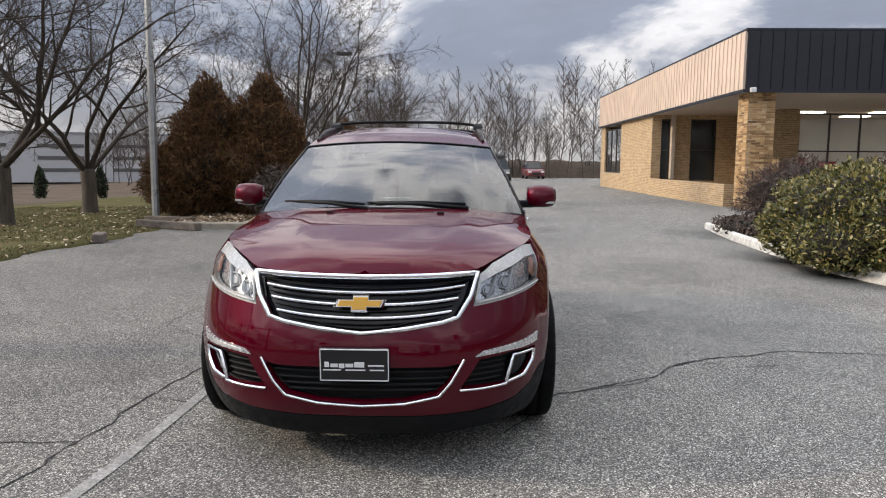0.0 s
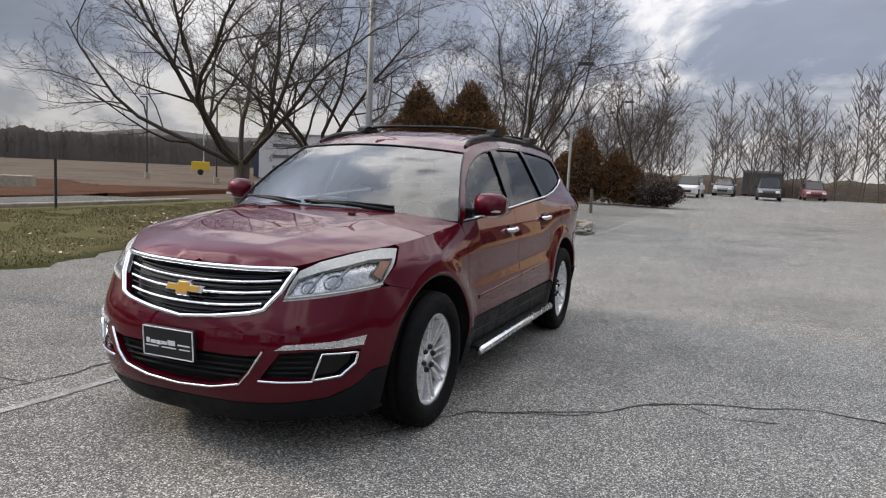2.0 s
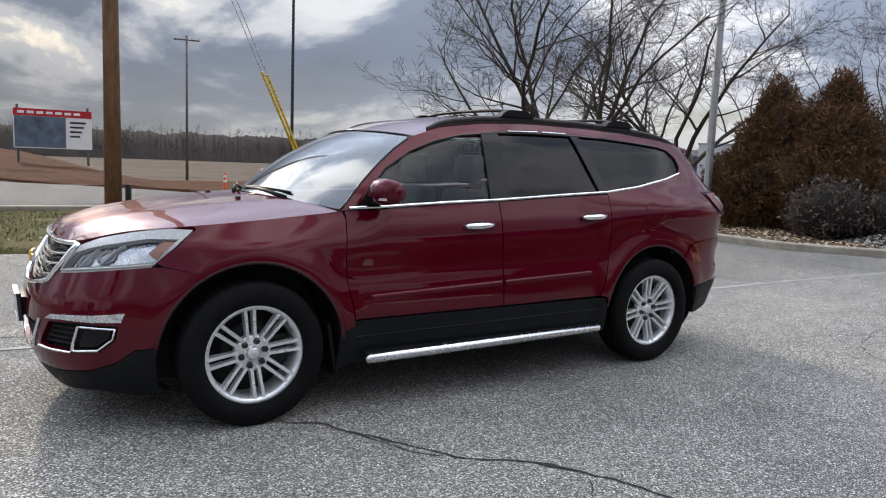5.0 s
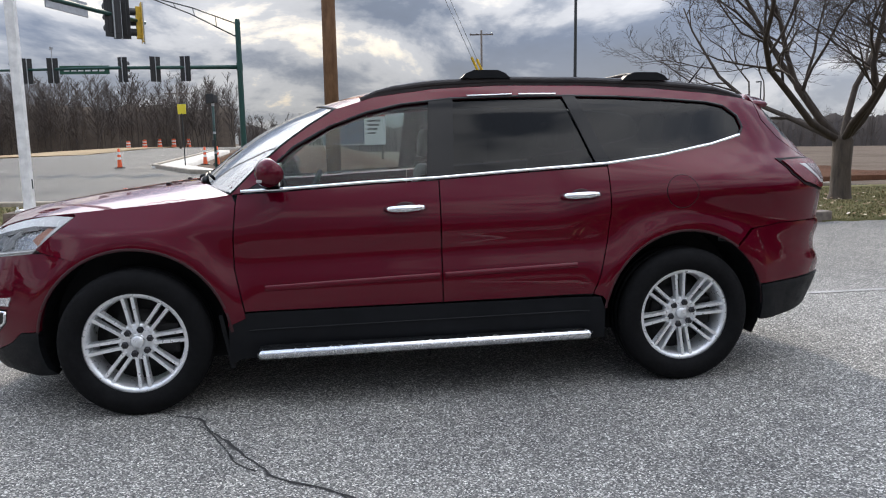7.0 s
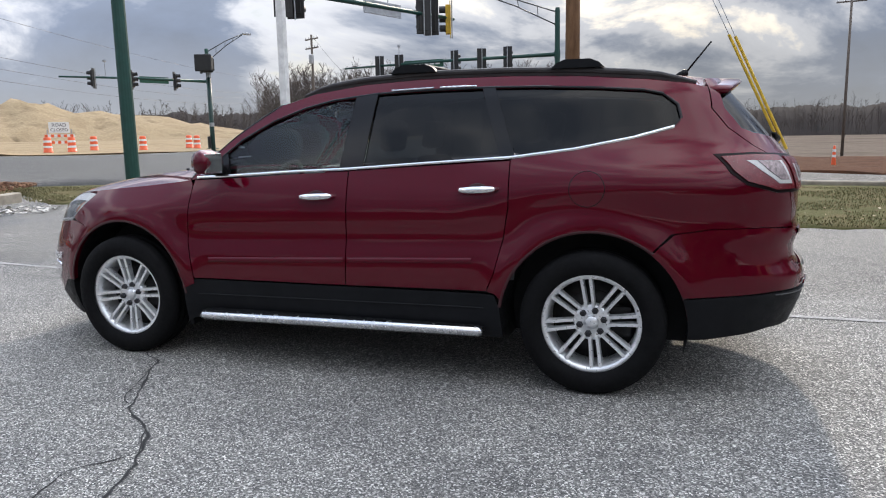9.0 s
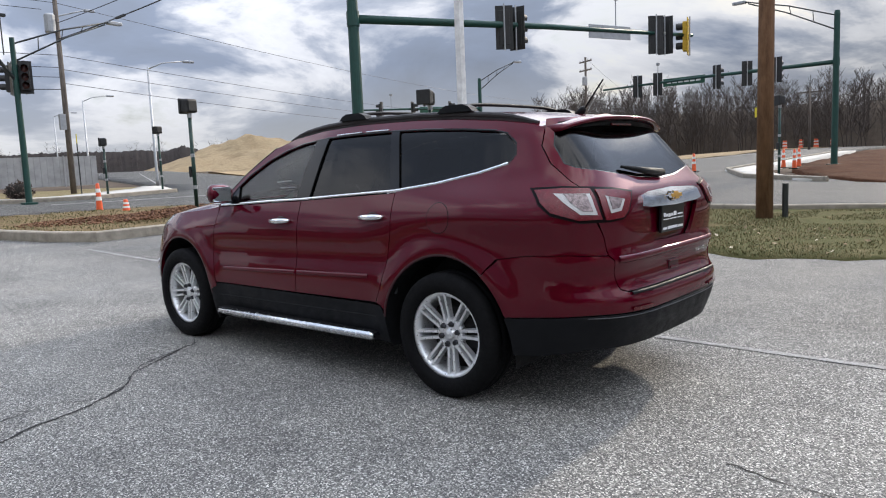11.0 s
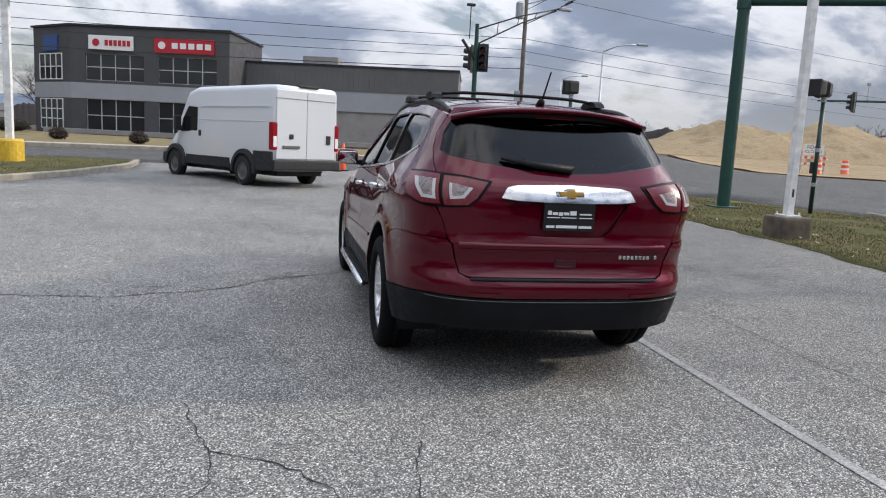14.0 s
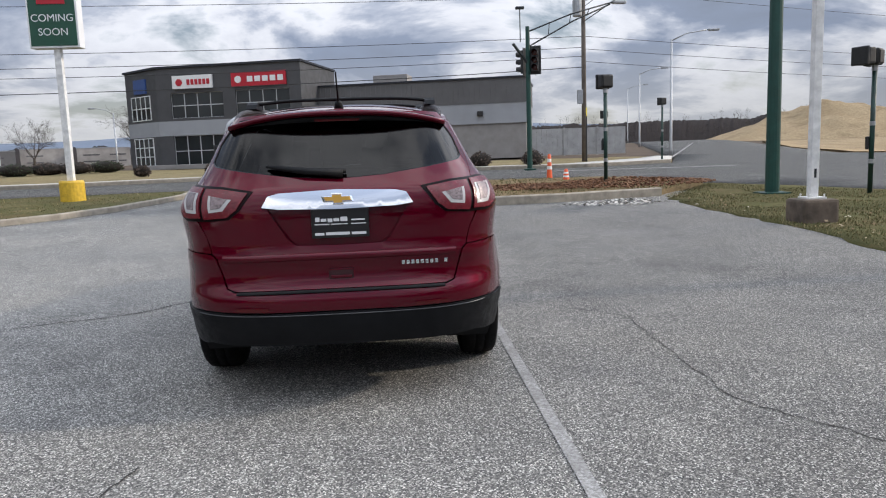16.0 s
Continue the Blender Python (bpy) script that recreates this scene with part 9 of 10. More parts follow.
    panel("front_side_window", at_side((-0.70, 1.17), (-0.27, 1.197), (0.035, 1.21), (0.075, 1.615), (-0.08, 1.603), (-0.27, 1.56), (-0.47, 1.49), (-0.67, 1.375), (-0.755, 1.30)), DOOR_GLASS, car, -0.016, 0, 0.04, sides="LR", label="lightly tinted door glass")
    panel("rear_side_window", at_side((0.185, 1.218), (0.5, 1.238), (1.0, 1.266), (0.93, 1.45), (0.855, 1.64), (0.5, 1.642), (0.215, 1.632)), PRIVACY_GLASS, car, -0.016, 0, 0.04, sides="LR", label="dark privacy glass")
    panel("quarter_window", at_side((1.085, 1.277), (1.4, 1.318), (1.71, 1.373), (1.895, 1.42), (1.922, 1.455), (1.903, 1.52), (1.835, 1.575), (1.74, 1.598), (1.5, 1.618), (1.2, 1.635), (0.93, 1.641), (1.0, 1.48)), PRIVACY_GLASS, car, -0.014, 0, 0.04, sides="LR", label="dark privacy glass")
    panel("b_pillar_cover", at_side((0.035, 1.205), (0.185, 1.215), (0.215, 1.64), (0.075, 1.622)), GLOSS_BLACK, car, -0.001, 0.01, 0.04, sides="LR")
    panel("c_pillar_cover", at_side((1.0, 1.262), (1.085, 1.272), (1.0, 1.48), (0.93, 1.650), (0.855, 1.650), (0.93, 1.45)), GLOSS_BLACK, car, -0.001, 0.01, 0.04, sides="LR")
    panel("mirror_base_cover", at_side((-0.93, 1.158), (-0.70, 1.168), (-0.755, 1.30), (-0.80, 1.285)), GLOSS_BLACK, car, -0.003, 0.01, 0.04, sides="LR")
    strip_on("belt_trim", at_side(*belt), 0.017, 0.008, CHROME, car, "chrome trim under the windows", out=0.0, sides="LR")
    strip_on("window_seal", at_side(*([(1.90, 1.41)] + glass_top)), 0.016, 0.004, GLOSS_BLACK, car, out=-0.004, sides="LR")
    for a, b in (((0.30, 1.652), (0.56, 1.66)), ((0.60, 1.66), (0.82, 1.66))):
        strip_on("rain_guard", at_side(a, b), 0.010, 0.004, BRUSHED, car, out=0.002, sides="LR")

    # wind screen, roof
    n_edge = 14
    pl = np.array([np.interp(np.linspace(0, 1, n_edge), np.linspace(0, 1, len(pillar_line)), [q[i] for q in pillar_line]) for i in (0, 1)]).T
    pl_pts = np.array([skin(*on_side(y, z)) for y, z in pl])
    verts, faces, cols = [], [], np.linspace(-1, 1, 25)
    for i, p in enumerate(pl_pts):
        b = i / (n_edge - 1)
        for a in cols:
            q = 1 - a * a
            verts.append((p[0] * a * 0.992, p[1] - (0.27 + (0.11 - 0.27) * b) * q, p[2] + (0.055 + (0.035 - 0.055) * b) * q + 0.015 * math.sin(math.pi * b) * q))
    for i in range(n_edge - 1):
        for j in range(24):
            k = i * 25 + j
            faces.append((k, k + 1, k + 26, k + 25))
    child("wind_screen", mesh_of("wind_screen", verts, faces, CLEAR_GLASS), car, "curved wind screen reflecting clouds")
    # black band round the screen
    bm = bmesh.new()
    ring = [Vector(verts[i * 25 + 24]) for i in range(n_edge)] + [Vector(verts[(n_edge - 1) * 25 + j]) for j in range(23, -1, -1)] + [Vector(verts[i * 25]) for i in range(n_edge - 2, -1, -1)] + [Vector(verts[j]) for j in range(1, 24)]
    tube(bm, [p + Vector((0, -0.001, 0.001)) for p in ring] + [ring[0]], 0.008, 6)
    part("screen_seal", bm, GLOSS_BLACK, car, smooth=True)
    bm = bmesh.new()
    for j in range(24):
        a0, a1 = cols[j], cols[j + 1]
        q = []
        for a in (a0, a1):
            h = 1 - a * a
            x = pl_pts[0][0] * a
            q += [bm.verts.new((x, pl_pts[0][1] - 0.27 * h - 0.005, pl_pts[0][2] + 0.055 * h - 0.004)), bm.verts.new((x * 0.99, pl_pts[0][1] - 0.31 * h - 0.02, pl_pts[0][2] + 0.040 * h - 0.02))]
        bm.faces.new((q[0], q[2], q[3], q[1]))
    part("cowl", bm, BLACK_PLASTIC, car)
    ry, rz = zip(*([pillar_line[-1]] + roof_line))
    n_roof = 40
    ys = np.linspace(ry[0], ry[-1], n_roof)
    zz = smooth_curve(list(zip(ry, rz)), 0.05)
    verts, faces = [], []
    for i, y in enumerate(ys):
        c = i / (n_roof - 1)
        z = float(np.interp(y, ry, rz))
        p = skin(*on_side(float(y), z))
        crown = float(np.interp(c, (0, 0.25, 0.6, 1), (0.035, 0.062, 0.066, 0.06)))
        bow = float(np.interp(c, (0, 0.3, 0.7, 1), (-0.11, 0, 0, 0.06)))
        for a in cols:
            verts.append((p[0] * a, p[1] + bow * (1 - a * a), p[2] + crown * (1 - abs(a) ** 2.6)))
    for i in range(n_roof - 1):
        for j in range(24):
            k = i * 25 + j
            faces.append((k, k + 1, k + 26, k + 25))
    roof = child("roof", mesh_of("roof", verts, faces, PAINT), car)
    # glossy dark front roof panel and the seams beside it
    roof_z = lambda x, y: float(np.interp(y, ry, rz)) + float(np.interp((y - ys[0]) / (ys[-1] - ys[0]), (0, 0.25, 0.6, 1), (0.035, 0.062, 0.066, 0.06))) * (1 - abs(x / 0.62) ** 2.6)
    for k in (-1, 1):
        bm = bmesh.new()
        tube(bm, [(k * 0.50, y, roof_z(0.50, y) + 0.001) for y in np.linspace(-0.25, 1.9, 16)], 0.006, 6)
        part("roof_seam", bm, GLOSS_BLACK, roof)
    # spoiler
    bm = bmesh.new()
    rows = []
    for x in np.linspace(-0.635, 0.635, 23):
        q = 1 - (abs(x) / 0.635) ** 3.0
        z = 1.606 + 0.068 * (1 - (abs(x) / 0.635) ** 2.6)
        y1 = 2.165 + 0.085 * q
        rows.append([bm.verts.new(co) for co in ((x, 1.99 + 0.06 * q, z + 0.004), (x, 2.09 + 0.06 * q, z + 0.005), (x, y1 - 0.01, z - 0.003), (x, y1, z - 0.014), (x, y1 - 0.012, z - 0.030), (x, y1 - 0.07, z - 0.036), (x, 2.05, z - 0.03))])
    for A, B in zip(rows, rows[1:]):
        for j in range(6):
            bm.faces.new((A[j], A[j + 1], B[j + 1], B[j]))
    bm.faces.new(rows[0])
    bm.faces.new(rows[-1][::-1])
    spoiler = part("rear_spoiler", bm, PAINT, car, smooth=True)
    bm = bmesh.new()
    rows = []
    for x in np.linspace(-0.57, 0.57, 17):
        q = 1 - (abs(x) / 0.605) ** 3.0
        z = 1.612 + 0.062 * (1 - (abs(x) / 0.605) ** 2.6) - 0.037
        rows.append([bm.verts.new((x, y, z + dz)) for y, dz in ((2.04, 0), (2.135 + 0.085 * q, 0), (2.10 + 0.05 * q, -0.03), (2.04, -0.02))])
    for A, B in zip(rows, rows[1:]):
        for j in range(4):
            bm.faces.new((A[j], A[(j + 1) % 4], B[(j + 1) % 4], B[j]))
    part("spoiler_underside", bm, BLACK_PLASTIC, spoiler, smooth=True)
    bm = bmesh.new()
    box(bm, -0.13, 0.13, 2.195, 2.205, 1.612, 1.626, 0.003)
    part("high_brake_lamp", bm, RED_LENS, spoiler)

    # tailgate
    plate_hole = mirrored(spots(on_rear, (0, 0.925), (0.235, 0.93), (0.275, 0.96), (0.345, 1.10), (0.36, 1.135), (0, 1.14)), ALL_L)
    rear_glass = mirrored(spots(on_rear, (0, 1.285), (0.25, 1.30), (0.5, 1.335), (0.69, 1.37), (0.716, 1.395), (0.685, 1.50), (0.622, 1.595), (0.57, 1.634), (0.42, 1.654), (0, 1.665)), ALL_L)
    lamp_cut = spots(on_rear, (0.728, 1.083), (0.56, 1.086), (0.50, 1.13), (0.435, 1.232), (0.60, 1.256))
    gate = mirrored(spots(on_rear, (0, 0.690), (0.58, 0.690), (0.625, 0.705), (0.655, 0.80), (0.672, 0.87), (0.700, 0.90), (0.715, 1.0)) + lamp_cut + gate_side + spots(on_rear, (0.60, 1.655), (0, 1.69)), ALL_L)
    (tailgate,) = panel("tailgate", gate, PAINT, car, 0.0, 0.022, 0.035, (plate_hole, rear_glass))
    panel("rear_window", rear_glass, PRIVACY_GLASS, tailgate, -0.006, 0, 0.05, label="dark rear window")
    strip_on("rear_window_seal", rear_glass, 0.016, 0.003, GLOSS_BLACK, tailgate, closed=True, out=-0.004)
    panel("plate_recess", plate_hole, PAINT, tailgate, -0.035, 0, 0.04)
    panel("chrome_bar", mirrored(spots(on_rear, (0, 1.122), (0.30, 1.130), (0.385, 1.142), (0.355, 1.20), (0.30, 1.212), (0, 1.222)), ALL_L), CHROME, tailgate, 0.018, 0.03, 0.04, label="broad chrome bar above the plate")
    strip_on("gate_crease", spots(on_rear, *[(0.64 * k / 10, 0.868) for k in range(-10, 11)]), 0.040, 0.010, PAINT, tailgate, out=-0.003)
    bm = bmesh.new()
    bow_tie(bm, 0.175, 0.062, 0, 0.012)
    badge = part("badge", bm, CHROME, tailgate, "bright badge rim", m=pose(0, 2.545, 1.180, 6))
    bm = bmesh.new()
    bow_tie(bm, 0.162, 0.050, 0, 0.012)
    part("badge_face", bm, GOLD, badge, "gold badge face", m=pose(0, 0.004, 0))
    bm = bmesh.new()
    box(bm, -0.158, 0.158, -0.010, 0.010, -0.080, 0.080, 0.005)
    plate = part("rear_plate", bm, PLATE_BLACK, tailgate, "black dealer plate with white writing", m=pose(-0.008, 2.522, 1.045, -2))
    bm = bmesh.new()
    for x0, x1, z0, z1 in ((0.112, 0.135, 0.012, 0.036), (0.075, 0.105, 0.012, 0.028), (0.042, 0.068, 0.008, 0.028), (0.005, 0.036, 0.012, 0.028), (-0.04, -0.002, 0.012, 0.036), (-0.135, -0.06, 0.014, 0.022), (0.06, 0.14, -0.006, -0.001), (-0.04, 0.05, -0.006, -0.001), (-0.14, -0.06, -0.006, -0.001), (0.09, 0.14, -0.064, -0.050), (-0.05, 0.08, -0.064, -0.048), (-0.14, -0.06, -0.064, -0.050)):
        box(bm, x0, x1, 0.008, 0.0125, z0, z1)
    part("plate_writing", bm, PLATE_WHITE, plate)
    bm = bmesh.new()
    box(bm, -0.068, 0.068, -0.012, 0.006, -0.030, 0.030, 0.008)
    part("latch_recess", bm, PAINT_SHADED, tailgate, m=pose(0, 2.533, 0.767, 0))
    bm = bmesh.new()
    box(bm, -0.058, 0.058, -0.006, 0.012, -0.024, -0.008, 0.004)
    box(bm, -0.066, 0.066, -0.006, 0.008, 0.018, 0.028, 0.003)
    part("latch", bm, PAINT, tailgate, m=pose(0, 2.533, 0.767, 0))
    # the model name as plain bright bars
    bm = bmesh.new()
    for k in range(10):
        if k == 8:
            continue
        s, z = on_rear(-0.345 - 0.0265 * k, 0.812)
        p = skin(s, z)
        box(bm, p[0] - 0.009, p[0] + 0.009, p[1] - 0.004, p[1] + 0.006, 0.802, 0.824, 0.002)
    part("model_badge", bm, BRUSHED, tailgate, "row of small bright bars")
    # rear wiper, antenna
    bm = bmesh.new()
    tube(bm, [(0.37, 2.412, 1.360), (0.18, 2.445, 1.334), (-0.03, 2.452, 1.316)], [0.010, 0.020, 0.024], 8)
    tube(bm, [(0.39, 2.400, 1.364), (0.18, 2.432, 1.342), (-0.05, 2.440, 1.326)], [0.008, 0.012, 0.012], 6)
    part("rear_wiper", bm, BLACK_PLASTIC, tailgate, smooth=True)

    # tail lamps
    lamp = spots(on_rear, (0.435, 1.232), (0.50, 1.13), (0.56, 1.086), (0.66, 1.078), (0.80, 1.08)) + spots(on_side, (2.25, 1.12), (2.17, 1.18), (2.09, 1.27), (2.27, 1.275)) + spots(on_rear, (0.73, 1.27), (0.60, 1.26))
    for tl in panel("tail_lamp", lamp, LAMP_RIM, car, 0.004, 0.02, 0.03, sides="LR", label="red tail lamp with white lenses"):
        sd = "L" if tl.data.vertices[0].co.x > 0 else "R"
        panel("red_lens", spots(on_rear, (0.462, 1.222), (0.515, 1.135), (0.568, 1.097), (0.682, 1.090), (0.690, 1.093), (0.690, 1.248), (0.60, 1.243)), TAIL_LENS, tl, 0.012, 0.010, 0.03, sides=sd)
        panel("red_lens", spots(on_rear, (0.708, 1.096), (0.80, 1.096)) + spots(on_side, (2.25, 1.137), (2.185, 1.188), (2.125, 1.254), (2.27, 1.260)) + spots(on_rear, (0.708, 1.254)), TAIL_LENS, tl, 0.012, 0.010, 0.03, sides=sd)
        panel("white_lens", spots(on_rear, (0.538, 1.190), (0.582, 1.132), (0.655, 1.124), (0.660, 1.212)), WHITE_LENS, tl, 0.014, 0.005, 0.025, sides=sd)
        panel("white_lens", spots(on_rear, (0.724, 1.120), (0.785, 1.124), (0.808, 1.185), (0.812, 1.232), (0.724, 1.226)), WHITE_LENS, tl, 0.014, 0.005, 0.025, sides=sd)
        panel("lens_bar", spots(on_rear, (0.558, 1.193), (0.592, 1.148), (0.641, 1.141), (0.646, 1.208)), LENS_GREY, tl, 0.017, 0.004, 0.025, sides=sd)
        panel("lens_bar", spots(on_rear, (0.738, 1.138), (0.774, 1.141), (0.793, 1.187), (0.796, 1.229), (0.738, 1.224)), LENS_GREY, tl, 0.017, 0.004, 0.025, sides=sd)

    # rear bumper
    rb = mirrored(spots(on_rear, (0, 0.572), (0.4, 0.572), (0.72, 0.580)) + spots(on_side, (2.40, 0.580), (2.02, 0.557), (1.975, 0.555)) + arc(1.51, 21, 51.6, n=8) + spots(on_side, (1.92, 0.872), (2.1, 0.900), (2.33, 0.905)) + spots(on_rear, (0.706, 0.893), (0.679, 0.866), (0.662, 0.80), (0.632, 0.700), (0.585, 0.680), (0, 0.680)), ALL_L)
    (rbump,) = panel("rear_bumper", rb, PAINT, car, 0.004, 0.04, 0.03)
    low_rb = mirrored(spots(on_rear, (0, 0.375), (0.5, 0.378), (0.75, 0.382)) + spots(on_side, (2.30, 0.365), (2.08, 0.335), (1.995, 0.335)) + arc(1.51, -6, 19, n=7) + spots(on_side, (1.98, 0.548), (2.02, 0.550), (2.40, 0.573)) + spots(on_rear, (0.72, 0.573), (0.4, 0.565), (0, 0.565)), ALL_L)
    panel("lower_cladding", low_rb, CLADDING, rbump, 0.013, 0.06, 0.04, label="dark grey lower bumper")
    strip_on("bumper_groove", spots(on_rear, *[(0.80 * k / 10, 0.553 + 0.012 * abs(k / 10) ** 2) for k in range(-10, 11)]), 0.006, 0.006, GREY_TRIM_DARK, rbump, out=0.010)
    strip_on("step_pad", spots(on_rear, *[(0.57 * k / 10, 0.674) for k in range(-10, 11)]), 0.020, 0.005, BLACK_PLASTIC, rbump, "black scuff pad", out=0.011)
    for k in (1, -1):
        x0, x1 = 0.40, 0.58
        panel("bumper_reflector", spots(on_rear, (x0, 0.582), (x1, 0.586), (x1, 0.604), (x0, 0.600)), RED_LENS, rbump, 0.018, 0.008, 0.03, sides="L" if k == 1 else "R", label="red reflector")

    # sills, running boards, arch liners, mud guards
    sill = spots(on_side, (-1.045, 0.235), (-0.98, 0.27), (1.03, 0.28), (1.02, 0.45), (0.99, 0.525), (-0.94, 0.525), (-1.0, 0.50), (-1.035, 0.455))
    panel("sill_cladding", sill, CLADDING, car, -0.004, 0.03, 0.05, sides="LR", label="dark grey sill cladding")
    strip_on("sill_joint", spots(on_side, (-0.93, 0.43), (0.93, 0.445)), 0.008, 0.004, BLACK_PLASTIC, car, out=-0.003, sides="LR")
    for k in (1, -1):
        board = child("running_board", None, car, "polished running board with black tread", pose(k * 0.94, 0, 0))
        bm = bmesh.new()
        box(bm, -0.10, 0.065, -0.885, 0.93, 0.315, 0.338, 0.006)
        for g in range(7):
            box(bm, -0.07 + g * 0.018, -0.061 + g * 0.018, -0.86, 0.90, 0.338, 0.342)
        part("tread", bm, BLACK_PLASTIC, board)
        bm = bmesh.new()
        tube(bm, [(k * 0.06, -0.89, 0.305), (k * 0.065, -0.87, 0.308), (k * 0.065, 0.91, 0.322), (k * 0.06, 0.93, 0.322)], [0.020, 0.029, 0.029, 0.020], 12)
        part("bar", bm, BRUSHED, board, "polished bar", smooth=True)
        for y in (-0.6, 0.0, 0.6):
            bm = bmesh.new()
            box(bm, -k * 0.30 - 0.15, -k * 0.30 + 0.2, y - 0.03, y + 0.03, 0.285, 0.31)
            part("bracket", bm, BLACK_PLASTIC, board)
        for ax, a0, a1 in ((-1.51, -22, 200), (1.51, -18, 196)):
            bm = bmesh.new()
            angles = np.linspace(radians(a0), radians(a1), 26)
            rows = []
            for a in angles:
                y, z = ax + (ARCH_R + 0.004) * math.cos(a), HUB_Z + (ARCH_R + 0.004) * math.sin(a)
                xo = float(skin(*on_side(y, max(z, 0.2)))[0]) - 0.006
                rows.append([bm.verts.new((k * xx, y, z)) for xx in (xo, 0.62)])
            for A, B in zip(rows, rows[1:]):
                bm.faces.new((A[0], A[1], B[1], B[0]))
            inner_ring = [r[1] for r in rows]
            bm.faces.new(inner_ring)
            part("arch_liner", bm, BLACK_PLASTIC, car)
            strip = [on_side(ax + (ARCH_R + 0.006) * math.cos(a), HUB_Z + (ARCH_R + 0.006) * math.sin(a)) for a in np.linspace(radians(5), radians(172), 30)]
            strip_on("arch_lip", strip, 0.018, 0.003, PAINT_SHADED, car, out=-0.003, sides="L" if k == 1 else "R")
        for y, z0, lean in ((-1.03, 0.215, 10),):
            bm = bmesh.new()
            box(bm, -0.11, 0.085, -0.012, 0.012, 0, 0.30, 0.006)
            part("mud_guard", bm, BLACK_PLASTIC, car, m=pose(k * 0.835, y, z0, lean))
    # dark under-shell, floor
    us = np.linspace(0, 2 * ALL_L, 180)
    verts, faces = [], []
    zs = (0.24, 0.40, 0.60, 0.80, 0.97, 1.10)
    for z in zs:
        p = skin(us, np.full_like(us, z))
        n = skin_out(us, np.full_like(us, z))
        q = p - 0.055 * n
        verts += q.tolist()
    nu = len(us)
    for i in range(len(zs) - 1):
        for j in range(nu - 1):
            quad = (i * nu + j, i * nu + j + 1, (i + 1) * nu + j + 1, (i + 1) * nu + j)
            c = np.mean([verts[t] for t in quad], 0)
            if any(math.hypot(c[1] - ax, c[2] - HUB_Z) < ARCH_R + 0.05 for ax in AXLES) and abs(c[0]) > 0.55:
                continue
            if c[1] > 1.9 and c[2] < 0.5:
                continue
            faces.append(quad)
    child("inner_shell", mesh_of("inner_shell", verts, faces, INTERIOR, False), car)
    bm = bmesh.new()
    box(bm, -0.60, 0.60, -2.2, 1.9, 0.24, 0.30)
    box(bm, -0.60, 0.60, 1.85, 2.35, 0.36, 0.42)
    box(bm, -0.86, 0.86, -0.95, 0.95, 0.27, 0.33)
    box(bm, -0.35, 0.35, 1.95, 2.25, 0.31, 0.37, 0.03)
    part("floor_pan", bm, BLACK_PLASTIC, car)
    bm = bmesh.new()
    for y in AXLES:
        tube(bm, [(-0.8, y, HUB_Z - 0.02), (0.8, y, HUB_Z - 0.02)], 0.045, 8)
    part("axle", bm, worn_dark, car)
    for y in AXLES:
        for k in (1, -1):
            build_wheel(car, k * 0.858, y, k)

    # interior
    bm = bmesh.new()
    box(bm, -0.72, 0.72, -1.22, -0.78, 0.80, 1.10, 0.08)
    box(bm, -0.16, 0.16, -0.9, 0.1, 0.4, 0.82, 0.05)
    part("dashboard", bm, INTERIOR, car, smooth=True)
    bm = bmesh.new()
    ringp = [(0.19 * math.cos(a), 0.0, 0.19 * math.sin(a)) for a in np.linspace(0, 2 * math.pi, 28)]
    tube(bm, ringp, 0.015, 8, False)
    for a in (0.2, math.pi - 0.2, -math.pi / 2):
        tube(bm, [(0, -0.02, 0), (0.18 * math.cos(a), 0, 0.18 * math.sin(a))], [0.03, 0.012], 6)
    tube(bm, [(0, -0.02, 0), (0, -0.3, -0.05)], 0.03, 8)
    part("steering_wheel", bm, INTERIOR, car, smooth=True, m=pose(0.38, -0.62, 1.06, -24))
    for x, y in ((0.38, -0.18), (-0.38, -0.18)):
        seat(car, x, y)
    for x, y in ((0.40, 0.72), (-0.40, 0.72)):
        seat(car, x, y, 0.66)
    for x, y in ((0.42, 1.52), (0.0, 1.52), (-0.42, 1.52)):
        seat(car, x, y, 0.70, 3, 0.38)
    bm = bmesh.new()
    box(bm, -0.11, 0.11, -0.02, 0.02, -0.035, 0.035, 0.015)
    part("interior_mirror", bm, INTERIOR, car, m=pose(0, -0.62, 1.515, 12))
    bm = bmesh.new()
    box(bm, -0.08, 0.08, -0.002, 0.002, -0.004, 0.004)
    part("screen_sticker", bm, PLATE_WHITE, car, m=pose(0.05, -1.14, 1.255, -45))

    # door mirrors
    for k in (1, -1):
        mir = child("door_mirror", None, car, "claret door mirror with bright turn strip", pose(k * 0.845, -0.79, 1.205))
        bm = bmesh.new()
        box(bm, -0.02, 0.10, -0.04, 0.04, -0.025, 0.025, 0.012)
        part("arm", bm, GLOSS_BLACK, mir, m=Matrix.Diagonal((k, 1, 1, 1)))
        bm = bmesh.new()
        rows = []
        for fx, sc, sh in ((0.055, 0.80, 0.0), (0.10, 0.98, 0.0), (0.17, 1.0, 0.004), (0.225, 0.90, 0.014), (0.250, 0.62, 0.024)):
            rows.append([bm.verts.new((k * fx, 0.055 - (0.06 + 0.055) * (1 - math.cos(a)) / 2 * 1.15 * sc + sh, 0.045 + 0.082 * sc * math.sin(a) * (1 if a < math.pi else 0.85))) for a in np.linspace(0, 2 * math.pi, 15)[:-1]])
        for A, B in zip(rows, rows[1:]):
            for j in range(14):
                bm.faces.new((A[j], A[(j + 1) % 14], B[(j + 1) % 14], B[j]))
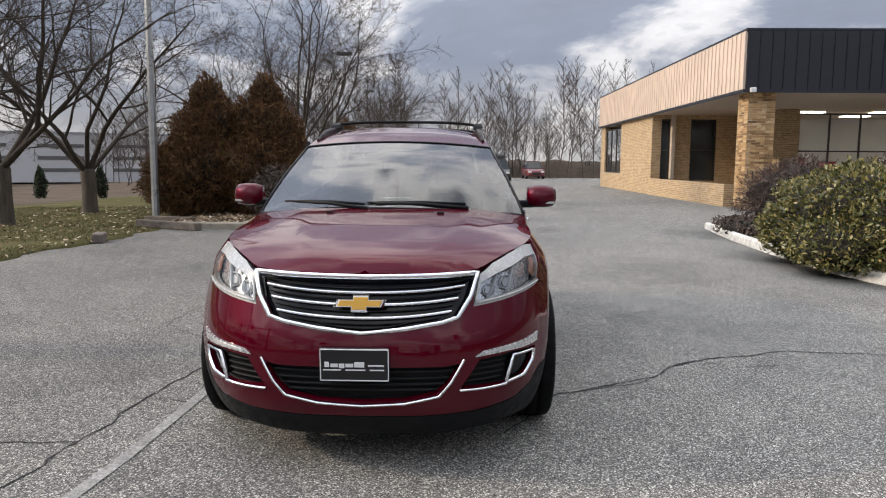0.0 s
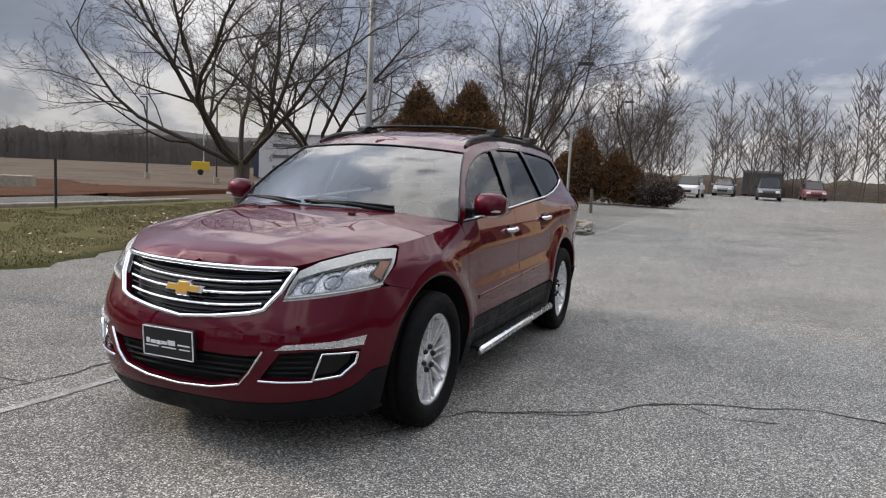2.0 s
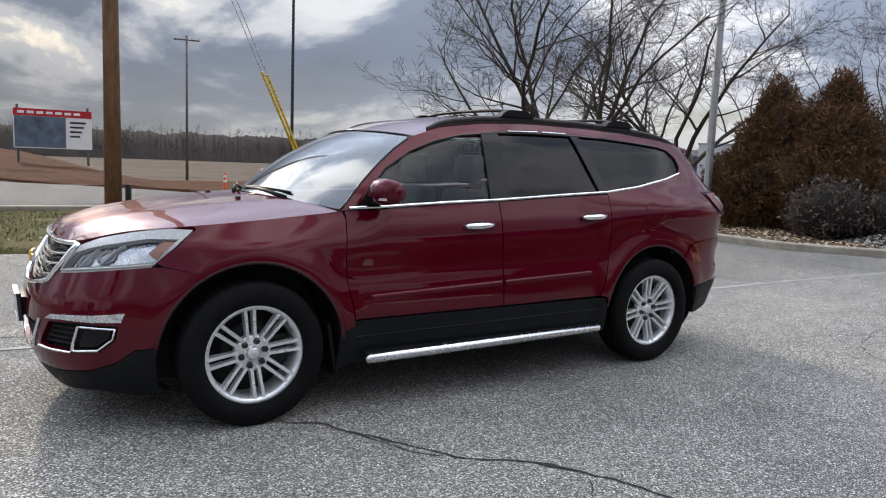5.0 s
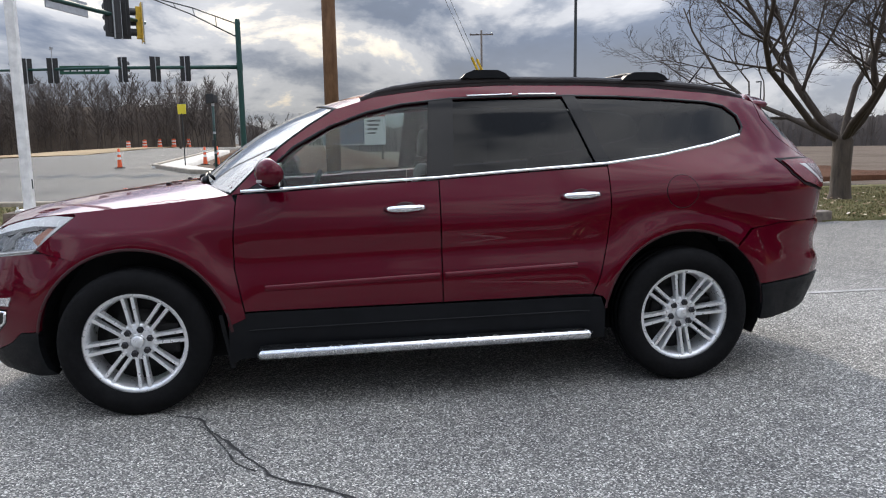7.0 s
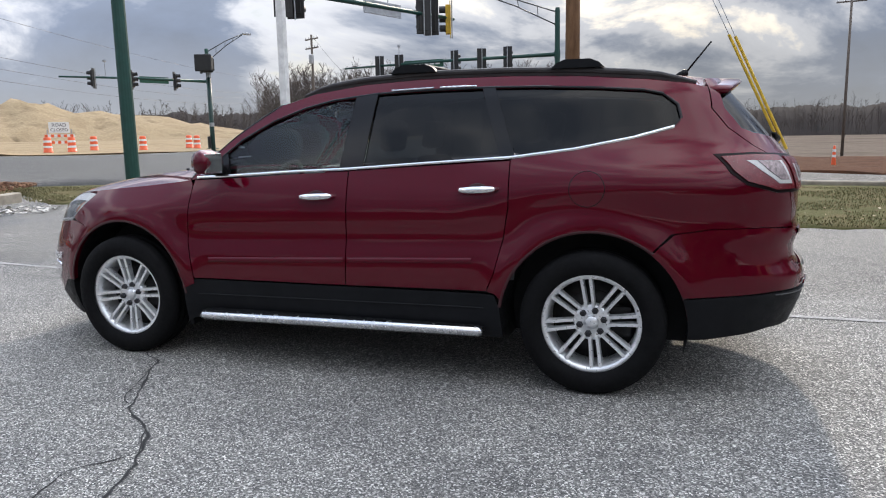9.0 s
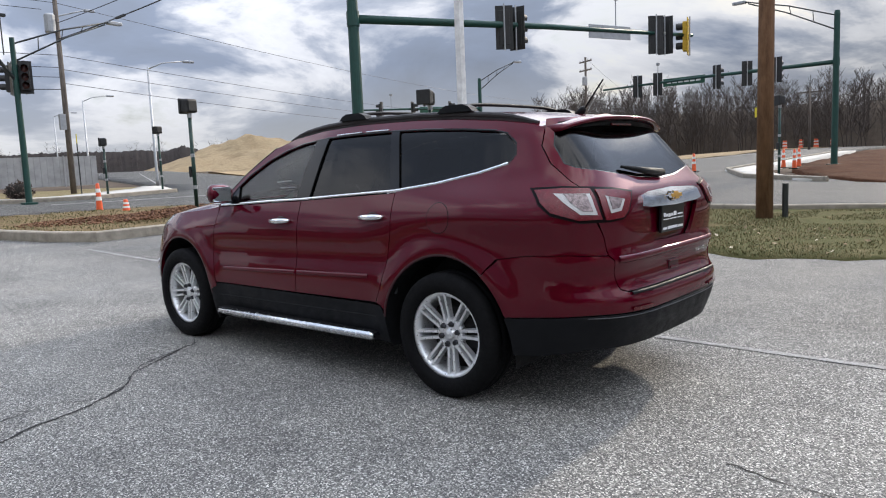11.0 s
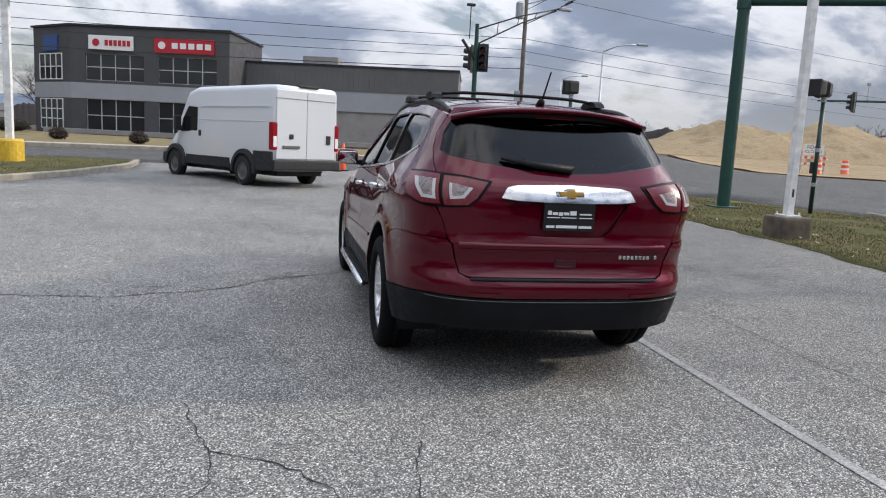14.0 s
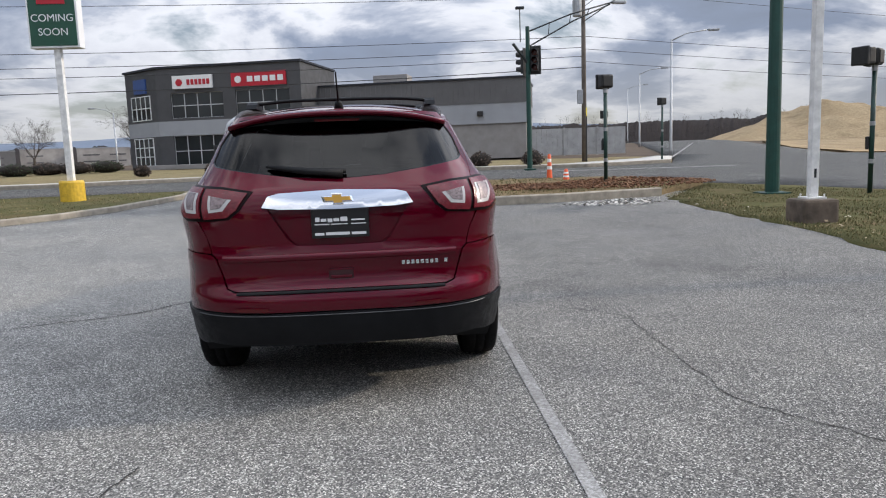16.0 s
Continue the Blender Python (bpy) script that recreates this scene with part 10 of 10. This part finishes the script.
        bm.faces.new(rows[0])
        bm.faces.new(rows[-1])
        part("shell", bm, PAINT, mir, smooth=True)
        bm = bmesh.new()
        box(bm, 0.07, 0.235, 0.050, 0.060, -0.015, 0.10, 0.004, Matrix.Diagonal((k, 1, 1, 1)))
        part("mirror_glass", bm, CHROME, mir)
        bm = bmesh.new()
        box(bm, 0.115, 0.232, -0.058, -0.030, 0.003, 0.018, 0.004, Matrix.Diagonal((k, 1, 1, 1)))
        part("turn_strip", bm, WHITE_LENS, mir)

    # wipers
    for x0, y0, x1, y1 in ((0.50, -1.17, -0.08, -1.245), (-0.12, -1.29, -0.62, -1.13)):
        bm = bmesh.new()
        z0, z1 = 1.205, 1.225
        tube(bm, [(x0, y0 - 0.02, z0 - 0.01), ((x0 + x1) / 2, (y0 + y1) / 2 - 0.015, 1.222), (x1, y1, z1)], [0.014, 0.010, 0.006], 6)
        tube(bm, [(x0 - 0.02, y0 + 0.02, z0 + 0.015), ((x0 + x1) / 2, (y0 + y1) / 2 + 0.0, 1.232), (x1 - 0.05, y1 + 0.01, z1 + 0.004)], [0.008, 0.009, 0.006], 6)
        part("wiper", bm, BLACK_PLASTIC, car, smooth=True)

    # roof rails, cross bars, antenna
    for k in (1, -1):
        bm = bmesh.new()
        pts, rad = [], []
        for y in np.linspace(-0.30, 2.0, 26):
            z = float(np.interp(y, ry, rz))
            x = float(skin(*on_side(float(y), z))[0]) - 0.035
            lift = 0.022 * min(1, (y + 0.30) / 0.16, (2.0 - y) / 0.2)
            pts.append((k * x, y, z + 0.012 + lift))
            rad.append(0.012 + 0.008 * min(1, (y + 0.30) / 0.3, (2.0 - y) / 0.3))
        tube(bm, pts, rad, 10)
        # the rail's foot, close to the roof
        rows = [[bm.verts.new((x + dx, y, z + dz)) for dx, dz in ((-0.012, 0), (0.012, 0), (0.012, -0.045), (-0.012, -0.045))] for (x, y, z) in pts]
        for A, B in zip(rows, rows[1:]):
            for j in range(4):
                bm.faces.new((A[j], A[(j + 1) % 4], B[(j + 1) % 4], B[j]))
        part("roof_rail", bm, RAIL, car, "black roof rail", smooth=False)
    for y in (0.42, 1.38):
        bar = child("cross_bar", None, car, "black roof cross bar", pose(0, y, 0))
        z = float(np.interp(y, ry, rz))
        x = float(skin(*on_side(y, z))[0]) - 0.035
        bm = bmesh.new()
        pts = [(xx, 0.0, z + 0.078 + 0.026 * (1 - (xx / x) ** 4)) for xx in np.linspace(-x, x, 17)]
        tube(bm, pts, 0.0115, 8)
        part("bar", bm, BLACK_PLASTIC, bar, smooth=True)
        for k in (1, -1):
            bm = bmesh.new()
            prism(bm, [(-0.145, 0.0), (0.145, 0.0), (0.115, 0.028), (0.07, 0.046), (-0.07, 0.046), (-0.115, 0.028)], -0.032, 0.036)
            part("foot", bm, CLADDING, bar, m=pose(k * x, 0, z + 0.046) @ Matrix(((0, 0, 1, 0), (1, 0, 0, 0), (0, 1, 0, 0), (0, 0, 0, 1))))
    bm = bmesh.new()
    tube(bm, [(0, 1.90, 1.695), (0, 1.94, 1.735), (0, 1.95, 1.742)], [0.032, 0.022, 0.010], 10)
    tube(bm, [(0, 1.945, 1.735), (0, 2.08, 1.905)], [0.006, 0.005], 6)
    part("antenna", bm, BLACK_PLASTIC, car, smooth=True)
    return car


# darker copy of the claret: shade painted into handle cups, latch recess, arch edges
PAINT_SHADED = Mat("recess_shade_paint", (0.03, 0.003, 0.006), 0.4).m
# head lamp rim; its pale grey paints in the sky mirrored on the upper lens
lamp_rim_sheen = worn("lamp_rim", (0.42, 0.42, 0.41), 0.22, 0.1, 0.1, 30, 0.05, 200)
build_suv()

# ---- bricks ----
pillar_bricks(showroom, 0.25, 0.30, 0.9, 3.9)
